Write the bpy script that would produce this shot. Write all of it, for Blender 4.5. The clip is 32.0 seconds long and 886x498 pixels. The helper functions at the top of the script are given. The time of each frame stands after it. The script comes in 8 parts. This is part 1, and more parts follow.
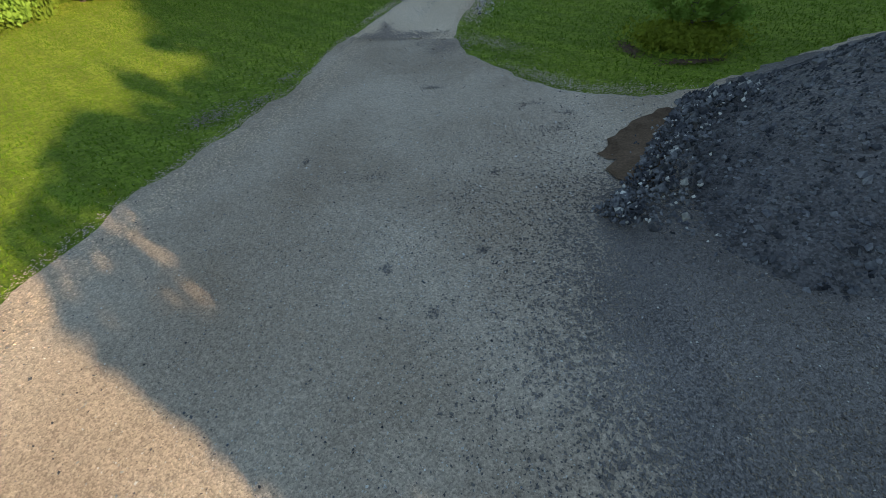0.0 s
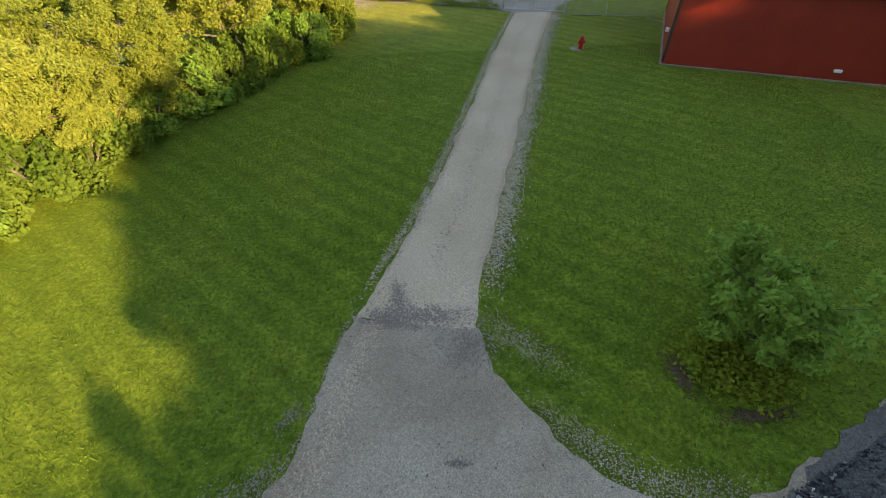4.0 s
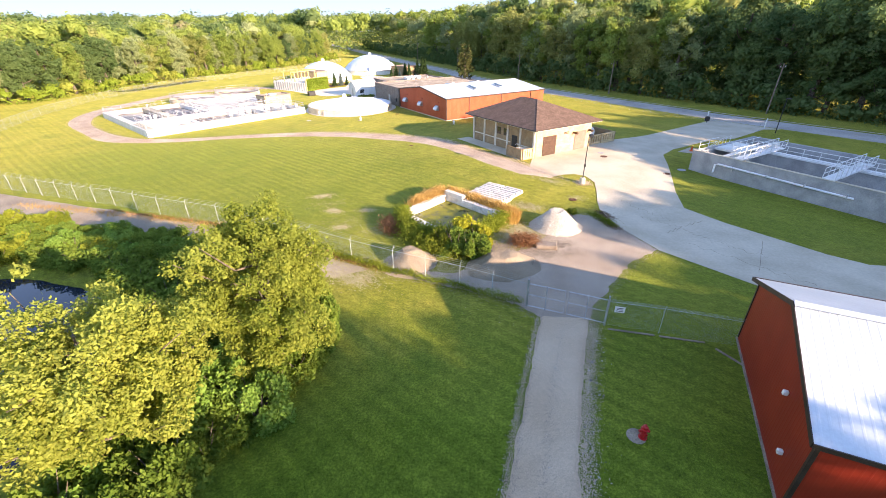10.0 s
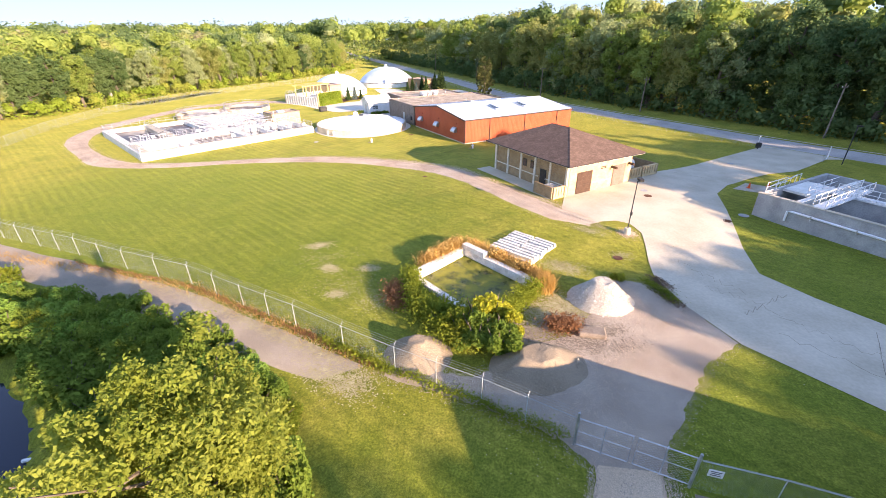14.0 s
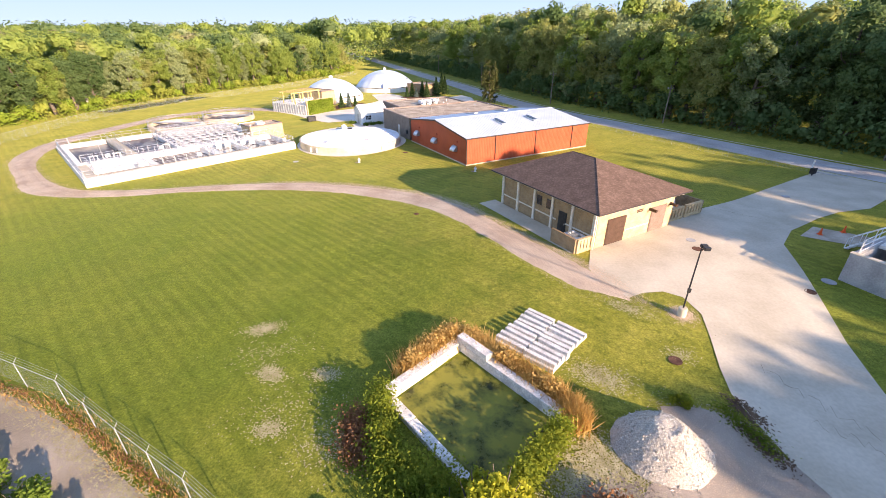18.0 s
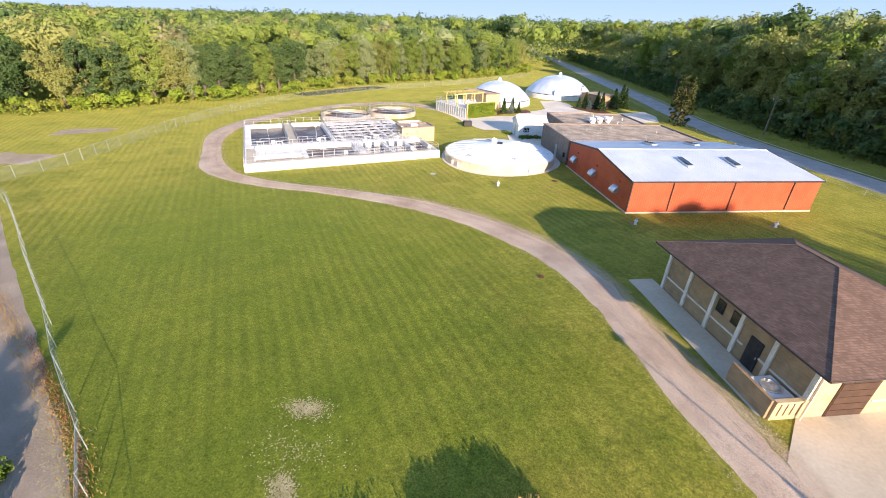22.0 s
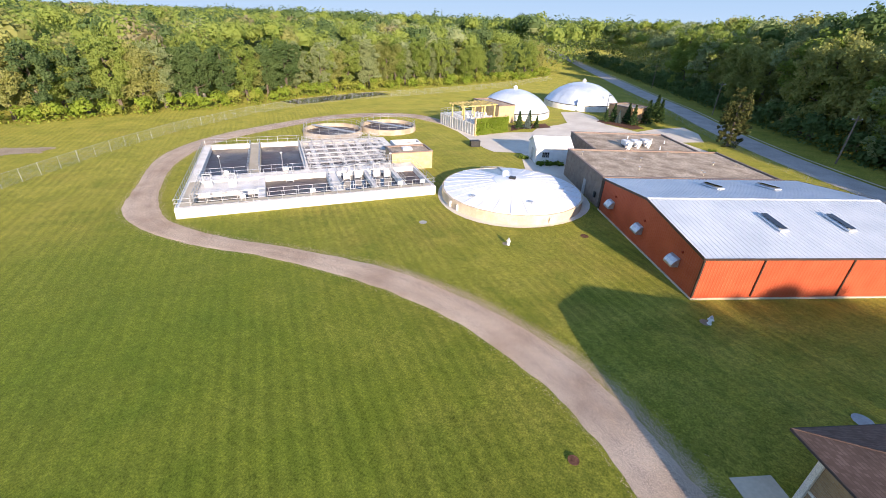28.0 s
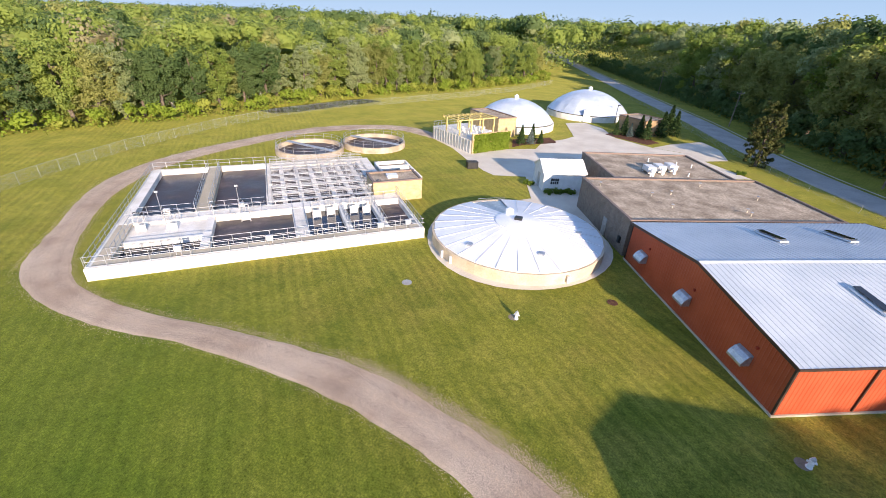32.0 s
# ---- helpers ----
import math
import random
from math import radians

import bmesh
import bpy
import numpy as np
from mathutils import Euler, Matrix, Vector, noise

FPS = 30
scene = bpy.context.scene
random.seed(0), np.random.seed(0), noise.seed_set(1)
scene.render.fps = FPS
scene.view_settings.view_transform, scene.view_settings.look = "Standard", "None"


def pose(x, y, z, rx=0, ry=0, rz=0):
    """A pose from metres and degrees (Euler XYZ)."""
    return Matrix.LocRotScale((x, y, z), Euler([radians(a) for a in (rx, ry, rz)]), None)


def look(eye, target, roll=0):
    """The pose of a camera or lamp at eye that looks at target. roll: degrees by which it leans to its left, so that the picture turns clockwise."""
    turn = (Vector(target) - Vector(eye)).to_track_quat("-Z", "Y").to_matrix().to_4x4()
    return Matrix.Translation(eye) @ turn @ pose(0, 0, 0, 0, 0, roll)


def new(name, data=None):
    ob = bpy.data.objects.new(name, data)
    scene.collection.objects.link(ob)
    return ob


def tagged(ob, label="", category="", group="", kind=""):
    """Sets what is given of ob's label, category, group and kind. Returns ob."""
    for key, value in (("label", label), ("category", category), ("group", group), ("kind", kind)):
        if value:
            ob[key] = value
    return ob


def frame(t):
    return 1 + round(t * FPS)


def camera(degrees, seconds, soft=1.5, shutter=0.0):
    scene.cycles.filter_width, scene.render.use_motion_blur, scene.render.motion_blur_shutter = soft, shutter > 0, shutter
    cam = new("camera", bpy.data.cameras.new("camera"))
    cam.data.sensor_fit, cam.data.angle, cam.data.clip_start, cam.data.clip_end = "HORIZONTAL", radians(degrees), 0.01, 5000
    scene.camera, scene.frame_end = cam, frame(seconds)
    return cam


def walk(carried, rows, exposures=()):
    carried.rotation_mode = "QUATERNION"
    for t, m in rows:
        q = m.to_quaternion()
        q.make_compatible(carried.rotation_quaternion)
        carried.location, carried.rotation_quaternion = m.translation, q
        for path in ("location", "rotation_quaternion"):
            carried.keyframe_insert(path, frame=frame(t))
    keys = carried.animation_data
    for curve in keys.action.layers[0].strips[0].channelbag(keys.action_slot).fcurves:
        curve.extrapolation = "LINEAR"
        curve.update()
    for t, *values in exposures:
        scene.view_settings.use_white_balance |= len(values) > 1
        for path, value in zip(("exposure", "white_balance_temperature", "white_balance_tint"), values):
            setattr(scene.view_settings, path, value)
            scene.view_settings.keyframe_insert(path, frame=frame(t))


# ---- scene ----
cam = camera(93.2, 32.0, soft=0.65)
# seconds, place in metres, turn in degrees
PATH = [
    (0, 1.592, -10.986, 4.441, 45.18, 2.50, -0.37),
    (0.5, 1.535, -10.961, 4.872, 45.13, 2.59, -0.33),
    (1, 1.482, -10.713, 5.430, 45.09, 2.67, -0.43),
    (1.5, 1.446, -10.144, 6.084, 45.02, 2.72, -0.56),
    (2, 1.437, -9.310, 6.770, 44.93, 2.84, -0.60),
    (2.5, 1.458, -8.265, 7.428, 45.03, 2.98, -0.53),
    (3, 1.464, -7.007, 8.025, 45.52, 2.90, -0.49),
    (3.5, 1.402, -5.582, 8.605, 46.25, 2.58, -0.65),
    (5.5, 0.276, 0.150, 11.158, 48.05, 0.20, -1.00),
    (6, 0.686, 1.747, 11.610, 51.09, 0.30, -0.15),
    (6.5, 1.031, 3.315, 12.116, 54.01, 0.51, 0.32),
    (7, 1.267, 4.748, 12.685, 56.39, 0.66, 0.55),
    (7.5, 1.365, 6.050, 13.284, 58.07, 0.61, 0.67),
    (8, 1.421, 7.222, 13.879, 59.29, 0.51, 0.77),
    (8.5, 1.498, 8.256, 14.457, 60.27, 0.45, 0.93),
    (9, 1.559, 9.196, 15.015, 61.07, 0.37, 1.17),
    (9.5, 1.608, 10.041, 15.547, 61.70, 0.39, 1.45),
    (10, 1.634, 10.797, 16.037, 62.13, 0.45, 1.79),
    (10.5, 1.595, 11.567, 16.461, 62.40, 0.42, 2.21),
    (11, 1.497, 12.442, 16.770, 62.59, 0.40, 2.66),
    (11.5, 1.368, 13.427, 16.929, 62.71, 0.42, 3.05),
    (12, 1.240, 14.493, 16.986, 62.79, 0.41, 3.36),
    (12.5, 1.139, 15.643, 17.003, 62.85, 0.32, 3.61),
    (13, 1.077, 16.855, 17.019, 62.90, 0.25, 3.79),
    (13.5, 1.098, 18.083, 17.084, 62.97, 0.35, 3.95),
    (14, 1.157, 19.441, 17.182, 63.00, 0.43, 4.06),
    (14.5, 1.182, 20.997, 17.276, 62.95, 0.31, 4.08),
    (16.5, 1.328, 26.723, 17.678, 63.02, 0.56, 4.44),
    (17, 1.280, 28.185, 17.779, 62.91, 0.28, 4.58),
    (17.5, 1.303, 29.678, 17.820, 62.90, 0.29, 4.70),
    (18, 1.310, 31.157, 17.846, 62.94, 0.30, 4.72),
    (18.5, 1.282, 32.662, 17.864, 62.97, 0.13, 4.68),
    (19, 1.291, 34.214, 17.853, 63.01, -0.08, 4.61),
    (19.5, 1.349, 35.729, 17.856, 63.07, -0.21, 4.59),
    (20, 1.435, 37.193, 17.912, 63.10, -0.28, 4.66),
    (20.5, 1.532, 38.626, 18.007, 63.12, -0.29, 4.74),
    (21, 1.539, 39.922, 18.359, 62.87, -0.88, 8.63),
    (21.5, 1.434, 40.729, 18.823, 62.54, -1.56, 21.28),
    (22, 1.080, 41.524, 19.275, 62.15, -1.99, 27.51),
    (22.5, 0.890, 42.655, 19.364, 62.01, -2.27, 29.00),
    (23, 0.851, 43.905, 19.439, 62.00, -2.20, 29.21),
    (23.5, 0.634, 45.141, 19.507, 61.99, -2.19, 29.36),
    (24, 0.038, 46.381, 19.564, 61.94, -2.28, 29.36),
    (24.5, -0.805, 47.682, 19.617, 61.87, -2.41, 29.24),
    (25, -1.543, 49.105, 19.652, 61.80, -2.46, 29.20),
    (25.5, -2.096, 50.667, 19.655, 61.77, -2.37, 29.32),
    (27.5, -4.259, 56.387, 19.711, 61.90, -2.28, 29.58),
    (28, -4.832, 57.723, 19.734, 61.94, -2.22, 29.59),
    (28.5, -5.448, 59.041, 19.789, 61.95, -2.20, 29.55),
    (29, -6.093, 60.362, 19.873, 61.94, -2.24, 29.50),
    (29.5, -6.747, 61.704, 19.968, 61.90, -2.29, 29.48),
    (30, -7.404, 63.048, 20.059, 61.88, -2.34, 29.47),
    (30.5, -8.058, 64.354, 20.146, 61.91, -2.37, 29.43),
    (31, -8.724, 65.617, 20.233, 61.93, -2.41, 29.35),
    (31.5, -9.409, 66.889, 20.312, 61.92, -2.44, 29.25),
    (32, -10.083, 68.193, 20.370, 61.91, -2.48, 29.16),
]

EXPOSURES = [(0.0, 1.1, 7900, 12), (1.0, 1.2, 8200, 14), (2.0, 1.35, 8900, 16), (3.5, 1.4, 9300, 18), (6.0, 1.5, 7900, 17), (9.0, 1.7, 7250, 25), (14.0, 1.65, 7250, 31), (20.0, 1.2, 7000, 27), (23.0, 1.1, 6650, 23), (32.0, 0.88, 6650, 23)]
walk(cam, [(t, pose(*p)) for t, *p in PATH], EXPOSURES)

# ---- light: a low evening sun from the south-east, under a clear sky
SUN_FROM = Vector((0.77, -0.63, 0.0)).normalized()
SUN_UP = radians(15.5)
world = bpy.data.worlds.new("sky")
world.use_nodes = True
scene.world = world
sky = world.node_tree.nodes.new("ShaderNodeTexSky")
sky.sky_type, sky.sun_disc = "NISHITA", False
sky.sun_elevation, sky.sun_rotation = SUN_UP, math.atan2(SUN_FROM.x, SUN_FROM.y)
sky.air_density, sky.dust_density, sky.ozone_density = 1.0, 0.0, 2.5
back = world.node_tree.nodes["Background"]
back.inputs["Strength"].default_value = 0.165
world.node_tree.links.new(sky.outputs[0], back.inputs["Color"])
sun_data = bpy.data.lights.new("sun", "SUN")
sun_data.energy, sun_data.angle, sun_data.color = 5.0, radians(0.6), (1.0, 0.87, 0.66)
sun = new("sun", sun_data)
sun.matrix_world = look(SUN_FROM * 100 * math.cos(SUN_UP) + Vector((0, 0, 100 * math.sin(SUN_UP))), (0, 0, 0))

# hazy pale blue sky low over the far horizon
haze = bpy.data.materials.new("horizon_haze")
haze.use_nodes = True
hn, hl = haze.node_tree.nodes, haze.node_tree.links
hn.remove(hn["Principled BSDF"])
h_geo, h_sep, h_ramp, h_map, h_emit = hn.new("ShaderNodeNewGeometry"), hn.new("ShaderNodeSeparateXYZ"), hn.new("ShaderNodeValToRGB"), hn.new("ShaderNodeMapRange"), hn.new("ShaderNodeEmission")
hl.new(h_geo.outputs["Position"], h_sep.inputs[0])
hl.new(h_sep.outputs["Z"], h_map.inputs["Value"])
h_map.inputs["From Max"].default_value = 380
hl.new(h_map.outputs["Result"], h_ramp.inputs["Fac"])
h_ramp.color_ramp.elements[0].color, h_ramp.color_ramp.elements[1].color = (0.28, 0.40, 0.51, 1), (0.155, 0.30, 0.45, 1)
hl.new(h_ramp.outputs["Color"], h_emit.inputs["Color"])
hl.new(h_emit.outputs[0], hn["Material Output"].inputs["Surface"])
ring_me = bpy.data.meshes.new("backdrop")
ring_me.from_pydata([(2450 * math.cos(k * math.pi / 48), 2450 * math.sin(k * math.pi / 48), z) for z in (-20, 400) for k in range(96)], [], [((k + 1) % 96, k, 96 + k, 96 + (k + 1) % 96) for k in range(96)])
ring_me.materials.append(haze)
tagged(new("backdrop", ring_me), "pale blue hazy sky low on the horizon", "sky", "", "structure")

# ---- materials
def material(name, a, b, scale=2.0, rough=0.8, bump=0.3, fine=40.0, metal=0.0, c=None, coord="Generated", contrast=(0.35, 0.65), spec=0.4, island=0.0, grit=0.26):
    """Two colours mixed by broad noise, darkened and lightened by fine noise, with fine relief. Sizes are per metre of the world."""
    m = bpy.data.materials.new(name)
    m.use_nodes = True
    nt = m.node_tree
    n, l = nt.nodes, nt.links
    bsdf = n["Principled BSDF"]
    geo = n.new("ShaderNodeNewGeometry")
    broad = n.new("ShaderNodeTexNoise")
    broad.inputs["Scale"].default_value, broad.inputs["Detail"].default_value = scale, 6
    l.new(geo.outputs["Position"], broad.inputs["Vector"])
    ramp = n.new("ShaderNodeValToRGB")
    ramp.color_ramp.elements[0].position, ramp.color_ramp.elements[1].position = contrast
    ramp.color_ramp.elements[0].color, ramp.color_ramp.elements[1].color = (*a, 1), (*b, 1)
    l.new(broad.outputs["Fac"], ramp.inputs["Fac"])
    small = n.new("ShaderNodeTexNoise")
    small.inputs["Scale"].default_value, small.inputs["Detail"].default_value = fine, 4
    l.new(geo.outputs["Position"], small.inputs["Vector"])
    ramp2 = n.new("ShaderNodeValToRGB")
    ramp2.color_ramp.elements[0].color, ramp2.color_ramp.elements[1].color = (*[1 - grit] * 3, 1), (*[1 + grit] * 3, 1)
    ramp2.color_ramp.elements[0].position, ramp2.color_ramp.elements[1].position = 0.3, 0.7
    l.new(small.outputs["Fac"], ramp2.inputs["Fac"])
    mix = n.new("ShaderNodeMix")
    mix.data_type, mix.blend_type = "RGBA", "MULTIPLY"
    mix.inputs[0].default_value = 1.0
    l.new(ramp.outputs["Color"], mix.inputs[6])
    l.new(ramp2.outputs["Color"], mix.inputs[7])
    out = mix.outputs[2]
    if island:
        hue = n.new("ShaderNodeHueSaturation")
        mr = n.new("ShaderNodeMapRange")
        mr.inputs["To Min"].default_value, mr.inputs["To Max"].default_value = 1 - island, 1 + island
        l.new(geo.outputs["Random Per Island"], mr.inputs["Value"])
        l.new(mr.outputs["Result"], hue.inputs["Value"])
        l.new(out, hue.inputs["Color"])
        out = hue.outputs["Color"]
    l.new(out, bsdf.inputs["Base Color"])
    bsdf.inputs["Roughness"].default_value, bsdf.inputs["Metallic"].default_value = rough, metal
    bsdf.inputs["Specular IOR Level"].default_value = spec
    if bump:
        b_ = n.new("ShaderNodeBump")
        b_.inputs["Strength"].default_value, b_.inputs["Distance"].default_value = bump, 0.02
        l.new(small.outputs["Fac"], b_.inputs["Height"])
        l.new(b_.outputs["Normal"], bsdf.inputs["Normal"])
    return m


def nodes_of(m):
    return m.node_tree.nodes, m.node_tree.links


def foliage(name, dark, light, spread=0.35, shine=0.35):
    """Leaves: each clump its own shade, part of the light shines through."""
    m = bpy.data.materials.new(name)
    m.use_nodes = True
    n, l = nodes_of(m)
    n.remove(n["Principled BSDF"])
    geo = n.new("ShaderNodeNewGeometry")
    noise_ = n.new("ShaderNodeTexNoise")
    noise_.inputs["Scale"].default_value = 0.35
    l.new(geo.outputs["Position"], noise_.inputs["Vector"])
    add = n.new("ShaderNodeMath")
    add.operation = "MULTIPLY_ADD"
    add.inputs[1].default_value = spread
    l.new(geo.outputs["Random Per Island"], add.inputs[0])
    l.new(noise_.outputs["Fac"], add.inputs[2])
    info = n.new("ShaderNodeObjectInfo")
    add2 = n.new("ShaderNodeMath")
    add2.operation = "MULTIPLY_ADD"
    add2.inputs[1].default_value = 0.45
    l.new(info.outputs["Random"], add2.inputs[0])
    l.new(add.outputs[0], add2.inputs[2])
    ramp = n.new("ShaderNodeValToRGB")
    ramp.color_ramp.elements[0].position, ramp.color_ramp.elements[1].position = 0.4, 1.05
    ramp.color_ramp.elements[0].color, ramp.color_ramp.elements[1].color = (*dark, 1), (*light, 1)
    l.new(add2.outputs[0], ramp.inputs["Fac"])
    dif, tra, mix = n.new("ShaderNodeBsdfDiffuse"), n.new("ShaderNodeBsdfTranslucent"), n.new("ShaderNodeMixShader")
    mix.inputs[0].default_value = shine
    l.new(ramp.outputs["Color"], dif.inputs["Color"])
    l.new(ramp.outputs["Color"], tra.inputs["Color"])
    l.new(dif.outputs[0], mix.inputs[1])
    l.new(tra.outputs[0], mix.inputs[2])
    l.new(mix.outputs[0], n["Material Output"].inputs["Surface"])
    return m


def lawn():
    """Mown grass: mowing stripes, clover, dry and bare patches."""
    m = bpy.data.materials.new("lawn_grass")
    m.use_nodes = True
    n, l = nodes_of(m)
    bsdf = n["Principled BSDF"]
    bsdf.inputs["Roughness"].default_value, bsdf.inputs["Specular IOR Level"].default_value = 0.9, 0.1
    bsdf.inputs["Sheen Weight"].default_value, bsdf.inputs["Sheen Roughness"].default_value = 0.14, 0.5
    bsdf.inputs["Sheen Tint"].default_value = (0.8, 0.78, 0.2, 1)
    geo = n.new("ShaderNodeNewGeometry")

    def tex(scale, detail=5, rough=0.55, vec=None):
        t = n.new("ShaderNodeTexNoise")
        t.inputs["Scale"].default_value, t.inputs["Detail"].default_value, t.inputs["Roughness"].default_value = scale, detail, rough
        l.new(vec or geo.outputs["Position"], t.inputs["Vector"])
        return t.outputs["Fac"]

    def ramp(src, p0, p1, c0, c1):
        r = n.new("ShaderNodeValToRGB")
        r.color_ramp.elements[0].position, r.color_ramp.elements[1].position = p0, p1
        r.color_ramp.elements[0].color, r.color_ramp.elements[1].color = (*c0, 1), (*c1, 1)
        l.new(src, r.inputs["Fac"])
        return r.outputs["Color"]

    def mixed(fac, a, b, how="MIX"):
        x = n.new("ShaderNodeMix")
        x.data_type, x.blend_type = "RGBA", how
        if isinstance(fac, float):
            x.inputs[0].default_value = fac
        else:
            l.new(fac, x.inputs[0])
        l.new(a, x.inputs[6])
        l.new(b, x.inputs[7])
        return x.outputs[2]

    base = ramp(tex(0.09, 6), 0.35, 0.65, (0.166, 0.177, 0.022), (0.234, 0.231, 0.034))
    yellow = ramp(tex(0.23, 6), 0.40, 0.70, (0, 0, 0), (1, 1, 1))
    dry = ramp(tex(1.9, 6), 0.3, 0.7, (0.238, 0.230, 0.036), (0.312, 0.281, 0.059))
    col = mixed(yellow, base, dry)
    # broad uneven growth: dull ochre and deep green patches
    ochre = ramp(tex(0.14, 7, 0.62), 0.50, 0.68, (0, 0, 0), (0.62, 0.62, 0.62))
    col = mixed(ochre, col, ramp(tex(2.5, 6, 0.7), 0.3, 0.7, (0.185, 0.155, 0.030), (0.285, 0.235, 0.055)))
    shift = n.new("ShaderNodeVectorMath")
    shift.inputs[1].default_value = (37, -21, 5)
    l.new(geo.outputs["Position"], shift.inputs[0])
    deep = ramp(tex(0.17, 7, 0.66, shift.outputs[0]), 0.50, 0.68, (0, 0, 0), (0.8, 0.8, 0.8))
    col = mixed(deep, col, ramp(tex(1.7, 6, 0.7), 0.3, 0.7, (0.094, 0.125, 0.016), (0.148, 0.175, 0.022)))
    # lusher grass in the path's bend and lot, vignette and tree shade painted in
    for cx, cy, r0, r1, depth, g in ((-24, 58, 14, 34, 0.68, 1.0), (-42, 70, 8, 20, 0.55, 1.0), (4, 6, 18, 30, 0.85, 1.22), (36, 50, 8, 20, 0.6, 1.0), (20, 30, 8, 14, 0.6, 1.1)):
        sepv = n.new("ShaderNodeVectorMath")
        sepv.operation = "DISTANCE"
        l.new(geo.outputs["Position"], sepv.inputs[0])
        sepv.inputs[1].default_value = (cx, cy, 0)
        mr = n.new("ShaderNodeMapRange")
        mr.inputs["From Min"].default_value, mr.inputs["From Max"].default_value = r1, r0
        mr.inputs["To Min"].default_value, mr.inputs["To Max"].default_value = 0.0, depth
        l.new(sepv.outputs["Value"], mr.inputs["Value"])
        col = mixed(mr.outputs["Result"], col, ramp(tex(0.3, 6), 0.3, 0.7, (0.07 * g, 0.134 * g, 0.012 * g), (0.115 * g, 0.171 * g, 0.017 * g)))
    # mowing stripes along the plant's axis
    rot = n.new("ShaderNodeMapping")
    rot.inputs["Rotation"].default_value = (0, 0, radians(-51.5))
    l.new(geo.outputs["Position"], rot.inputs["Vector"])
    wave = n.new("ShaderNodeTexWave")
    wave.inputs["Scale"].default_value, wave.inputs["Distortion"].default_value = 0.196, 0.5
    wave.inputs["Detail"].default_value, wave.inputs["Detail Scale"].default_value = 2, 0.6
    l.new(rot.outputs[0], wave.inputs["Vector"])
    stripe = ramp(wave.outputs["Fac"], 0.3, 0.75, (0.975, 0.98, 0.975), (1.015, 1.015, 1.01))
    col = mixed(1.0, col, stripe, "MULTIPLY")
    fine = n.new("ShaderNodeTexWave")
    fine.inputs["Scale"].default_value, fine.inputs["Distortion"].default_value = 0.33, 1.6
    fine.inputs["Detail"].default_value, fine.inputs["Detail Scale"].default_value = 3, 0.5
    l.new(rot.outputs[0], fine.inputs["Vector"])
    faint = ramp(tex(0.07, 5, 0.6, shift.outputs[0]), 0.42, 0.62, (0.3, 0.3, 0.3), (1, 1, 1))
    col = mixed(faint, col, ramp(fine.outputs["Fac"], 0.2, 0.8, (0.84, 0.865, 0.84), (1.08, 1.065, 1.06)), "MULTIPLY")
    cross = n.new("ShaderNodeTexWave")
    cross.bands_direction = "Y"
    cross.inputs["Scale"].default_value, cross.inputs["Distortion"].default_value = 0.11, 0.6
    cross.inputs["Detail"].default_value = 2
    l.new(rot.outputs[0], cross.inputs["Vector"])
    col = mixed(1.0, col, ramp(cross.outputs["Fac"], 0.3, 0.7, (0.975, 0.98, 0.975), (1.02, 1.015, 1.01)), "MULTIPLY")
    tuft = ramp(tex(0.8, 10, 0.72), 0.30, 0.70, (0.78, 0.82, 0.74), (1.20, 1.16, 1.17))
    col = mixed(1.0, col, tuft, "MULTIPLY")
    clump = ramp(tex(3.1, 5, 0.65), 0.32, 0.68, (0.70, 0.74, 0.70), (1.28, 1.24, 1.24))
    col = mixed(1.0, col, clump, "MULTIPLY")
    blade = ramp(tex(9, 3, 0.6), 0.32, 0.68, (0.62, 0.66, 0.62), (1.38, 1.34, 1.32))
    col = mixed(1.0, col, blade, "MULTIPLY")
    blade = ramp(tex(38, 3, 0.7), 0.32, 0.68, (0.58, 0.62, 0.58), (1.42, 1.38, 1.36))
    col = mixed(1.0, col, blade, "MULTIPLY")
    bare = ramp(tex(0.31, 8, 0.72), 0.69, 0.75, (0, 0, 0), (1, 1, 1))
    soil = ramp(tex(6, 4), 0.3, 0.7, (0.20, 0.165, 0.10), (0.30, 0.26, 0.17))
    col = mixed(bare, col, soil)
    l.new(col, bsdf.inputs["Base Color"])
    bump = n.new("ShaderNodeBump")
    bump.inputs["Strength"].default_value, bump.inputs["Distance"].default_value = 0.7, 0.06
    l.new(tex(18, 5, 0.7), bump.inputs["Height"])
    l.new(bump.outputs["Normal"], bsdf.inputs["Normal"])
    return m


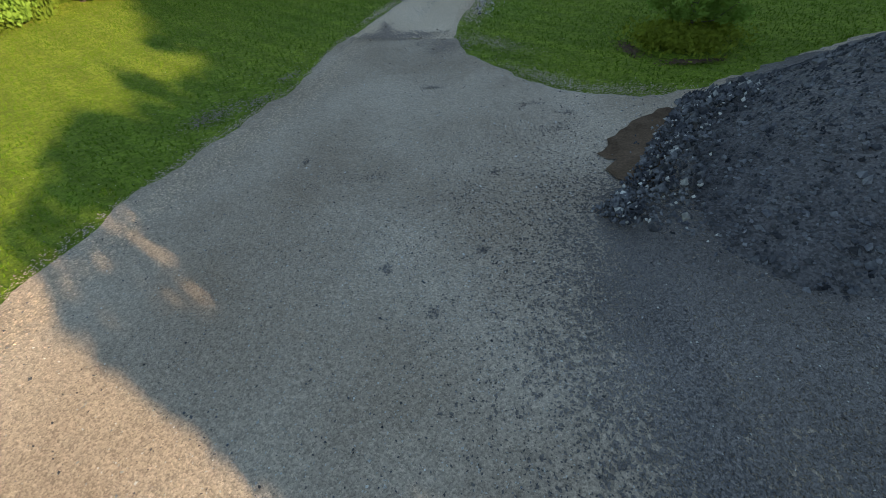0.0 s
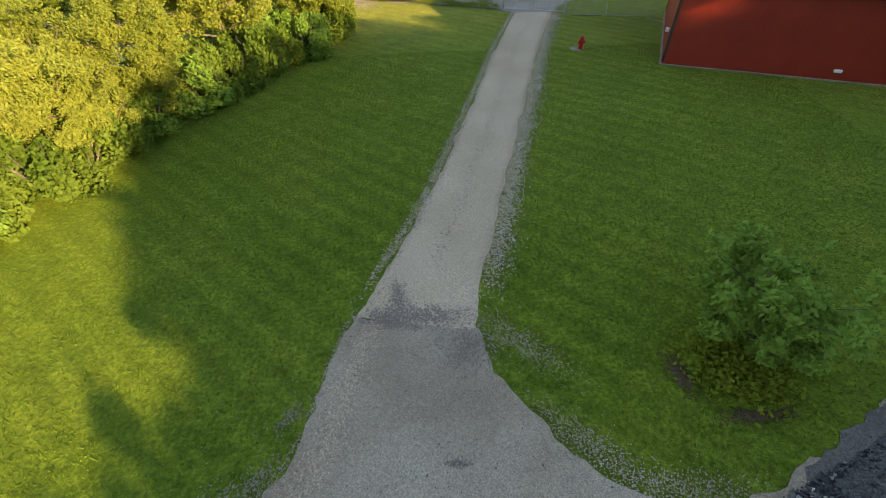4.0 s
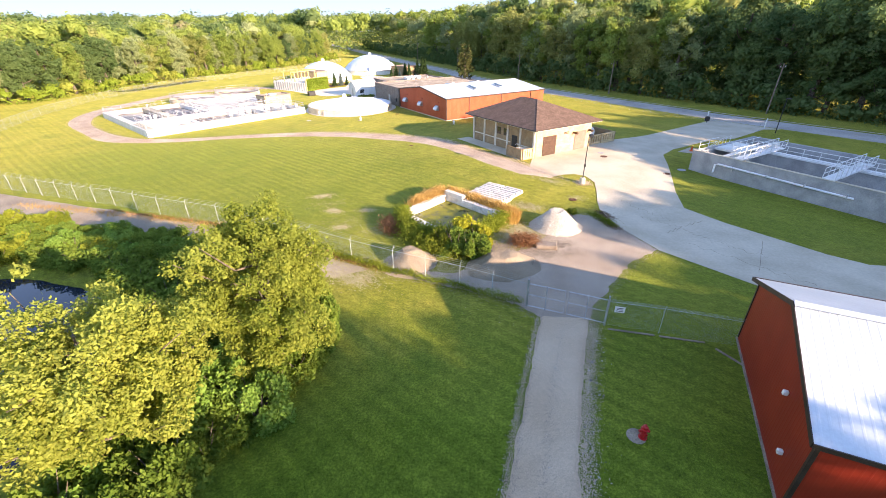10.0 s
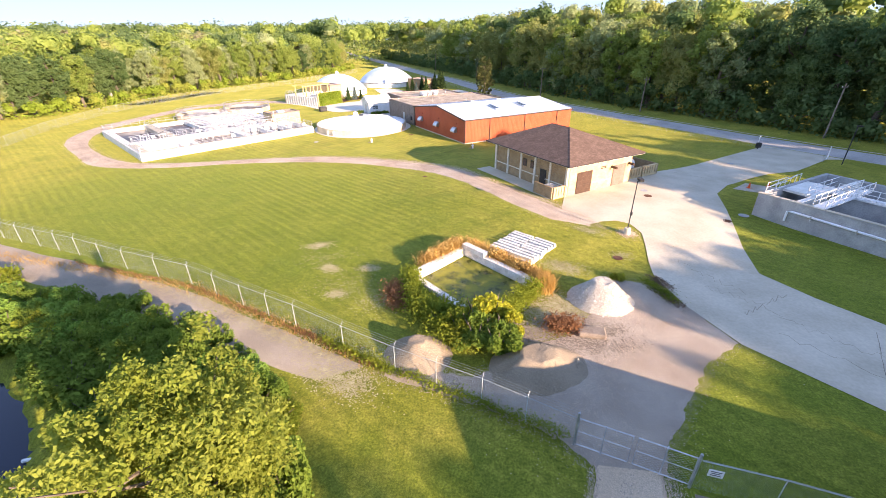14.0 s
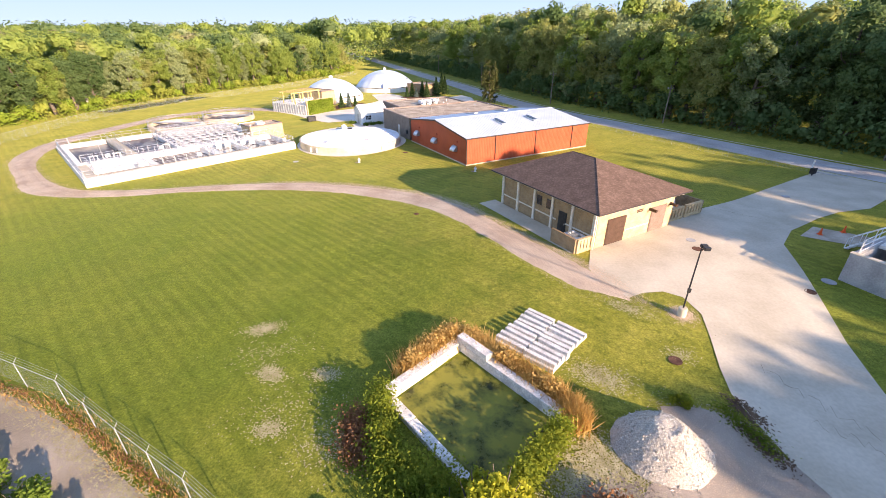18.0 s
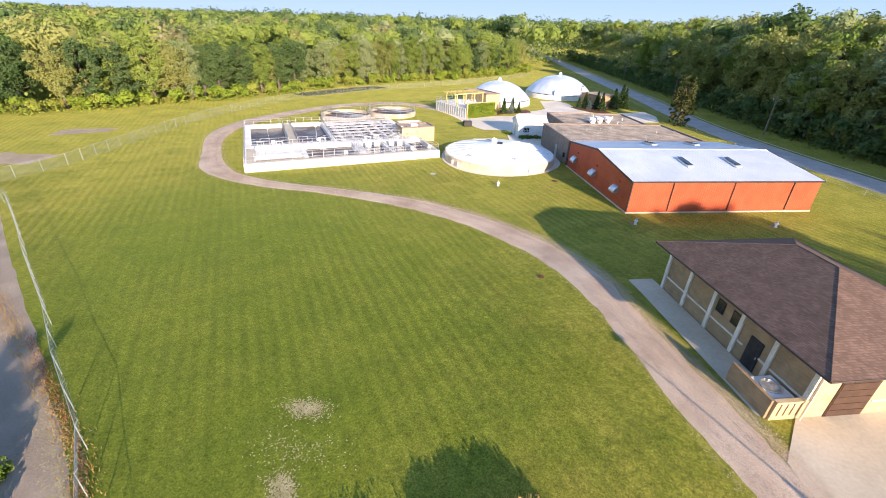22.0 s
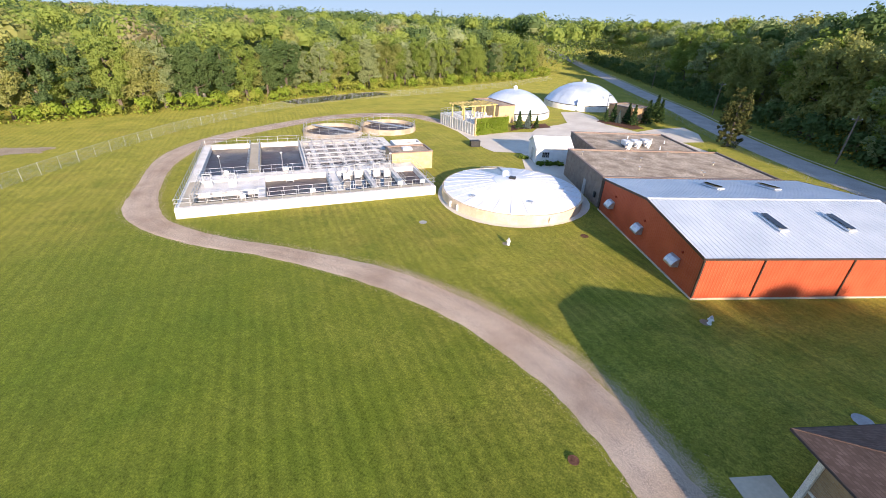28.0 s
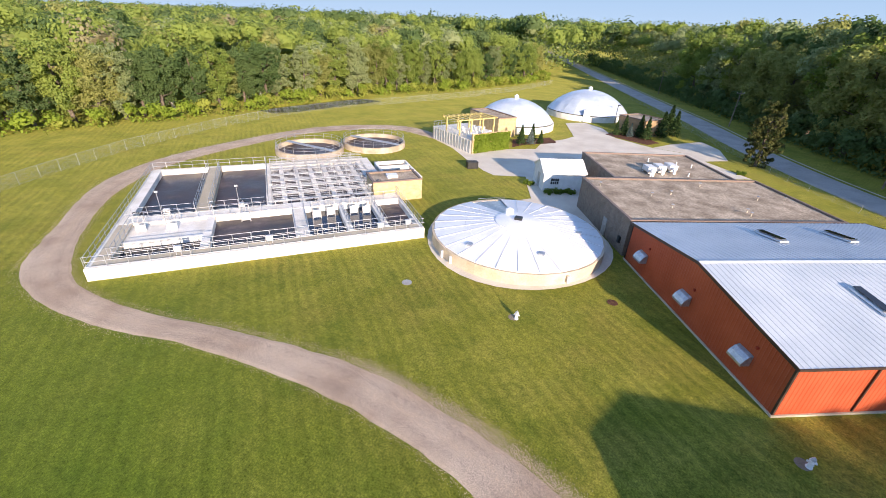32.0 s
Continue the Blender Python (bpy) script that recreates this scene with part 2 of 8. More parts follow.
def gravel(name, a, b, stone, size=22.0, tracks=0.0):
    """Crushed stone: cells of single stones over dusty fines, with broad stains."""
    m = material(name, a, b, 0.3, 0.95, 0.0, 26.0, spec=0.15, contrast=(0.32, 0.68), grit=0.20)
    n, l = nodes_of(m)
    bsdf = n["Principled BSDF"]
    src = bsdf.inputs["Base Color"].links[0].from_socket
    geo = n["Geometry"]
    vor = n.new("ShaderNodeTexVoronoi")
    vor.inputs["Scale"].default_value = size
    l.new(geo.outputs["Position"], vor.inputs["Vector"])
    sep = n.new("ShaderNodeSeparateColor")
    l.new(vor.outputs["Color"], sep.inputs[0])
    r = n.new("ShaderNodeValToRGB")
    r.color_ramp.elements[0].position, r.color_ramp.elements[1].position = 0.0, 1.0
    r.color_ramp.elements[0].color, r.color_ramp.elements[1].color = (0.62, 0.62, 0.62, 1), (*[q * 1.1 for q in stone], 1)
    l.new(sep.outputs[0], r.inputs["Fac"])
    x = n.new("ShaderNodeMix")
    x.data_type, x.blend_type = "RGBA", "MULTIPLY"
    x.inputs[0].default_value = 0.85
    l.new(src, x.inputs[6])
    l.new(r.outputs["Color"], x.inputs[7])
    l.new(x.outputs[2], bsdf.inputs["Base Color"])
    bump = n.new("ShaderNodeBump")
    bump.inputs["Strength"].default_value, bump.inputs["Distance"].default_value = 0.55, 0.03
    l.new(vor.outputs["Distance"], bump.inputs["Height"])
    l.new(bump.outputs["Normal"], bsdf.inputs["Normal"])
    return m


def water(name, tint, rough=0.04, ripples=0.08, scum=None):
    m = bpy.data.materials.new(name)
    m.use_nodes = True
    n, l = nodes_of(m)
    bsdf = n["Principled BSDF"]
    bsdf.inputs["Roughness"].default_value, bsdf.inputs["IOR"].default_value = rough, 1.33
    geo = n.new("ShaderNodeNewGeometry")
    t = n.new("ShaderNodeTexNoise")
    t.inputs["Scale"].default_value, t.inputs["Detail"].default_value = 3.0, 4
    l.new(geo.outputs["Position"], t.inputs["Vector"])
    b = n.new("ShaderNodeBump")
    b.inputs["Strength"].default_value, b.inputs["Distance"].default_value = ripples, 0.05
    l.new(t.outputs["Fac"], b.inputs["Height"])
    l.new(b.outputs["Normal"], bsdf.inputs["Normal"])
    bsdf.inputs["Base Color"].default_value = (*tint, 1)
    if scum:
        s = n.new("ShaderNodeTexNoise")
        s.inputs["Scale"].default_value, s.inputs["Detail"].default_value = scum[2], 8
        s.inputs["Roughness"].default_value = 0.65
        l.new(geo.outputs["Position"], s.inputs["Vector"])
        r = n.new("ShaderNodeValToRGB")
        r.color_ramp.elements[0].position, r.color_ramp.elements[1].position = scum[3], scum[4]
        r.color_ramp.elements[0].color, r.color_ramp.elements[1].color = (*tint, 1), (*scum[0], 1)
        el = r.color_ramp.elements.new((scum[3] + scum[4]) / 2)
        el.color = (*scum[1], 1)
        l.new(s.outputs["Fac"], r.inputs["Fac"])
        l.new(r.outputs["Color"], bsdf.inputs["Base Color"])
        q = n.new("ShaderNodeMapRange")
        q.inputs["From Min"].default_value, q.inputs["From Max"].default_value = scum[3], scum[4]
        q.inputs["To Min"].default_value, q.inputs["To Max"].default_value = rough, 0.75
        l.new(s.outputs["Fac"], q.inputs["Value"])
        l.new(q.outputs["Result"], bsdf.inputs["Roughness"])
    return m


def brickwork(name, a, b, mortar, w=0.4, h=0.2, gap=0.012, bump=0.4, rough=0.85):
    """Coursed masonry or shingles in the object's own upright plane."""
    m = bpy.data.materials.new(name)
    m.use_nodes = True
    n, l = nodes_of(m)
    bsdf = n["Principled BSDF"]
    bsdf.inputs["Roughness"].default_value, bsdf.inputs["Specular IOR Level"].default_value = rough, 0.2
    tc = n.new("ShaderNodeTexCoord")
    sep = n.new("ShaderNodeSeparateXYZ")
    l.new(tc.outputs["Object"], sep.inputs[0])
    add = n.new("ShaderNodeMath")
    add.operation = "ADD"
    l.new(sep.outputs["X"], add.inputs[0])
    l.new(sep.outputs["Y"], add.inputs[1])
    com = n.new("ShaderNodeCombineXYZ")
    l.new(add.outputs[0], com.inputs["X"])
    l.new(sep.outputs["Z"], com.inputs["Y"])
    br = n.new("ShaderNodeTexBrick")
    br.inputs["Scale"].default_value = 1.0
    br.inputs["Brick Width"].default_value, br.inputs["Row Height"].default_value = w, h
    br.inputs["Mortar Size"].default_value = gap
    br.inputs["Color1"].default_value, br.inputs["Color2"].default_value, br.inputs["Mortar"].default_value = (*a, 1), (*b, 1), (*mortar, 1)
    l.new(com.outputs[0], br.inputs["Vector"])
    t = n.new("ShaderNodeTexNoise")
    t.inputs["Scale"].default_value, t.inputs["Detail"].default_value = 1.2, 8
    l.new(tc.outputs["Object"], t.inputs["Vector"])
    r = n.new("ShaderNodeValToRGB")
    r.color_ramp.elements[0].position, r.color_ramp.elements[1].position = 0.3, 0.7
    r.color_ramp.elements[0].color, r.color_ramp.elements[1].color = (0.8, 0.8, 0.8, 1), (1.15, 1.15, 1.15, 1)
    l.new(t.outputs["Fac"], r.inputs["Fac"])
    x = n.new("ShaderNodeMix")
    x.data_type, x.blend_type = "RGBA", "MULTIPLY"
    x.inputs[0].default_value = 1.0
    l.new(br.outputs["Color"], x.inputs[6])
    l.new(r.outputs["Color"], x.inputs[7])
    l.new(x.outputs[2], bsdf.inputs["Base Color"])
    b_ = n.new("ShaderNodeBump")
    b_.inputs["Strength"].default_value, b_.inputs["Distance"].default_value = bump, 0.02
    b_.invert = True
    l.new(br.outputs["Fac"], b_.inputs["Height"])
    l.new(b_.outputs["Normal"], bsdf.inputs["Normal"])
    return m


M = {}
M["lawn"] = lawn()
M["gravel_road"] = gravel("pale_limestone_gravel", (0.57, 0.425, 0.29), (0.70, 0.545, 0.39), (1.2, 1.18, 1.15), 46)
M["gravel_lot"] = gravel("dusty_grey_gravel", (0.36, 0.268, 0.188), (0.54, 0.43, 0.32), (1.22, 1.2, 1.17), 60)
M["gravel_yard"] = gravel("pinkish_yard_gravel", (0.36, 0.29, 0.23), (0.50, 0.42, 0.34), (1.12, 1.1, 1.06), 95)
M["track"] = gravel("grey_dirt_track", (0.27, 0.225, 0.175), (0.43, 0.365, 0.29), (1.15, 1.12, 1.08), 70)
M["gravel_path"] = gravel("brown_gravel", (0.43, 0.325, 0.245), (0.60, 0.49, 0.385), (1.2, 1.16, 1.1), 30)
M["gravel_dark"] = gravel("dark_crushed_stone", (0.066, 0.059, 0.056), (0.15, 0.134, 0.122), (1.4, 1.4, 1.4), 30)
M["gravel_mid"] = gravel("grey_stone_dust", (0.125, 0.105, 0.09), (0.235, 0.20, 0.17), (1.35, 1.35, 1.35), 55)
M["gravel_tan"] = gravel("tan_pea_gravel", (0.33, 0.265, 0.185), (0.44, 0.365, 0.27), (1.2, 1.15, 1.1), 34)
M["gravel_heap"] = gravel("grey_tan_pit_gravel", (0.23, 0.185, 0.13), (0.34, 0.28, 0.205), (1.2, 1.15, 1.1), 34)
M["gravel_white"] = gravel("white_crushed_limestone", (0.44, 0.395, 0.325), (0.56, 0.51, 0.43), (1.1, 1.1, 1.1), 34)
M["dirt"] = material("bare_brown_dirt", (0.20, 0.16, 0.12), (0.34, 0.28, 0.21), 0.6, 0.95, 0.5, 14, spec=0.1)
M["gravel_damp"] = gravel("damp_pinkish_gravel", (0.29, 0.225, 0.18), (0.38, 0.305, 0.25), (1.2, 1.18, 1.15), 46)
M["straw"] = material("dead_straw_turf", (0.34, 0.29, 0.14), (0.48, 0.42, 0.24), 2.0, 0.95, 0.3, 20, spec=0.1)
M["sand"] = material("damp_brown_sand", (0.095, 0.058, 0.034), (0.16, 0.10, 0.062), 2.0, 0.95, 0.6, 25, spec=0.1)
M["stone_dark"] = material("grey_stone", (0.05, 0.05, 0.055), (0.16, 0.155, 0.15), 3.0, 0.9, 0.4, 30, island=0.6, spec=0.2)
M["stone_pale"] = material("pale_stone", (0.36, 0.33, 0.28), (0.58, 0.55, 0.48), 3.0, 0.9, 0.4, 30, island=0.4, spec=0.2)
M["stone_tan"] = material("tan_stone", (0.24, 0.20, 0.15), (0.40, 0.34, 0.26), 3.0, 0.9, 0.4, 30, island=0.4, spec=0.2)
M["asphalt"] = material("worn_asphalt", (0.36, 0.335, 0.305), (0.47, 0.44, 0.405), 0.25, 0.9, 0.3, 60, spec=0.2)
M["concrete"] = material("weathered_concrete_paving", (0.475, 0.412, 0.305), (0.595, 0.522, 0.40), 0.3, 0.85, 0.1, 5, spec=0.25, grit=0.07)
M["concrete_light"] = material("pale_sunny_paving", (0.62, 0.555, 0.46), (0.74, 0.68, 0.575), 0.25, 0.85, 0.1, 5, spec=0.25, grit=0.07)
M["concrete_tan"] = material("stained_tan_concrete", (0.36, 0.29, 0.21), (0.55, 0.47, 0.37), 0.6, 0.85, 0.2, 8, spec=0.2, grit=0.12)
M["concrete_wall"] = material("grey_concrete", (0.30, 0.30, 0.295), (0.43, 0.425, 0.41), 0.8, 0.85, 0.2, 9, spec=0.25, grit=0.12)
M["concrete_pale"] = material("pale_cream_concrete", (0.72, 0.68, 0.60), (0.86, 0.83, 0.77), 0.7, 0.8, 0.2, 8, spec=0.25, grit=0.10)
M["concrete_cream"] = material("cream_tan_concrete", (0.52, 0.42, 0.29), (0.66, 0.55, 0.41), 0.7, 0.85, 0.2, 8, spec=0.2, grit=0.1)
M["concrete_block"] = material("whitish_concrete_block", (0.55, 0.52, 0.47), (0.76, 0.73, 0.68), 1.6, 0.85, 0.4, 12, island=0.12, spec=0.2)
M["paint_white"] = material("white_paint", (0.70, 0.69, 0.66), (0.80, 0.79, 0.77), 1.5, 0.5, 0.05, 20, grit=0.05)
M["trim_cream"] = material("cream_trim", (0.60, 0.54, 0.43), (0.70, 0.64, 0.53), 1.5, 0.6, 0.05, 20)
M["barn_red"] = material("barn_red_steel", (0.27, 0.022, 0.009), (0.33, 0.03, 0.012), 0.6, 0.5, 0.03, 14, spec=0.35, grit=0.06)
M["brick_red"] = material("rust_red_steel", (0.40, 0.075, 0.028), (0.47, 0.095, 0.038), 0.6, 0.55, 0.03, 14, spec=0.3, grit=0.06)
M["roof_white"] = material("white_steel_roofing", (0.52, 0.57, 0.61), (0.62, 0.66, 0.69), 0.35, 0.32, 0.04, 10, spec=0.5, grit=0.05)
M["dark_trim"] = material("dark_brown_trim", (0.035, 0.022, 0.016), (0.055, 0.035, 0.026), 2.0, 0.5, 0.05, 20)
M["shingle"] = brickwork("brown_asphalt_shingles", (0.125, 0.080, 0.060), (0.185, 0.122, 0.094), (0.125, 0.082, 0.062), 0.16, 0.052, 0.006, 0.12, 0.95)
M["tan_brick"] = brickwork("tan_brick", (0.30, 0.195, 0.10), (0.37, 0.245, 0.13), (0.33, 0.25, 0.16), 0.3, 0.1, 0.012, 0.3)
M["cream_brick"] = brickwork("cream_block", (0.50, 0.365, 0.195), (0.57, 0.425, 0.24), (0.50, 0.39, 0.25), 0.4, 0.2, 0.012, 0.25)
M["grey_brick"] = brickwork("grey_brown_brick", (0.20, 0.15, 0.115), (0.27, 0.205, 0.16), (0.27, 0.24, 0.2), 0.3, 0.1, 0.012, 0.4)
M["roof_gravel"] = material("ballast_roofing", (0.30, 0.235, 0.17), (0.54, 0.44, 0.33), 0.5, 0.95, 0.4, 5, spec=0.15, grit=0.3)
M["door_brown"] = material("brown_painted_steel", (0.06, 0.032, 0.02), (0.085, 0.046, 0.03), 2, 0.5, 0.05, 20)
M["door_grey"] = material("grey_brown_steel", (0.19, 0.135, 0.105), (0.23, 0.165, 0.13), 2, 0.5, 0.05, 20)
M["glass_dark"] = material("dark_window_glass", (0.012, 0.013, 0.016), (0.02, 0.022, 0.026), 1, 0.06, 0.0, 5, spec=0.7)
M["steel"] = material("galvanised_steel", (0.42, 0.43, 0.44), (0.58, 0.59, 0.60), 3, 0.42, 0.1, 25, metal=0.7)
M["fence_steel"] = material("dull_galvanised_wire", (0.30, 0.335, 0.32), (0.42, 0.45, 0.435), 3, 0.6, 0.1, 25, metal=0.0)
M["alum"] = material("aluminium_panel", (0.76, 0.78, 0.80), (0.88, 0.89, 0.90), 0.4, 0.4, 0.04, 10, metal=0.0, grit=0.06)
M["dome_panel"] = material("blue_white_dome_panel", (0.42, 0.50, 0.60), (0.60, 0.67, 0.75), 0.3, 0.3, 0.03, 6, metal=0.1, grit=0.06)
M["black_metal"] = material("black_metal", (0.015, 0.015, 0.016), (0.03, 0.03, 0.03), 3, 0.5, 0.05, 20)
M["red_paint"] = material("glossy_red_paint", (0.42, 0.012, 0.012), (0.52, 0.02, 0.018), 5, 0.35, 0.05, 30)
M["orange"] = material("orange_plastic", (0.75, 0.09, 0.015), (0.85, 0.12, 0.02), 5, 0.5, 0.05, 30)
M["yellow_wood"] = material("yellow_painted_timber", (0.62, 0.48, 0.16), (0.70, 0.56, 0.22), 3, 0.6, 0.1, 20)
M["wood_grey"] = material("weathered_pole_wood", (0.17, 0.13, 0.10), (0.27, 0.22, 0.17), 2, 0.9, 0.4, 20)
M["bark"] = material("grey_brown_bark", (0.10, 0.08, 0.06), (0.19, 0.155, 0.12), 3, 0.95, 0.6, 12, spec=0.1)
M["bark_pale"] = material("pale_sycamore_bark", (0.38, 0.35, 0.30), (0.58, 0.55, 0.48), 1.5, 0.9, 0.3, 8, spec=0.1)
M["mulch"] = material("brown_mulch", (0.09, 0.045, 0.03), (0.17, 0.085, 0.055), 3, 0.95, 0.7, 16, spec=0.1)
M["leaf_tree"] = foliage("willow_leaves", (0.185, 0.235, 0.034), (0.385, 0.42, 0.085), 0.3, 0.5)
M["leaf_shrub"] = foliage("shrub_leaves", (0.078, 0.145, 0.022), (0.185, 0.265, 0.045), 0.35, 0.45)
M["leaf_woods"] = foliage("woodland_leaves", (0.155, 0.235, 0.048), (0.33, 0.405, 0.10), 0.25, 0.5)
M["leaf_woods_dark"] = foliage("shady_woodland_leaves", (0.065, 0.125, 0.042), (0.16, 0.235, 0.085), 0.2, 0.5)
M["leaf_olive"] = foliage("olive_woodland_leaves", (0.22, 0.255, 0.07), (0.40, 0.41, 0.14), 0.2, 0.5)
M["leaf_deep"] = foliage("deep_green_woodland_leaves", (0.072, 0.14, 0.052), (0.18, 0.255, 0.10), 0.2, 0.5)
M["leaf_woods_pale"] = foliage("pale_grey_green_leaves", (0.20, 0.265, 0.105), (0.38, 0.435, 0.21), 0.25, 0.5)
M["leaf_cedar"] = foliage("olive_cedar_needles", (0.045, 0.06, 0.02), (0.14, 0.14, 0.05), 0.3, 0.1)
M["leaf_dead"] = foliage("half_dead_leaves", (0.16, 0.14, 0.07), (0.32, 0.29, 0.16), 0.3)
M["leaf_lime"] = foliage("lime_green_leaves", (0.14, 0.22, 0.025), (0.29, 0.38, 0.055), 0.25, 0.45)
M["leaf_bush"] = foliage("fresh_green_leaves", (0.11, 0.225, 0.035), (0.24, 0.38, 0.075), 0.35, 0.45)
M["leaf_conifer"] = foliage("conifer_needles", (0.018, 0.04, 0.012), (0.05, 0.085, 0.03), 0.3, 0.1)
M["leaf_blue"] = foliage("blue_spruce_needles", (0.06, 0.09, 0.085), (0.14, 0.18, 0.165), 0.3, 0.1)
M["weed_dry"] = foliage("dry_ginger_weeds", (0.36, 0.20, 0.055), (0.66, 0.45, 0.16), 0.35, 0.45)
M["weed_green"] = foliage("rank_green_weeds", (0.085, 0.135, 0.016), (0.27, 0.31, 0.04), 0.35, 0.45)
M["weed_yellow"] = foliage("yellow_flowering_weeds", (0.22, 0.25, 0.02), (0.46, 0.45, 0.05), 0.35, 0.45)
M["weed_rust"] = foliage("rust_brown_weeds", (0.15, 0.07, 0.035), (0.30, 0.15, 0.075))
M["grass_blade"] = foliage("grass_blades", (0.075, 0.155, 0.014), (0.16, 0.24, 0.028))
M["pond"] = water("still_pond_water", (0.014, 0.022, 0.040), 0.03, 0.03)
M["basin_water"] = water("algae_water", (0.03, 0.036, 0.008), 0.12, 0.05, ((0.23, 0.22, 0.035), (0.13, 0.135, 0.02), 0.7, 0.34, 0.56))
M["tank_water"] = water("dark_treatment_water", (0.028, 0.02, 0.022), 0.3, 0.3, ((0.15, 0.125, 0.125), (0.075, 0.06, 0.065), 0.22, 0.46, 0.66))
M["line_white"] = material("white_road_paint", (0.55, 0.54, 0.52), (0.7, 0.69, 0.66), 2, 0.7, 0.1, 20)

# ---- builders
def smooth(e0, e1, x):
    t = min(1.0, max(0.0, (x - e0) / (e1 - e0)))
    return t * t * (3 - 2 * t)


def gz(x, y):
    """Height of the ground: a low rise under the brick building, and the pond's hollow."""
    rise = 0.8 * (1 - smooth(9, 25, math.hypot(x - 12, y - 71)))
    q = math.hypot((x + 32) / 15.5, (y - 24) / 13.0)
    hollow = -1.6 * (1 - smooth(0.86, 1.04, q))
    river = -1.2 * (1 - smooth(3.0, 6.0, abs((x + 97) - 0.20 * (y - 155)))) * smooth(138, 146, y) * (1 - smooth(168, 180, y))
    return rise + hollow + river


def mesh_of(name, bm, mat=None):
    me = bpy.data.meshes.new(name)
    bm.to_mesh(me)
    bm.free()
    if mat:
        me.materials.append(mat)
    return me


def part(name, bm, mat, parent, label="", at=None):
    """One mesh as a part of its thing. bm: a bmesh, or a mesh that is shared by alike pieces."""
    ob = new(name, bm if isinstance(bm, bpy.types.Mesh) else mesh_of(name, bm, mat))
    ob.parent = parent
    if at is not None:
        ob.matrix_basis = at
    if label:
        ob["label"] = label
    return ob


def thing(name, m, label, category, group="", kind=""):
    ob = new(name)
    ob.empty_display_size = 0.3
    ob.matrix_basis = m if isinstance(m, Matrix) else pose(*m)
    return tagged(ob, label, category, group, kind)


def solo(name, bm, mat, label, category="", group="", kind="", m=None):
    ob = new(name, mesh_of(name, bm, mat))
    if m is not None:
        ob.matrix_basis = m
    return tagged(ob, label, category, group, kind)


def box(x0, x1, y0, y1, z0, z1, bm=None, bevel=0.0):
    bm = bm or bmesh.new()
    v = [bm.verts.new((x, y, z)) for z in (z0, z1) for y in (y0, y1) for x in (x0, x1)]
    fs = [bm.faces.new([v[i] for i in q]) for q in ((0, 2, 3, 1), (4, 5, 7, 6), (0, 1, 5, 4), (1, 3, 7, 5), (3, 2, 6, 7), (2, 0, 4, 6))]
    if bevel:
        es = list({e for f in fs for e in f.edges})
        bmesh.ops.bevel(bm, geom=es, offset=bevel, segments=1, affect="EDGES")
    return bm


def prism(outline, d, bm=None):
    """A closed outline of 3D points, pushed along the vector d."""
    bm = bm or bmesh.new()
    a = [bm.verts.new(p) for p in outline]
    b = [bm.verts.new(Vector(p) + Vector(d)) for p in outline]
    bm.faces.new(list(reversed(a)))
    bm.faces.new(b)
    k = len(a)
    for i in range(k):
        bm.faces.new((a[i], a[(i + 1) % k], b[(i + 1) % k], b[i]))
    bmesh.ops.recalc_face_normals(bm, faces=bm.faces)
    return bm


def tube(pts, r, n=6, bm=None, r1=None):
    """A round bar along points, tapering from r to r1."""
    bm = bm or bmesh.new()
    pts = [Vector(p) for p in pts]
    rings = []
    for i, p in enumerate(pts):
        d = (pts[min(i + 1, len(pts) - 1)] - pts[max(i - 1, 0)]).normalized()
        side = d.cross(Vector((0, 0, 1)) if abs(d.z) < 0.9 else Vector((1, 0, 0))).normalized()
        up = side.cross(d)
        f = i / (len(pts) - 1)
        rr = r + ((r1 if r1 is not None else r) - r) * f
        rings.append([bm.verts.new(p + rr * (math.cos(2 * math.pi * k / n) * side + math.sin(2 * math.pi * k / n) * up)) for k in range(n)])
    for a, b in zip(rings, rings[1:]):
        for k in range(n):
            bm.faces.new((a[k], a[(k + 1) % n], b[(k + 1) % n], b[k]))
    bm.faces.new(list(reversed(rings[0])))
    bm.faces.new(rings[-1])
    return bm


def lathe(profile, n=24, bm=None, at=(0, 0, 0), a0=0.0):
    """Turns a profile of (radius, height) round the upright axis."""
    bm = bm or bmesh.new()
    rings = []
    for r, z in profile:
        if r < 1e-4:
            rings.append([bm.verts.new((at[0], at[1], at[2] + z))])
        else:
            rings.append([bm.verts.new((at[0] + r * math.cos(a0 + 2 * math.pi * k / n), at[1] + r * math.sin(a0 + 2 * math.pi * k / n), at[2] + z)) for k in range(n)])
    for a, b in zip(rings, rings[1:]):
        for k in range(n):
            q = [a[k % len(a)], a[(k + 1) % len(a)], b[(k + 1) % len(b)], b[k % len(b)]]
            q = list(dict.fromkeys(q))
            if len(q) > 2:
                bm.faces.new(q)
    return bm


def resample(pts, n):
    """n points along a smooth line through pts."""
    p = [Vector((*q[:2], 0)) for q in pts]
    p = [2 * p[0] - p[1]] + p + [2 * p[-1] - p[-2]]
    dense = []
    for i in range(1, len(p) - 2):
        for k in range(12):
            t = k / 12
            a, b, c, d = p[i - 1], p[i], p[i + 1], p[i + 2]
            dense.append(0.5 * (2 * b + (c - a) * t + (2 * a - 5 * b + 4 * c - d) * t * t + (3 * b - a - 3 * c + d) * t ** 3))
    dense.append(p[-2])
    s = np.r_[0, np.cumsum([(b - a).length for a, b in zip(dense, dense[1:])])]
    q = np.linspace(0, s[-1], n)
    return np.stack([np.interp(q, s, [v.x for v in dense]), np.interp(q, s, [v.y for v in dense])], 1)


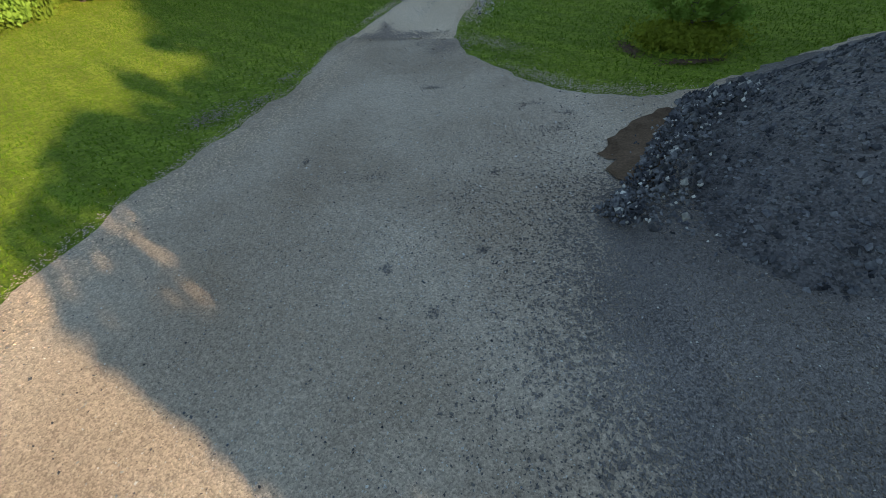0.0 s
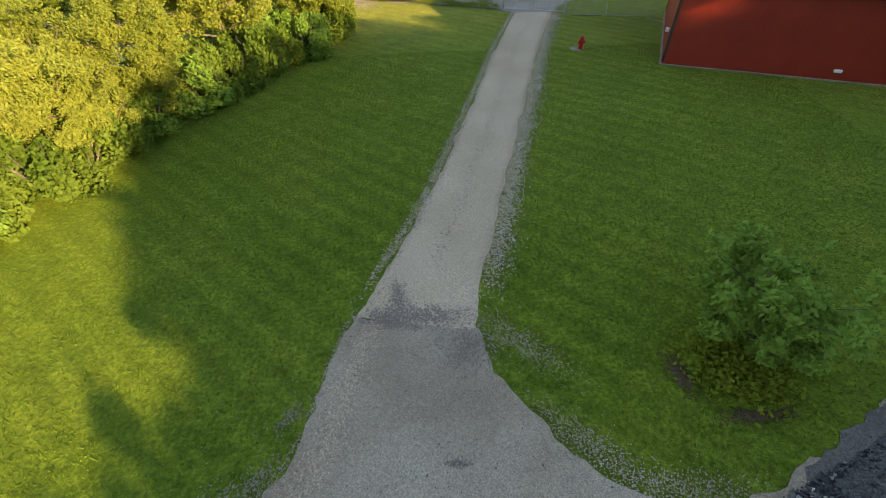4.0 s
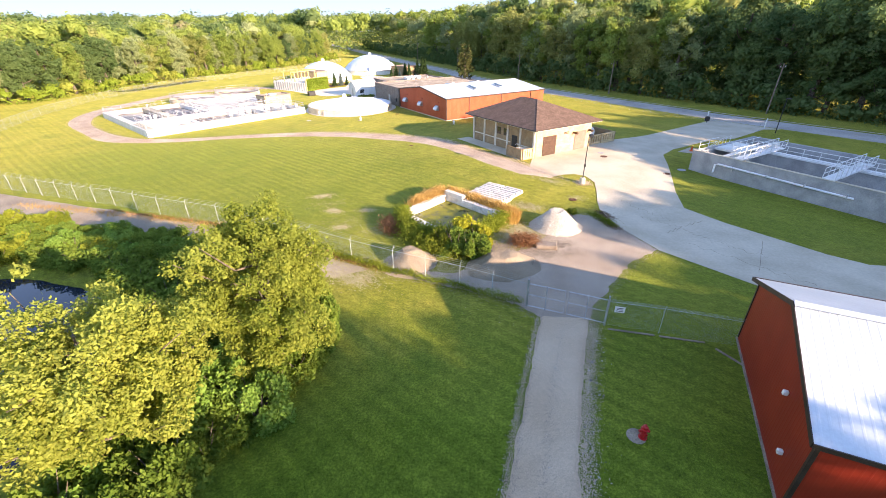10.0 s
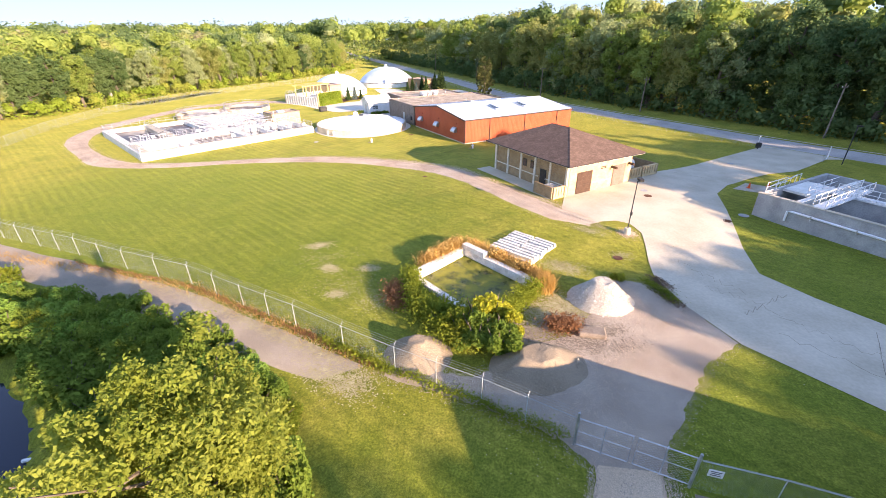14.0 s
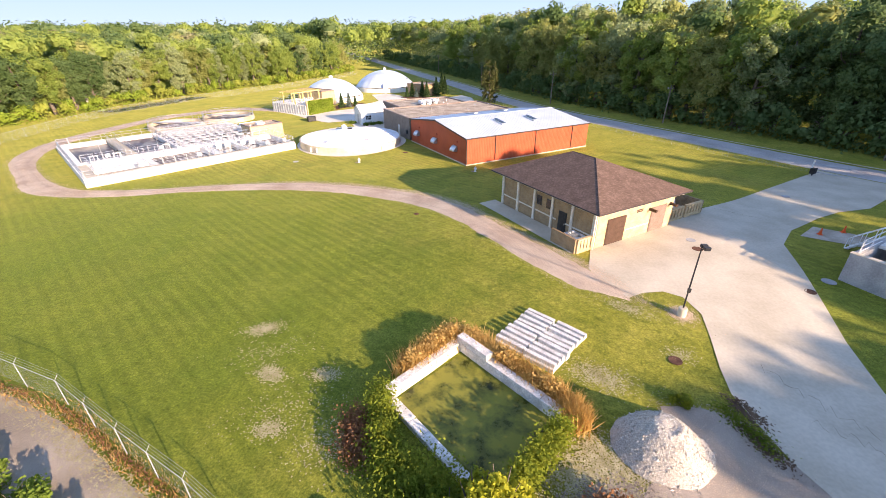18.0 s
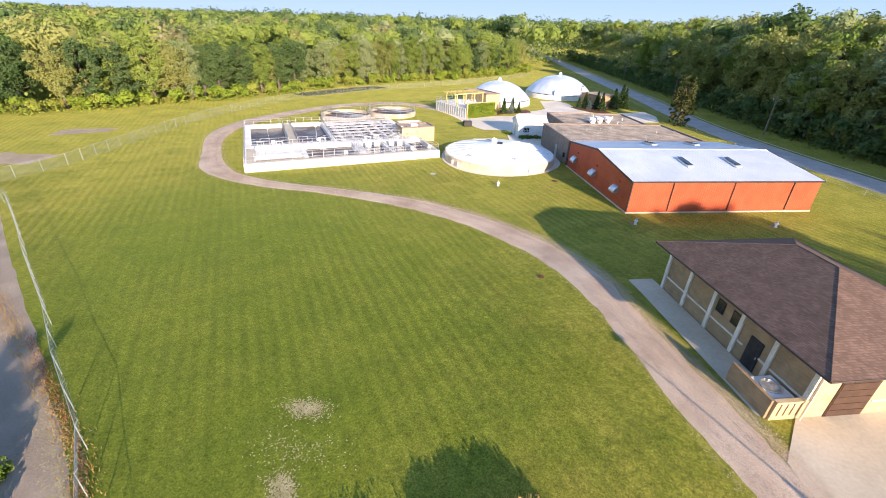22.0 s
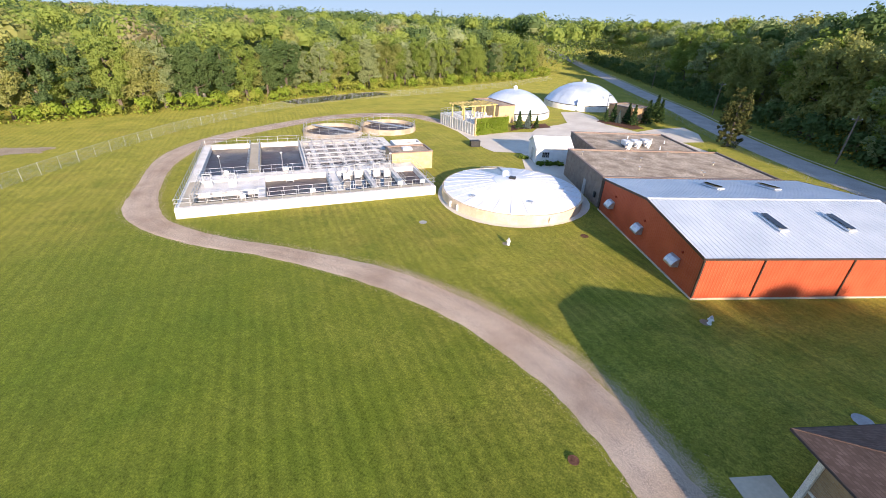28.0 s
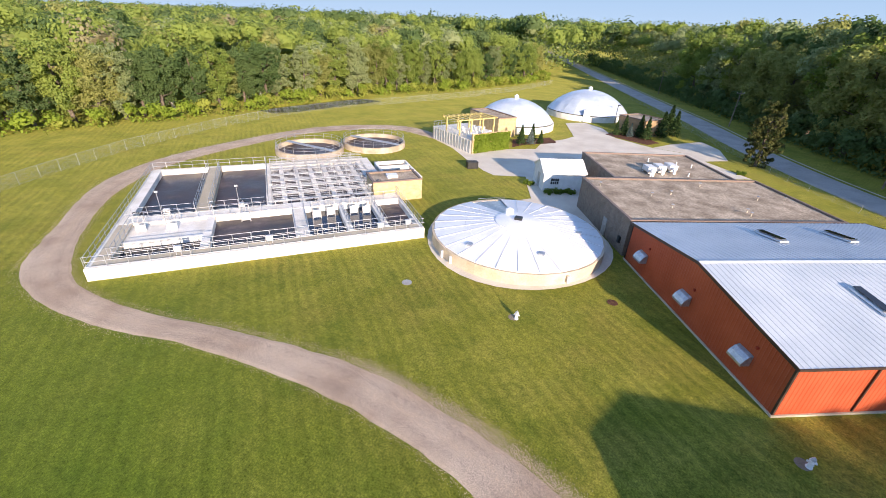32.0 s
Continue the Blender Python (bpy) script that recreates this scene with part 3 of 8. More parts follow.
def strip(name, left, right, mat, label, lift=0.03, step=0.5, across=10, rag=0.15, kind="structure"):
    """A road or path between two edges, laid on the ground, with ragged borders."""
    length = sum(math.dist(a, b) for a, b in zip(left, left[1:]))
    n = max(4, int(length / step))
    a, b = resample(left, n), resample(right, n)
    rnd = np.random.RandomState(len(name) * 7 + n)
    ra = np.convolve(rnd.normal(0, rag, n + 4), np.ones(3) / 2, "same")[2:-2]
    rb = np.convolve(rnd.normal(0, rag, n + 4), np.ones(3) / 2, "same")[2:-2]
    vs, fs = [], []
    for i in range(n):
        d = b[i] - a[i]
        d = d / np.linalg.norm(d)
        p, q = a[i] - d * ra[i], b[i] + d * rb[i]
        for k in range(across + 1):
            x, y = p + (q - p) * k / across
            edge = 0.0 if 0 < k < across else -0.045
            vs.append((x, y, gz(x, y) + lift + edge))
    w = across + 1
    for i in range(n - 1):
        for k in range(across):
            fs.append((i * w + k, i * w + k + 1, (i + 1) * w + k + 1, (i + 1) * w + k))
    me = bpy.data.meshes.new(name)
    me.from_pydata(vs, [], fs)
    me.materials.append(mat)
    ob = tagged(new(name, me), label, "", "", kind)
    if me.polygons[0].normal.z < 0:
        me.flip_normals()
    return ob


def sheet(name, outline, mat, label, lift=0.03, cell=1.5, rag=0.0, kind="structure", height=None):
    """A flat area inside an outline, laid on the ground."""
    from mathutils.geometry import delaunay_2d_cdt
    rnd = random.Random(len(outline) * 13 + len(name))
    edge, drift = [], 0.0
    for a, b in zip(outline, outline[1:] + outline[:1]):
        n = max(1, int(math.dist(a, b) / (0.22 if rag else cell)))
        nx, ny = (b[1] - a[1]) / math.dist(a, b), (a[0] - b[0]) / math.dist(a, b)
        for k in range(n):
            drift = 0.62 * drift + (rnd.gauss(0, rag * 0.8) if rag else 0)
            j = drift
            edge.append(Vector((a[0] + (b[0] - a[0]) * k / n + nx * j, a[1] + (b[1] - a[1]) * k / n + ny * j)))
    m = len(edge)
    pts = list(edge)
    xs, ys = [p[0] for p in outline], [p[1] for p in outline]
    x = min(xs) + cell / 2
    while x < max(xs):
        y = min(ys) + cell / 2
        while y < max(ys):
            pts.append(Vector((x + rnd.uniform(-0.1, 0.1), y + rnd.uniform(-0.1, 0.1))))
            y += cell
        x += cell
    v, _, f, *_ = delaunay_2d_cdt(pts, [(i, (i + 1) % m) for i in range(m)], [], 1, 1e-4)
    me = bpy.data.meshes.new(name)
    hz = height or gz
    me.from_pydata([(p.x, p.y, hz(p.x, p.y) + lift) for p in v], [], [tuple(q) for q in f])
    me.materials.append(mat)
    if me.polygons[0].normal.z < 0:
        me.flip_normals()
    return tagged(new(name, me), label, "", "", kind)


def inside(x, y, poly):
    c = False
    for (x0, y0), (x1, y1) in zip(poly, poly[1:] + poly[:1]):
        if (y0 > y) != (y1 > y) and x < (x1 - x0) * (y - y0) / (y1 - y0) + x0:
            c = not c
    return c


def from_arrays(name, verts, faces, mats, index=None):
    me = bpy.data.meshes.new(name)
    me.from_pydata(verts.tolist() if hasattr(verts, "tolist") else verts, [], faces.tolist() if hasattr(faces, "tolist") else faces)
    for q in mats:
        me.materials.append(q)
    if index is not None:
        me.polygons.foreach_set("material_index", index)
    return me


def quads(centres, size, rnd, flat=0.0, aspect=1.0, face=None):
    """Leaf quads at centres, each turned at random, or mostly as face says: verts and faces."""
    n = len(centres)
    d = rnd.normal(size=(n, 3))
    d[:, 2] = d[:, 2] * (1 + flat) + flat
    if face is not None:
        d = d * (1 - face[1]) + face[0] * face[1] * 1.3
    d /= np.linalg.norm(d, axis=1)[:, None]
    r = rnd.normal(size=(n, 3))
    u = np.cross(d, r)
    u /= np.linalg.norm(u, axis=1)[:, None]
    w = np.cross(d, u)
    s = size * rnd.uniform(0.6, 1.4, (n, 1)) / 2
    u, w = u * s * aspect, w * s
    v = np.stack([centres - u - 0.3 * w, centres - 0.2 * u - w, centres + u + 0.2 * w, centres + 0.1 * u + w], 1).reshape(-1, 3)
    return v, np.arange(4 * n).reshape(n, 4)


def stones_mesh(name, places, sizes, rnd, mats, index=None):
    """Many small angular stones in one mesh."""
    base = np.array([(1, 0, 0), (-1, 0, 0), (0, 1, 0), (0, -1, 0), (0, 0, 1), (0, 0, -1)], float)
    tri = np.array([(0, 2, 4), (2, 1, 4), (1, 3, 4), (3, 0, 4), (2, 0, 5), (1, 2, 5), (3, 1, 5), (0, 3, 5)])
    n = len(places)
    v = base[None] * rnd.uniform(0.55, 1.2, (n, 6, 1)) * np.array(sizes)[:, None, None] * rnd.uniform(0.6, 1.2, (n, 1, 3))
    a = rnd.uniform(0, 6.28, n)
    c, s = np.cos(a)[:, None], np.sin(a)[:, None]
    x, y = v[:, :, 0] * c - v[:, :, 1] * s, v[:, :, 0] * s + v[:, :, 1] * c
    v = np.stack([x, y, v[:, :, 2]], 2) + np.array(places)[:, None]
    f = (tri[None] + 6 * np.arange(n)[:, None, None]).reshape(-1, 3)
    return from_arrays(name, v.reshape(-1, 3), f, mats, None if index is None else np.repeat(index, 8))


def speckle(name, spots, size, mat, label, lift=0.03, seed=1):
    """Flakes of soil or grit thinning out from spots (x, y, reach along, reach across, heading, count): a soft-edged patch."""
    rnd = np.random.RandomState(seed)
    pl = []
    for x, y, u, v, a, n in spots:
        p, q = rnd.normal(0, u, n), rnd.normal(0, v, n)
        c, s = math.cos(math.radians(a)), math.sin(math.radians(a))
        pl += [(px, py, gz(px, py) + lift) for px, py in zip(x + p * c - q * s, y + p * s + q * c)]
    v, f = quads(np.array(pl), size, rnd, 30.0, 1.5)
    return tagged(new(name, from_arrays(name, v, f, [mat])), label, "soil", "", "stuff")

# ---- ground, roads, paving
def axis_lines(a, b, step, far):
    mid = list(np.arange(a, b + 1e-6, step))
    lo, hi, s = [a], [b], step
    while lo[-1] > -far:
        s *= 1.35
        lo.append(lo[-1] - s)
        hi.append(hi[-1] + s)
    return lo[:0:-1] + mid + hi[1:]


gx, gy = axis_lines(-110, 90, 1.25, 2600), axis_lines(-30, 215, 1.25, 2600)
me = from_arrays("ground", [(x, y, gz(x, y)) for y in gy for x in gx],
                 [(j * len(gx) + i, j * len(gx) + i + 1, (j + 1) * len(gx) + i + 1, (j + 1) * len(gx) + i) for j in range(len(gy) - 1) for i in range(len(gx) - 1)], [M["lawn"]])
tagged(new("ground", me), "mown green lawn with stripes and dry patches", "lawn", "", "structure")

strip("gravel_road", [(-1.6, 3.0), (-0.9, 4.8), (0.35, 8.3), (1.4, 12.1), (2.8, 17.4), (4.6, 24.4), (6.9, 32.2)], [(1.9, 2.4), (2.35, 4.8), (3.25, 8.5), (4.35, 12.6), (5.65, 17.3), (7.4, 24.0), (9.9, 32.0)],
      M["gravel_road"], "pale limestone gravel lane between lawns", 0.03, 0.25, 12, 0.05)
LOT = [(-14, -40), (-9.5, -22), (-6.2, -12), (-4.8, -7.3), (-4.2, -5.0), (-3.3, -2.9), (-2.3, -0.5), (-1.75, 2.4), (-1.6, 3.1), (1.9, 2.5), (2.0, 1.7), (2.7, 0.6), (3.6, -0.8), (4.8, -1.6), (6.4, -1.8), (7.8, -1.3), (10.4, 0.0), (14.6, 1.8), (20, 3), (23, 1), (23, -40)]
sheet("gravel_lot", LOT, M["gravel_lot"], "dusty grey gravel lot with tyre marks", 0.02, 1.2, 0.07)
sheet("dark_gravel_spread", [(5.6, -5.6), (6.0, -6.6), (6.6, -8.0), (7.2, -9.6), (7.8, -12.0), (8.6, -15.0), (21, -16), (21, 2.9), (14.6, 1.7), (10.4, -0.1), (8.0, -1.35), (6.8, -2.05), (5.6, -3.9)], M["gravel_mid"], "dark stone dust spread round the heap", 0.026, 0.8, 0.1)
YARD = [(6.9, 32.1), (9.9, 31.9), (10.5, 33.3), (13.1, 36.6), (15.2, 39.3), (17.9, 41.2), (16.4, 45.3), (15.2, 47.8), (13.5, 48.3), (11.5, 48.2), (9.6, 44.0), (7.8, 41.2), (5.5, 40.5), (3.8, 39.0), (1.4, 37.2), (-3.4, 37.8), (-3.6, 37.0), (-1.0, 36.2), (2.4, 35.0), (5.6, 33.5)]
sheet("gravel_yard", YARD, M["gravel_yard"], "grey gravel yard behind the gate", 0.024, 1.2, 0.06)
PAD = [(18.0, 41.1), (24.3, 34.0), (33, 25), (42, 14), (56, 24), (44.4, 42.6), (41.2, 43.6), (38.0, 41.2), (36.2, 39.5), (34.7, 38.8), (32.7, 39.0), (30.8, 40.6), (26.2, 46.6), (24.2, 50.1), (25.3, 54.5), (26.7, 58.5), (28.4, 63.5), (29.9, 68.5), (33, 72.3), (38.0, 76.0), (41.5, 78.0), (46, 79.5), (54.5, 86.0), (57.5, 86.0), (50.2, 95.5), (48.6, 93.2), (38, 85.5), (27.3, 77.6), (20.4, 72.6), (12.0, 67.0), (10.6, 61.6), (12.6, 57.8), (13.9, 58.5), (15.4, 58.8), (16.6, 58.2), (17.1, 56.3), (16.6, 53.8), (16.0, 51.3), (15.7, 49.4), (16.4, 45.2)]
pad = sheet("concrete_drive", PAD, M["concrete"], "pale concrete drive with cracks and joints", 0.034, 1.5)
PATH_IN = [(12.6, 57.4), (8.1, 59.6), (3.5, 65.6), (-0.3, 70.6), (-3.0, 73.7), (-5.9, 76.2), (-10.4, 78.8), (-17.4, 80.8), (-26.0, 81.0), (-36.0, 79.5), (-42.2, 77.6), (-50.0, 76.6), (-57.2, 78.0), (-64.0, 83.2), (-74.1, 91.8), (-79.8, 103.0), (-80.6, 118), (-77.0, 136.5), (-65.0, 148.2), (-52.5, 146.5)]
PATH_OUT = [(12.9, 58.6), (10.7, 61.8), (6.2, 67.4), (2.2, 72.3), (0.0, 75.4), (-4.2, 79.3), (-9.3, 82.2), (-16.9, 84.0), (-25.3, 84.3), (-34.8, 82.4), (-40.5, 80.7), (-47.8, 79.5), (-53.6, 80.6), (-61.2, 85.0), (-69.8, 92.6), (-75.2, 102.6), (-76.0, 117), (-73.5, 132.5), (-64.0, 143.4), (-53.0, 142.5)]
strip("gravel_path", PATH_IN, PATH_OUT, M["gravel_path"], "brown gravel path curving round the lawn", 0.03, 0.5, 8, 0.10)
NEAR = [(-190, 640), (-100, 420), (-55, 310), (-27, 243), (-11, 207), (0, 178), (9, 158), (18, 142), (27, 128.5), (35, 117), (43, 105.4), (50, 95.2), (57, 86.4), (69, 72), (90, 45), (120, 8), (160, -45)]
FAR = [(-183, 645), (-92, 424), (-47, 314), (-19.3, 247), (-3.5, 211), (7.2, 182), (15.8, 162.5), (24.6, 147), (33.6, 133.3), (41.6, 121.8), (49.6, 110.2), (56.6, 100), (63.5, 91.5), (75.4, 77.2), (96.4, 50), (126.5, 13), (167, -40)]
strip("road", NEAR, FAR, M["asphalt"], "grey two-lane asphalt road beside the woods", 0.03, 3.0, 4, 0.0)


def offset_line(a, b, f0, f1):
    return [(p[0] + (q[0] - p[0]) * f0, p[1] + (q[1] - p[1]) * f0) for p, q in zip(a, b)], [(p[0] + (q[0] - p[0]) * f1, p[1] + (q[1] - p[1]) * f1) for p, q in zip(a, b)]


strip("road_edge_line", *offset_line(NEAR, FAR, 0.93, 0.965), M["line_white"], "white painted edge line of the road", 0.038, 3.0, 1, 0.0)
strip("road_edge_line", *offset_line(NEAR, FAR, 0.035, 0.055), M["line_white"], "white painted edge line of the road", 0.038, 3.0, 1, 0.0)
strip("road_kerb", *offset_line(NEAR, FAR, 1.0, 1.06), M["concrete"], "pale concrete kerb strip along the road", 0.10, 3.0, 2, 0.0)
strip("access_track", [(-60, 50.2), (-42.1, 47.2), (-35.8, 45.8), (-28.4, 43.6), (-22.4, 42.0), (-17.5, 40.4), (-13.6, 38.6), (-10.6, 37.4), (-8.4, 36.6), (-7.2, 36.5)], [(-60, 57.2), (-44.5, 52.4), (-33.6, 49.3), (-27.4, 47.3), (-20.8, 45.4), (-15.2, 42.8), (-10.6, 40.7), (-6.9, 38.9), (-5.2, 38.1), (-4.6, 37.9)],
      M["track"], "worn grey-tan dirt track outside the fence", 0.024, 0.6, 8, 0.07)
PAVE = [(-53.0, 147.2), (-53.0, 142.6), (-46.0, 138.2), (-40.5, 133.0), (-35.5, 129.0), (-33.2, 127.8), (-28.8, 130.2), (-27.2, 126.2), (-25.0, 121.5), (-27.2, 118.6), (-14.0, 118.6), (-19.0, 125.6), (-22.4, 136.2), (-12.0, 142.0), (-4, 147), (3, 152), (-8, 164), (-13.5, 164.5), (-21.4, 168.8), (-26, 178), (-31, 182), (-35, 178), (-29.5, 164), (-30.5, 160), (-33.5, 154), (-33.0, 148), (-37.0, 144.5), (-41.5, 139.5), (-47.0, 143.5)]
sheet("plant_paving", PAVE, M["concrete_light"], "pale concrete paving between the plant buildings", 0.034, 1.6)
sheet("plant_paving", [(-13.4, 164.6), (-8.1, 164.2), (-4.2, 159.4), (0.0, 163.0), (-1.2, 172.0), (-4.6, 178.0), (-10.4, 170.6)], M["concrete_light"], "pale concrete apron between the plant and the road", 0.036, 1.6)
sheet("tank_walk", [(-22.3 + (10.0 + 0.25 * math.sin(3 * k * 0.1745)) * math.cos(k * 0.1745), 108.4 + (10.0 + 0.25 * math.sin(3 * k * 0.1745)) * math.sin(k * 0.1745)) for k in range(36)], M["concrete_light"], "concrete walk ringing the covered tank", 0.036, 1.6)
sheet("tank_walk", [(-13.6, 114.4), (-11.9, 111.8), (-11.2, 113.0), (-14.2, 119.0), (-20.0, 119.2), (-18.0, 118.2)], M["concrete_light"], "concrete walk between the tank and the office", 0.040, 1.6)
sheet("lawn_bare_strip", [(-78, 66), (-88, 60), (-97, 58), (-98, 62), (-90, 66), (-79, 71)], M["gravel_tan"], "pale worn track crossing the lawn", 0.024, 1.5, 0.25)
sheet("lawn_bare_strip", [(-98, 80), (-92, 86), (-90, 83), (-95, 76)], M["gravel_tan"], "pale worn patch on the lawn", 0.024, 1.5, 0.25)
sheet("river_water", [(-108, 136), (-92.5, 143), (-87.5, 165), (-84, 185), (-102, 195)], M["pond"], "dark slow river between wooded banks", -0.5, 6, height=lambda x, y: 0.0)
sheet("pond_water", [(-32 + 17 * math.cos(i * 0.2618), 24 + 14.5 * math.sin(i * 0.2618)) for i in range(24)], M["pond"], "still dark pond water", -0.55, 3, height=lambda x, y: 0.0)
sheet("tank_path", [(33.0, 71.0), (36.0, 73.7), (39.2, 71.8), (42.6, 68.9), (40.4, 66.6), (36.4, 69.6)], M["concrete_tan"], "worn concrete path from the drive to the tank", 0.038, 1.2)
speckle("damp_grit", [(-0.5, 3.0, 0.4, 0.2, 0, 400), (0.6, 2.9, 0.6, 0.2, 0, 500), (1.5, 1.9, 0.4, 0.3, 0, 350), (-0.35, 3.6, 0.12, 0.4, 10, 200)], 0.05, M["gravel_damp"], "damp grit washed over the lane", 0.043, 2)
speckle("dark_grit", [(1.2, -0.9, 0.13, 0.06, 0, 110), (3.75, -3.1, 0.26, 0.09, 10, 130), (3.45, -2.0, 0.2, 0.06, 0, 80), (0.0, -4.6, 0.34, 0.14, 0, 110), (1.8, -5.2, 0.26, 0.14, 20, 120), (4.2, -2.45, 0.12, 0.07, 0, 90), (2.4, -4.6, 0.06, 0.05, 0, 50), (0.6, -6.9, 0.05, 0.05, 0, 60), (2.0, -6.6, 0.05, 0.04, 0, 50), (1.3, -7.7, 0.05, 0.05, 0, 50), (-1.2, -4.0, 0.05, 0.05, 0, 40)], 0.024, M["gravel_mid"], "small dark oily spots on the gravel", 0.03, 3)
speckle("spread_grit", [(5.2, -6.4, 0.8, 0.9, 0, 9000), (5.6, -8.0, 0.95, 1.2, 0, 11000), (6.2, -10.0, 1.1, 1.5, 0, 11000), (4.2, -8.4, 0.9, 1.6, 0, 6000), (7.0, -12.5, 1.2, 1.5, 0, 6000), (7.0, -8.0, 1.2, 1.0, 0, 5000)], 0.035, M["gravel_mid"], "dark stone dust trailing off the heap", 0.032, 4)
speckle("bare_soil", [(-12.9, 53.1, 0.65, 0.35, 20, 900), (-10.5, 49.0, 0.5, 0.3, -30, 700), (-7.3, 49.2, 0.45, 0.3, 0, 500), (8.8, 50.1, 0.9, 0.5, -30, 1300), (-8.8, 45.2, 0.45, 0.3, 10, 500), (-5.2, 44.6, 1.0, 0.8, 10, 700), (-8.4, 46.6, 1.6, 1.0, 20, 350), (-11.6, 50.8, 1.4, 0.6, 20, 250), (14.2, 52.2, 0.5, 0.4, 0, 300), (12.2, 56.6, 0.9, 0.35, -30, 600)], 0.065, M["straw"], "bare soil showing through the lawn", 0.014, 5)
speckle("verge_grit", [(2.9, 2.0, 0.8, 0.22, -40, 900), (3.9, -0.5, 0.8, 0.22, -40, 1000), (5.6, -1.5, 0.9, 0.2, -5, 1000), (-1.9, 1.5, 0.9, 0.07, 80, 500), (-2.8, -1.6, 1.2, 0.08, 66, 600), (-4.0, -4.4, 1.4, 0.08, 68, 600), (-5.3, -8.2, 1.6, 0.09, 70, 600)], 0.026, M["gravel_lot"], "grit spilled over the lawn's edge", 0.024, 6)
EDGE_L = [(-6.2, -12), (-4.8, -7.3), (-4.2, -5.0), (-3.3, -2.9), (-2.3, -0.5), (-1.6, 2.4), (-0.7, 4.8)]


def beside(pts, off, n, count, spread):
    """Spots along a line, moved off to its side."""
    c = resample([(p[0] + off, p[1] - off * 0.4) for p in pts], n)
    return [(*c[i], math.dist(c[i], c[i + 1]) * 1.2, spread, math.degrees(math.atan2(c[i + 1][1] - c[i][1], c[i + 1][0] - c[i][0])), count) for i in range(n - 1)]


speckle("pale_dust", beside(EDGE_L, 0.55, 24, 260, 0.2), 0.035, M["gravel_road"], "pale dust along the lot's edge", 0.027, 21)


def along(a, b, f, n, count, spread, stretch=1.2):
    """Spots for speckle along a path, at the share f of its width."""
    c = resample([(p[0] + (q[0] - p[0]) * f, p[1] + (q[1] - p[1]) * f) for p, q in zip(a, b)], n)
    return [(*c[i], math.dist(c[i], c[i + 1]) * stretch, spread, math.degrees(math.atan2(c[i + 1][1] - c[i][1], c[i + 1][0] - c[i][0])), count) for i in range(n - 1)]


speckle("path_verge_grit", along(PATH_IN, PATH_OUT, 1.0, 90, 320, 0.30) + along(PATH_IN[:9], PATH_OUT[:9], 1.02, 50, 700, 0.40) + along(PATH_IN, PATH_OUT, -0.01, 90, 130, 0.16), 0.032, M["gravel_road"], "pale grit along the path's verges", 0.036, 7)
speckle("path_wheel_grit", along(PATH_IN, PATH_OUT, 0.28, 90, 60, 0.12) + along(PATH_IN, PATH_OUT, 0.72, 90, 60, 0.12), 0.06, M["gravel_damp"], "darker grit in the path's wheel ruts", 0.037, 8)
speckle("path_crown_grit", along(PATH_IN, PATH_OUT, 0.5, 90, 50, 0.16), 0.06, M["gravel_road"], "pale grit along the crown of the path", 0.037, 9)
LANE_A, LANE_B = [(-0.9, 4.8), (0.35, 8.3), (1.4, 12.1), (2.8, 17.4), (4.6, 24.4), (6.9, 32.2)], [(2.35, 4.8), (3.25, 8.5), (4.35, 12.6), (5.65, 17.3), (7.4, 24.0), (9.9, 32.0)]
speckle("lane_crown_grit", along(LANE_A, LANE_B, 0.47, 50, 12, 0.16) + along(LANE_A, LANE_B, 0.06, 50, 16, 0.10), 0.05, M["gravel_damp"], "darker loose grit between the lane's wheel tracks", 0.036, 10)
speckle("lane_verge_grit", along(LANE_A, LANE_B, 1.04, 50, 380, 0.28) + along(LANE_A, LANE_B, -0.03, 50, 90, 0.10), 0.035, M["gravel_road"], "pale grit spilled beside the lane", 0.033, 11)
YC = YARD + YARD[:1]
speckle("yard_edge_grit", [((p[0] + q[0]) / 2, (p[1] + q[1]) / 2, math.dist(p, q) / 2.6, 0.3, math.degrees(math.atan2(q[1] - p[1], q[0] - p[0])), int(math.dist(p, q) * 120)) for p, q in zip(YC, YC[1:])], 0.04, M["gravel_yard"], "gravel straying over the yard's edge", 0.026, 13)
speckle("bunker_dirt", [(6.6, 44.0, 1.1, 0.8, 20, 2600), (8.4, 43.8, 0.9, 0.7, 0, 1600), (7.4, 45.6, 0.8, 0.5, -40, 700), (4.4, 41.6, 1.2, 0.6, 0, 1400)], 0.07, M["straw"], "trampled dry ground between bunker and yard", 0.022, 42)
speckle("yard_soil", [(7.4, 42.6, 0.9, 0.5, 20, 1500), (4.6, 41.2, 1.0, 0.6, 0, 1300), (9.8, 42.0, 0.9, 0.35, 10, 700), (8.6, 40.4, 1.6, 0.5, 0, 900)], 0.09, M["dirt"], "brown soil spread by the brush pile", 0.032, 14)
speckle("wet_soil", [(15.9, 48.2, 0.5, 0.25, -60, 700), (15.6, 46.2, 0.25, 0.7, 20, 600)], 0.09, M["sand"], "dark wet silt at the drive's edge", 0.04, 15)
speckle("yard_grit", [(8, 36.5, 2.2, 1.2, 50, 2200), (11.5, 40, 2.2, 1.6, 50, 2200), (13.5, 44.5, 1.6, 1.6, 50, 1600), (9.2, 33.5, 1.2, 0.7, 0, 700), (5.5, 39.6, 1.8, 0.5, -20, 900)], 0.035, M["gravel_road"], "pale stones scattered over the yard", 0.034, 12)
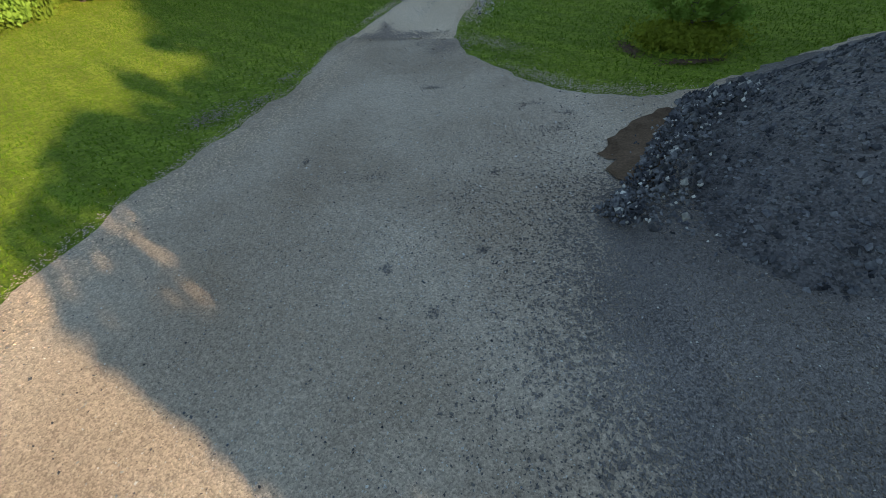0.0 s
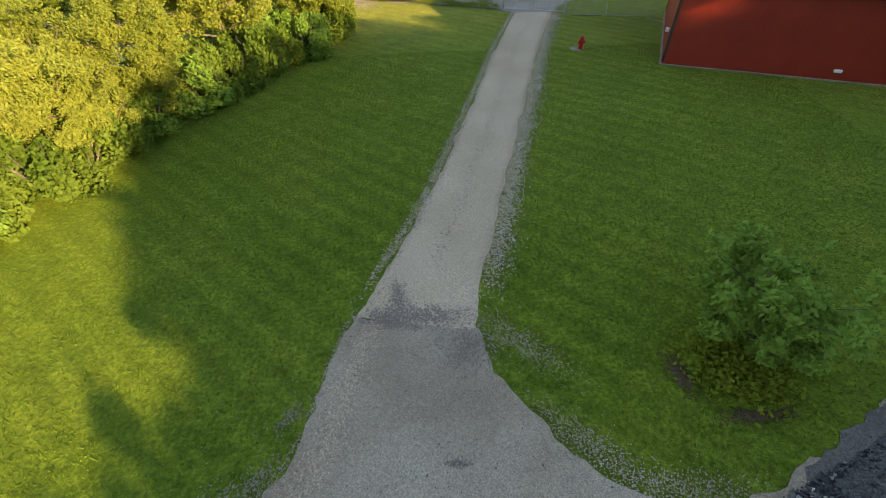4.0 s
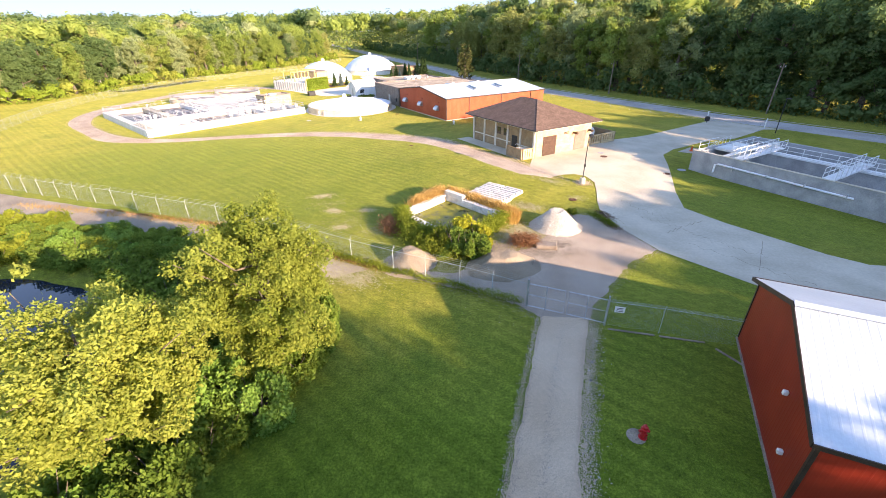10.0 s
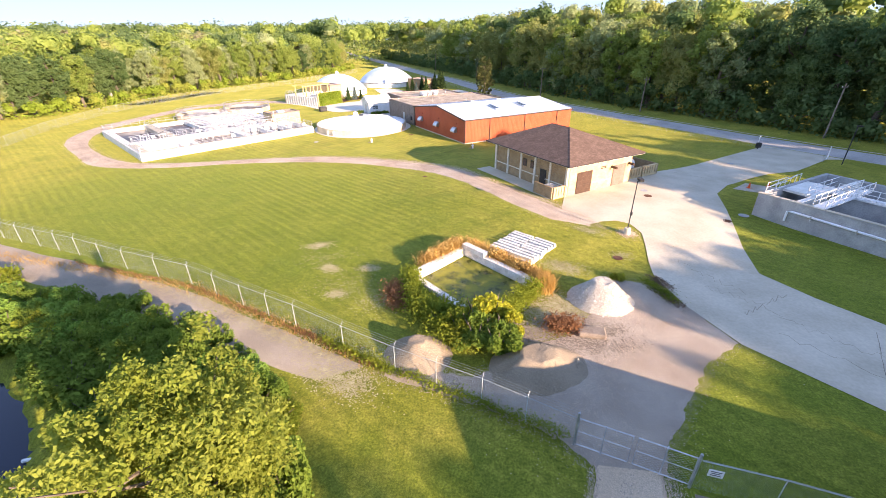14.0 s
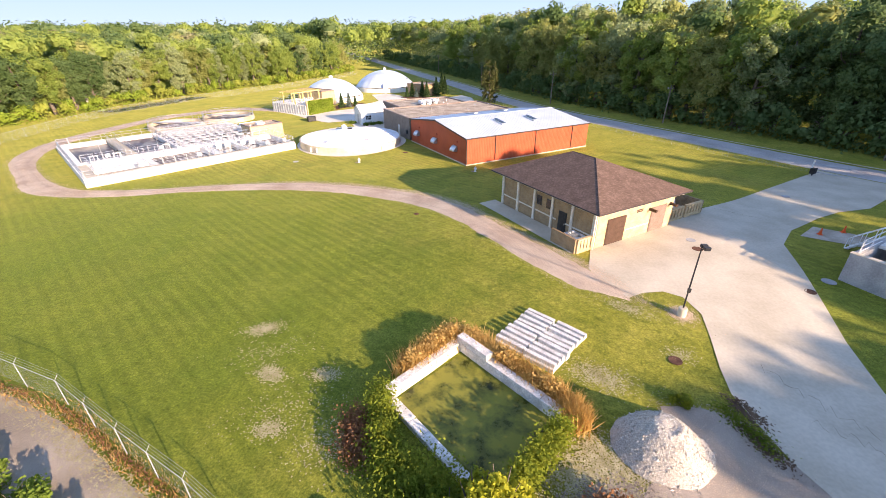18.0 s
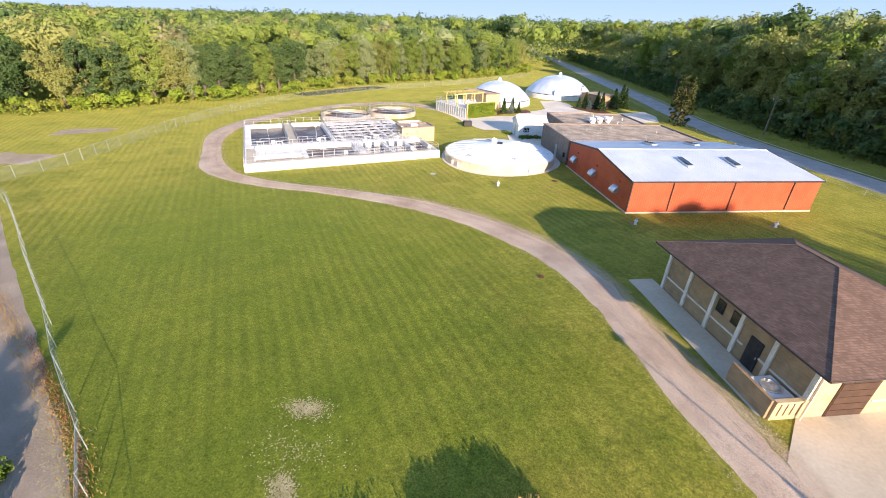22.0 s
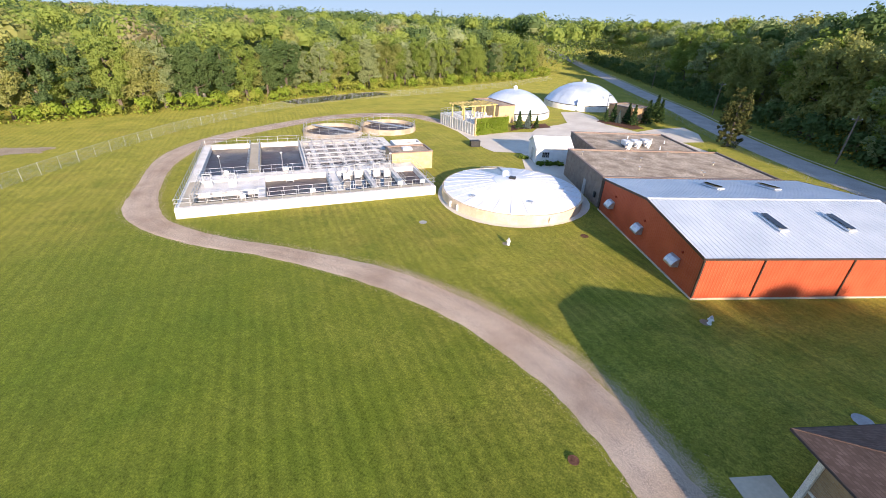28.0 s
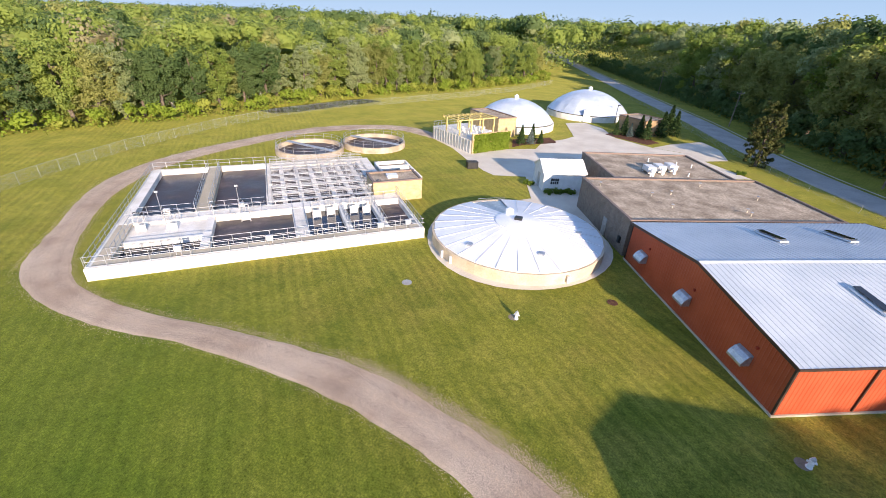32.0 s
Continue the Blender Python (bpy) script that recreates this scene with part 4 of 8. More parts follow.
speckle("worn_turf", [(-3.9, -1.9, 0.45, 0.2, 55, 500), (-2.6, 0.2, 0.25, 0.1, 60, 160), (-3.0, -1.2, 0.3, 0.12, 60, 200)], 0.03, M["dirt"], "worn turf at the lot's edge", 0.03, 16)
speckle("fence_verge", [(-8.2, 39.0, 1.8, 0.35, -25, 900), (-13, 41.2, 2.2, 0.4, -25, 900), (-18, 43.6, 2.2, 0.4, -24, 800), (-24, 45.8, 2.6, 0.4, -16, 800)], 0.07, M["straw"], "dry tan litter between track and fence", 0.034, 41)
speckle("dirt_apron", [(-6.4, 36.6, 1.3, 0.5, -25, 1300), (-5.0, 36.6, 0.6, 0.6, 0, 500)], 0.07, M["straw"], "pale dirt where the track meets the fence", 0.03, 17)
speckle("pale_grit", [(0.5, -4, 2.2, 3.0, 20, 9000), (2.5, -7, 2.5, 2.0, 0, 5000), (1.0, 1.0, 1.0, 1.6, 0, 2500)], 0.016, M["gravel_white"], "pale chips over the gravel lot", 0.03, 18)
speckle("dark_chips", [(1.0, -5, 2.2, 3.0, 20, 2500), (3.2, -7.5, 1.0, 2.2, 0, 3500), (4.35, -6.6, 0.22, 0.7, 0, 6000), (4.2, -8.2, 0.25, 0.8, 0, 7000), (4.1, -9.8, 0.28, 0.8, 0, 6000), (3.7, -8.2, 0.5, 1.6, 0, 4500)], 0.018, M["gravel_dark"], "dark chips over the gravel lot", 0.03, 19)
# cracks and joints of the drive
rc = random.Random(5)
for name, a, b in (("drive_crack", (22, 44), (26, 40)), ("drive_crack", (19, 48), (22.5, 44.5)), ("drive_crack", (21, 42.5), (29, 33)), ("drive_crack", (18.4, 51.5), (21.5, 47.0)), ("drive_crack", (24.5, 47.2), (20.0, 44.4)), ("drive_crack", (27.0, 42.5), (23.6, 37.5)), ("drive_joint", (34, 73.5), (27.5, 77.6)), ("drive_joint", (40, 77.6), (36.5, 84))):
    bm = bmesh.new()
    n, w = 22, 0.012 if name == "drive_joint" else 0.016
    prev = None
    for i in range(n + 1):
        f = i / n
        j = 0 if name == "drive_joint" else rc.uniform(-0.35, 0.35)
        x, y = a[0] + (b[0] - a[0]) * f + j * 0.6, a[1] + (b[1] - a[1]) * f + j
        dx, dy = (b[1] - a[1]) / math.dist(a, b) * w, -(b[0] - a[0]) / math.dist(a, b) * w
        cur = [bm.verts.new((x - dx, y - dy, gz(x, y) + 0.041)), bm.verts.new((x + dx, y + dy, gz(x, y) + 0.041))]
        if prev:
            bm.faces.new((prev[0], prev[1], cur[1], cur[0]))
        prev = cur
    bmesh.ops.recalc_face_normals(bm, faces=bm.faces)
    solo(name, bm, M["dirt"], "dark joint in the concrete drive" if name == "drive_joint" else "dark crack across the concrete drive", "", "", "structure")

# ---- buildings
def ribbed(p0, along, up, out, length, poly_top, pitch, depth, bm=None):
    """Ribbed steel cladding: from p0 along a wall; poly_top gives the height of its top edge at a distance."""
    bm = bm or bmesh.new()
    p0, along, up, out = Vector(p0), Vector(along), Vector(up), Vector(out)
    n = max(1, round(length / pitch))
    prof = []
    for i in range(n):
        s = i * length / n
        w = length / n
        prof += [(s, 0), (s + 0.62 * w, 0), (s + 0.72 * w, depth), (s + 0.9 * w, depth)]
    prof.append((length, 0))
    rows = [(bm.verts.new(p0 + along * s + out * d), bm.verts.new(p0 + along * s + out * d + up * poly_top(s))) for s, d in prof]
    for a, b in zip(rows, rows[1:]):
        bm.faces.new((a[0], b[0], b[1], a[1]))
    return bm


def gable_building(name, m, length, width, eave, ridge, wall_mat, label, over=0.25, pitch=0.9, seam=0.6, rib=1.0, foot=("concrete", 0.15)):
    """A steel building with its ridge along x, its gables at x = 0 and x = length."""
    b = thing(name, m, label, "building")
    t = 0.12
    gable = lambda s: eave + (ridge - eave) * (1 - abs(2 * s / width - 1))  # noqa: E731
    for nm, x, dx in (("gable_wall", 0, t), ("gable_wall", length, -t)):
        part(nm, prism([(x, 0, 0), (x, width, 0), (x, width, eave), (x, width / 2, ridge), (x, 0, eave)], (dx, 0, 0)), wall_mat, b)
    part("side_wall", box(t, length - t, 0, t, 0, eave), wall_mat, b)
    part("side_wall", box(t, length - t, width - t, width, 0, eave), wall_mat, b)
    part("cladding", ribbed((-0.004, width, 0.25), (0, -1, 0), (0, 0, 1), (-1, 0, 0), width, lambda s: gable(s) - 0.27, pitch / 3, 0.0035 * rib), wall_mat, b)
    part("cladding", ribbed((0, -0.004, 0.25), (1, 0, 0), (0, 0, 1), (0, -1, 0), length, lambda s: eave - 0.27, pitch / 3, 0.0035 * rib), wall_mat, b)
    part("foundation", box(-0.10, length + 0.10, -0.10, width + 0.10, -0.3, foot[1]), M[foot[0]], b, "low footing strip")
    slope = Vector((0, width / 2 + over, (ridge - eave) * (width / 2 + over) / (width / 2)))
    run = slope.length
    for side in (0, 1):
        y0 = -over if side == 0 else width + over
        z0 = ridge - slope.z + 0.06
        up = Vector((0, slope.y if side == 0 else -slope.y, slope.z)).normalized()
        out = Vector((0, -slope.z if side == 0 else slope.z, slope.y)).normalized()
        bm = ribbed((-over, y0, z0), (1, 0, 0), up, out, length + 2 * over, lambda s: run, seam, 0.006 * rib)
        lo = prism([(-over, y0, z0 - 0.08), (length + over, y0, z0 - 0.08), Vector((length + over, y0, z0 - 0.08)) + up * run, Vector((-over, y0, z0 - 0.08)) + up * run], (0, 0, 0.07), bm)
        part("roof_panel", lo, M["roof_white"], b, "white ribbed steel roof slope")
        part("eave_trim", box(-over, length + over, y0 - 0.05 if side == 0 else y0, y0 if side == 0 else y0 + 0.05, z0 - 0.16, z0 + 0.03), M["dark_trim"], b)
        for x in (-over - 0.04, length + over):
            part("rake_trim", prism([(x, y0, z0 - 0.18), (x + 0.04, y0, z0 - 0.18), (x + 0.04, y0, z0 + 0.05), (x, y0, z0 + 0.05)], up * run), M["dark_trim"], b)
    part("ridge_cap", prism([(-over, width / 2 - 0.28, ridge + 0.06), (-over, width / 2, ridge + 0.16), (-over, width / 2 + 0.28, ridge + 0.06), (-over, width / 2, ridge + 0.10)], (length + 2 * over, 0, 0)), M["roof_white"], b)
    for x, y in ((0, 0), (0, width)):
        part("corner_trim", box(x - 0.05, x + 0.09, y - 0.05 if y == 0 else y - 0.09, y + 0.09 if y == 0 else y + 0.05, 0.2, eave - 0.05), M["dark_trim"], b)
    return b


BARN = (13.75, 20.45, 0.0, 0, 0, -23.0)
barn = gable_building("barn", BARN, 21.0, 10.7, 3.95, 5.85, M["barn_red"], "bright red steel barn with a white ribbed roof", 0.3, 0.7, 0.3, foot=("dirt", 0.06))
for y, z in ((3.1, 2.9), (1.5, 1.3)):
    lamp_ = part("wall_lamp", box(-0.22, -0.02, y - 0.09, y + 0.09, z, z + 0.22, bevel=0.03), M["paint_white"], barn, "small white wall lamp")
part("downspout", tube([(15.5, -0.1, 3.9), (15.5, -0.1, 0.6), (15.4, -0.35, 0.15), (15.3, -0.7, 0.1)], 0.05), M["paint_white"], barn, "white downspout")
part("vent_hood", box(8.0, 8.35, -0.16, -0.03, 0.45, 0.6, bevel=0.02), M["paint_white"], barn)

RED = (-0.40, 94.10, 0.0, 0, 0, 33.8)
red = gable_building("workshop", RED, 25.0, 19.6, 4.05, 5.3, M["brick_red"], "long rust-red steel workshop with a white ribbed roof", 0.2, 0.9, 0.45, 5.5)
for x in (5.2, 13.2, 21.2):
    part("downspout", box(x, x + 0.1, -0.12, -0.03, 0.3, 4.0), M["dark_trim"], red, "dark downspout")
for y in (3.3, 9.9, 16.6):
    hood = part("exhaust_hood", prism([(-0.04, y - 0.65, 2.45), (-0.04, y - 0.65, 1.6), (-0.7, y - 0.65, 1.6), (-0.72, y - 0.65, 1.8), (-0.55, y - 0.65, 2.1), (-0.3, y - 0.65, 2.35)], (0, 1.3, 0)), M["steel"], red, "galvanised exhaust hood")
    part("louvre", box(-0.6, -0.1, y - 0.5, y + 0.5, 1.55, 1.595), M["black_metal"], hood)
    part("wall_lamp", box(-0.2, -0.02, y - 0.75, y - 0.55, 3.05, 3.25, bevel=0.03), M["barn_red"], red)
for x, y in ((9.6, 5.1), (16.3, 5.1), (10.6, 15.3), (17.4, 15.3)):
    z = 4.05 + 1.25 * (1 - abs(2 * y / 19.6 - 1))
    tilt = math.atan2(1.25, 9.8) * (1 if y < 9.8 else -1)
    curb = part("roof_vent", box(-0.42, 0.42, -1.5, 1.5, 0, 0.17, bevel=0.04), M["roof_white"], red, "raised roof skylight", Matrix.Translation((x, y, z + 0.12)) @ Matrix.Rotation(tilt, 4, "X"))
    part("glazing", box(-0.30, 0.30, -1.36, 1.36, 0.285, 0.30), M["glass_dark"], curb)
part("vestibule", box(25.05, 28.6, 3.5, 8.0, 0, 0.25), M["concrete"], red, "low concrete loading slab")

# brown-roofed brick building on its rise
TAN = (11.70, 65.3, 0.8, 0, 0, 34.0)
tan = thing("pump_house", TAN, "tan brick pump house with a brown hipped shingle roof", "building")
TW, TL, TE, OV = 10.5, 13.4, 3.6, 0.95
part("west_wall", box(0, 0.25, 0, TL, 0, TE), M["tan_brick"], tan, "tan brick wall between white piers")
part("south_wall", box(0.25, TW, 0, 0.25, 0, TE), M["cream_brick"], tan, "cream block wall")
part("east_wall", box(TW - 0.25, TW, 0.25, TL, 0, TE), M["cream_brick"], tan)
part("north_wall", box(0.25, TW - 0.25, TL - 0.25, TL, 0, TE), M["tan_brick"], tan)
part("soffit", box(-OV + 0.05, TW + OV - 0.05, -OV + 0.05, TL + OV - 0.05, TE, TE + 0.08), M["trim_cream"], tan)
for i in range(6):
    y = i * (TL - 0.35) / 5
    part("pier", box(-0.14, -0.003, y + 0.04, y + 0.31, 0, TE), M["trim_cream"], tan, "pale cream pier")
for i in range(5):
    y0, y1 = i * (TL - 0.35) / 5 + 0.35, (i + 1) * (TL - 0.35) / 5
    for a, b_ in ((y0, y1),) if i != 1 else ((y0, y0 + 0.5), (y1 - 0.45, y1)):
        part("band", box(-0.07, -0.003, a, b_, 1.1, 1.22), M["trim_cream"], tan)
part("frieze", box(-0.10, -0.003, 0.0, TL, TE - 0.2, TE), M["trim_cream"], tan)
part("frieze", box(0.0, TW, -0.10, -0.003, TE - 0.2, TE), M["trim_cream"], tan)
for y in (5.55, 6.95):
    wf = part("window_frame", box(-0.06, -0.004, y, y + 0.7, 1.85, 2.8), M["black_metal"], tan)
    part("pane", box(-0.08, -0.062, y + 0.05, y + 0.65, 1.90, 2.75), M["glass_dark"], wf)
wd = part("door", box(-0.07, -0.004, 3.45, 4.45, 0.05, 2.2), M["black_metal"], tan, "dark metal door")
part("handle", box(-0.12, -0.072, 3.55, 3.6, 1.0, 1.15), M["steel"], wd)
for x0, x1, mt, lb in ((1.4, 3.8, "door_brown", "brown overhead door"), (7.3, 9.5, "door_grey", "grey-brown overhead door")):
    dr = part("overhead_door", box(x0, x1, -0.05, -0.004, 0, 2.55), M[mt], tan, lb)
    for k in range(5):
        part("panel", box(x0 + 0.08, x1 - 0.08, -0.075, -0.052, 0.06 + k * 0.5, 0.50 + k * 0.5), M[mt], dr)
for z in (2.45, 2.62):
    part("louvre", box(5.2, 6.0, -0.05, -0.004, z, z + 0.1), M["door_brown"], tan)
part("sill_band", box(4.0, 7.1, -0.05, -0.004, 0.95, 1.07), M["trim_cream"], tan)
for x in (7.0, 10.0):
    part("exhaust_pipe", tube([(x, -0.01, 2.45), (x, -0.75, 2.43)], 0.15, 10), M["door_brown"], tan, "brown exhaust pipe")
part("downspout", tube([(-0.22, -0.22, TE), (-0.22, -0.22, 0.1)], 0.05), M["trim_cream"], tan)
rid = [(TW / 2 - 0.2, 5.5, TE + 2.6), (TW / 2 - 0.2, 8.6, TE + 2.6)]
cn = [(-OV, -OV, TE + 0.1), (TW + OV, -OV, TE + 0.1), (TW + OV, TL + OV, TE + 0.1), (-OV, TL + OV, TE + 0.1)]
for poly in ((cn[0], cn[1], rid[0]), (cn[1], cn[2], rid[1], rid[0]), (cn[2], cn[3], rid[1]), (cn[3], cn[0], rid[0], rid[1])):
    part("roof_slope", prism(list(poly), (0, 0, 0.08)), M["shingle"], tan, "brown shingle roof slope")
for a, b_ in ((cn[0], rid[0]), (cn[1], rid[0]), (cn[2], rid[1]), (cn[3], rid[1]), (rid[0], rid[1])):
    part("hip_cap", tube([Vector(a) + Vector((0, 0, 0.09)), Vector(b_) + Vector((0, 0, 0.08))], 0.03, 6), M["shingle"], tan)
for a, b_ in zip(cn, cn[1:] + cn[:1]):
    part("gutter", tube([Vector(a) + Vector((0, 0, 0.02)), Vector(b_) + Vector((0, 0, 0.02))], 0.07, 6), M["dark_trim"], tan)


def screen_wall(name, m, spans, label):
    """A slotted brick screen of short walls. spans: (x0, y0, x1, y1, slots)."""
    s = thing(name, m, label, "wall")
    for x0, y0, x1, y1, slots in spans:
        if not slots:
            part("wall", box(min(x0, x1) - 0.1, max(x0, x1) + 0.1, min(y0, y1) - 0.1, max(y0, y1) + 0.1, 0, 1.35), M["tan_brick"], s)
        else:
            part("base", box(x0, x1, y0 - 0.12, y0 + 0.12, 0, 0.3), M["cream_brick"], s)
            part("cap", box(x0, x1, y0 - 0.14, y0 + 0.14, 1.2, 1.35), M["cream_brick"], s)
            n = slots
            for i in range(n + 1):
                x = x0 + (x1 - x0 - 0.3) * i / n
                part("pier", box(x, x + 0.3, y0 - 0.12, y0 + 0.12, 0.3, 1.2), M["cream_brick"], s)
    return s


screen_wall("screen_wall", TAN, ((-1.9, 0.12, -0.02, 0.12, 4), (-2.0, 0.25, -2.0, 3.0, 0)), "cream brick screen wall round the cooling unit")
screen_wall("screen_wall", TAN, ((10.6, 0.55, 13.4, 0.55, 5), (13.7, 0.55, 16.5, 0.55, 5), (16.6, 0.55, 16.6, 4.4, 0), (10.7, 4.5, 16.6, 4.5, 0)), "cream brick screen wall beside the white tank")
ac = thing("cooling_unit", Matrix(pose(*TAN)) @ pose(-1.0, 1.35, 0.06), "white rooftop-style cooling unit on a slab", "air conditioner")
part("cabinet", box(-0.75, 0.75, -0.85, 0.85, 0, 1.05, bevel=0.05), M["paint_white"], ac)
part("fan_ring", lathe([(0.6, 1.05), (0.6, 1.13), (0.52, 1.13), (0.52, 1.06)], 20), M["steel"], ac)
part("fan_grille", lathe([(0.50, 1.065), (0.0, 1.085)], 20), M["steel"], ac)
tk = thing("storage_tank", Matrix(pose(*TAN)) @ pose(12.1, 1.15, 0.0), "white horizontal storage tank behind a screen wall", "tank")
part("shell", lathe([(0.0, -0.2), (0.55, -0.1), (0.85, 0.12), (0.95, 0.4), (0.95, 2.5), (0.85, 2.78), (0.55, 2.95), (0.0, 3.05)], 24), M["paint_white"], tk, "", Matrix.Translation((0, 0, 1.5)) @ Matrix.Rotation(-math.pi / 2, 4, "X"))
for y in (0.5, 2.3):
    part("saddle", box(-0.7, 0.7, y - 0.12, y + 0.12, 0, 0.85), M["concrete_wall"], tk)
solo("tank_slab", box(10.75, 16.5, 0.7, 4.4, 0.0, 0.06), M["concrete_tan"], "grey concrete slab inside the screen wall", "", "", "structure", Matrix(pose(*TAN)))
wk = sheet("footpath", [(11.7 + .829 * a - .559 * c, 65.3 + .559 * a + .829 * c) for a, c in ((-2.3, 0.3), (-0.1, 0.3), (-0.1, 14.6), (-2.3, 14.6))], M["concrete"], "concrete footpath along the pump house", 0.06, 1.0)

# flat-roofed brick buildings behind the workshop
def flat_building(name, m, w, d, h, mat, label, parapet=0.18, lip=0.25):
    b = thing(name, m, label, "building")
    part("wall", box(0, w, 0, 0.25, 0, h), mat, b)
    part("wall", box(0, w, d - 0.25, d, 0, h), mat, b)
    part("wall", box(0, 0.25, 0.25, d - 0.25, 0, h), mat, b)
    part("wall", box(w - 0.25, w, 0.25, d - 0.25, 0, h), mat, b)
    part("roof", box(0.25, w - 0.25, 0.25, d - 0.25, h - 0.25, h - 0.02), M["roof_gravel"], b, "tan gravel ballast roof")
    for x0, x1, y0, y1 in ((-0.05, w + 0.05, -0.05, lip), (-0.05, w + 0.05, d - lip, d + 0.05), (-0.05, lip, lip, d - lip), (w - lip, w + 0.05, lip, d - lip)):
        part("coping", box(x0, x1, y0, y1, h, h + parapet), M["door_grey"], b)
    return b


GREY = (-11.7, 111.1, 0.0, 0, 0, 33.0)
grey = flat_building("office", GREY, 23.6, 13.4, 3.9, M["grey_brick"], "grey-brown brick plant office with a gravel roof")
part("door", box(-0.06, -0.004, 4.6, 5.5, 0.05, 2.1), M["steel"], grey, "grey steel door")
part("meter_box", box(-0.22, -0.004, 0.9, 1.3, 1.0, 1.7), M["black_metal"], grey)
rr = random.Random(3)
for _ in range(9):
    x, y = rr.uniform(1, 22), rr.uniform(1, 12.6)
    vp = part("vent_pipe", tube([(x, y, 3.85), (x, y, 4.1)], 0.06, 8), M["concrete"], grey, "short roof vent pipe")
    part("cap", lathe([(0.0, 4.42), (0.16, 4.36), (0.16, 4.30), (0.0, 4.30)], 8, at=(x, y, 0)), M["steel"], vp)
grey2 = flat_building("annex", (-15.6, 126.2, 0.0, 0, 0, 31.5), 17.0, 12.6, 3.5, M["grey_brick"], "lower brick annex with a gravel roof and ducts")
for i, (x, y) in enumerate(((6.2, 3.2), (8.0, 3.9), (9.9, 4.4))):
    unit = thing("roof_unit", Matrix(pose(-15.6, 126.2, 3.48, 0, 0, 31.5)) @ pose(x, y, 0), "white rooftop air handler with bent ducts", "air handler", "roof air handlers")
    part("casing", box(-0.6, 0.6, -0.9, 0.9, 0.25, 0.95, bevel=0.06), M["paint_white"], unit)
    part("duct", tube([(-0.2, -0.9, 0.6), (-0.25, -1.5, 0.6), (-0.3, -1.7, 0.4), (-0.3, -1.7, 0.0)], 0.22, 8), M["alum"], unit)
    for q in (-0.7, 0.7):
        part("skid", box(-0.55, 0.55, q - 0.06, q + 0.06, 0, 0.25), M["steel"], unit)
for _ in range(5):
    x, y = rr.uniform(1, 16), rr.uniform(1, 11.5)
    part("vent_pipe", tube([(x, y, 3.45), (x, y, 4.0)], 0.1, 8), M["paint_white"], grey2, "short roof vent pipe")
shed = thing("shed", (-24.7, 125.4, 0, 0, 0, 33), "small white gabled shed with a metal roof", "shed")
SW_, SD_, SH_, SR_ = 6.0, 5.0, 2.75, 4.0
part("side_wall", box(0, SW_, 0, 0.15, 0, SH_), M["paint_white"], shed)
part("side_wall", box(0, SW_, SD_ - 0.15, SD_, 0, SH_), M["paint_white"], shed)
for x in (0, SW_ - 0.15):
    part("gable_wall", prism([(x, 0.15, 0), (x, SD_ - 0.15, 0), (x, SD_ - 0.15, SH_), (x, SD_ / 2, SR_), (x, 0.15, SH_)], (0.15, 0, 0)), M["paint_white"], shed)
for y0, y1 in ((-0.25, SD_ / 2), (SD_ + 0.25, SD_ / 2)):
    up = Vector((0, y1 - y0, SR_ - SH_ + 0.15))
    bm = ribbed((-0.2, y0, SH_ - 0.1), (1, 0, 0), up.normalized(), Vector((0, -up.z if y0 < 0 else up.z, abs(up.y))).normalized(), SW_ + 0.4, lambda s: up.length, 0.4, 0.04)
    part("roof_slope", prism([(-0.2, y0, SH_ - 0.18), (SW_ + 0.2, y0, SH_ - 0.18), Vector((SW_ + 0.2, y0, SH_ - 0.18)) + up, Vector((-0.2, y0, SH_ - 0.18)) + up], (0, 0, 0.07), bm), M["alum"], shed, "pale ribbed metal roof")
wf = part("window_frame", box(1.0, 2.3, -0.05, -0.004, 1.0, 2.0), M["paint_white"], shed)
for i in range(4):
    for j in range(2):
        part("pane", box(1.06 + i * 0.3, 1.30 + i * 0.3, -0.07, -0.052, 1.06 + j * 0.45, 1.45 + j * 0.45), M["glass_dark"], wf)
part("door", box(-0.06, -0.004, 1.8, 2.8, 0.05, 2.1), M["steel"], shed)

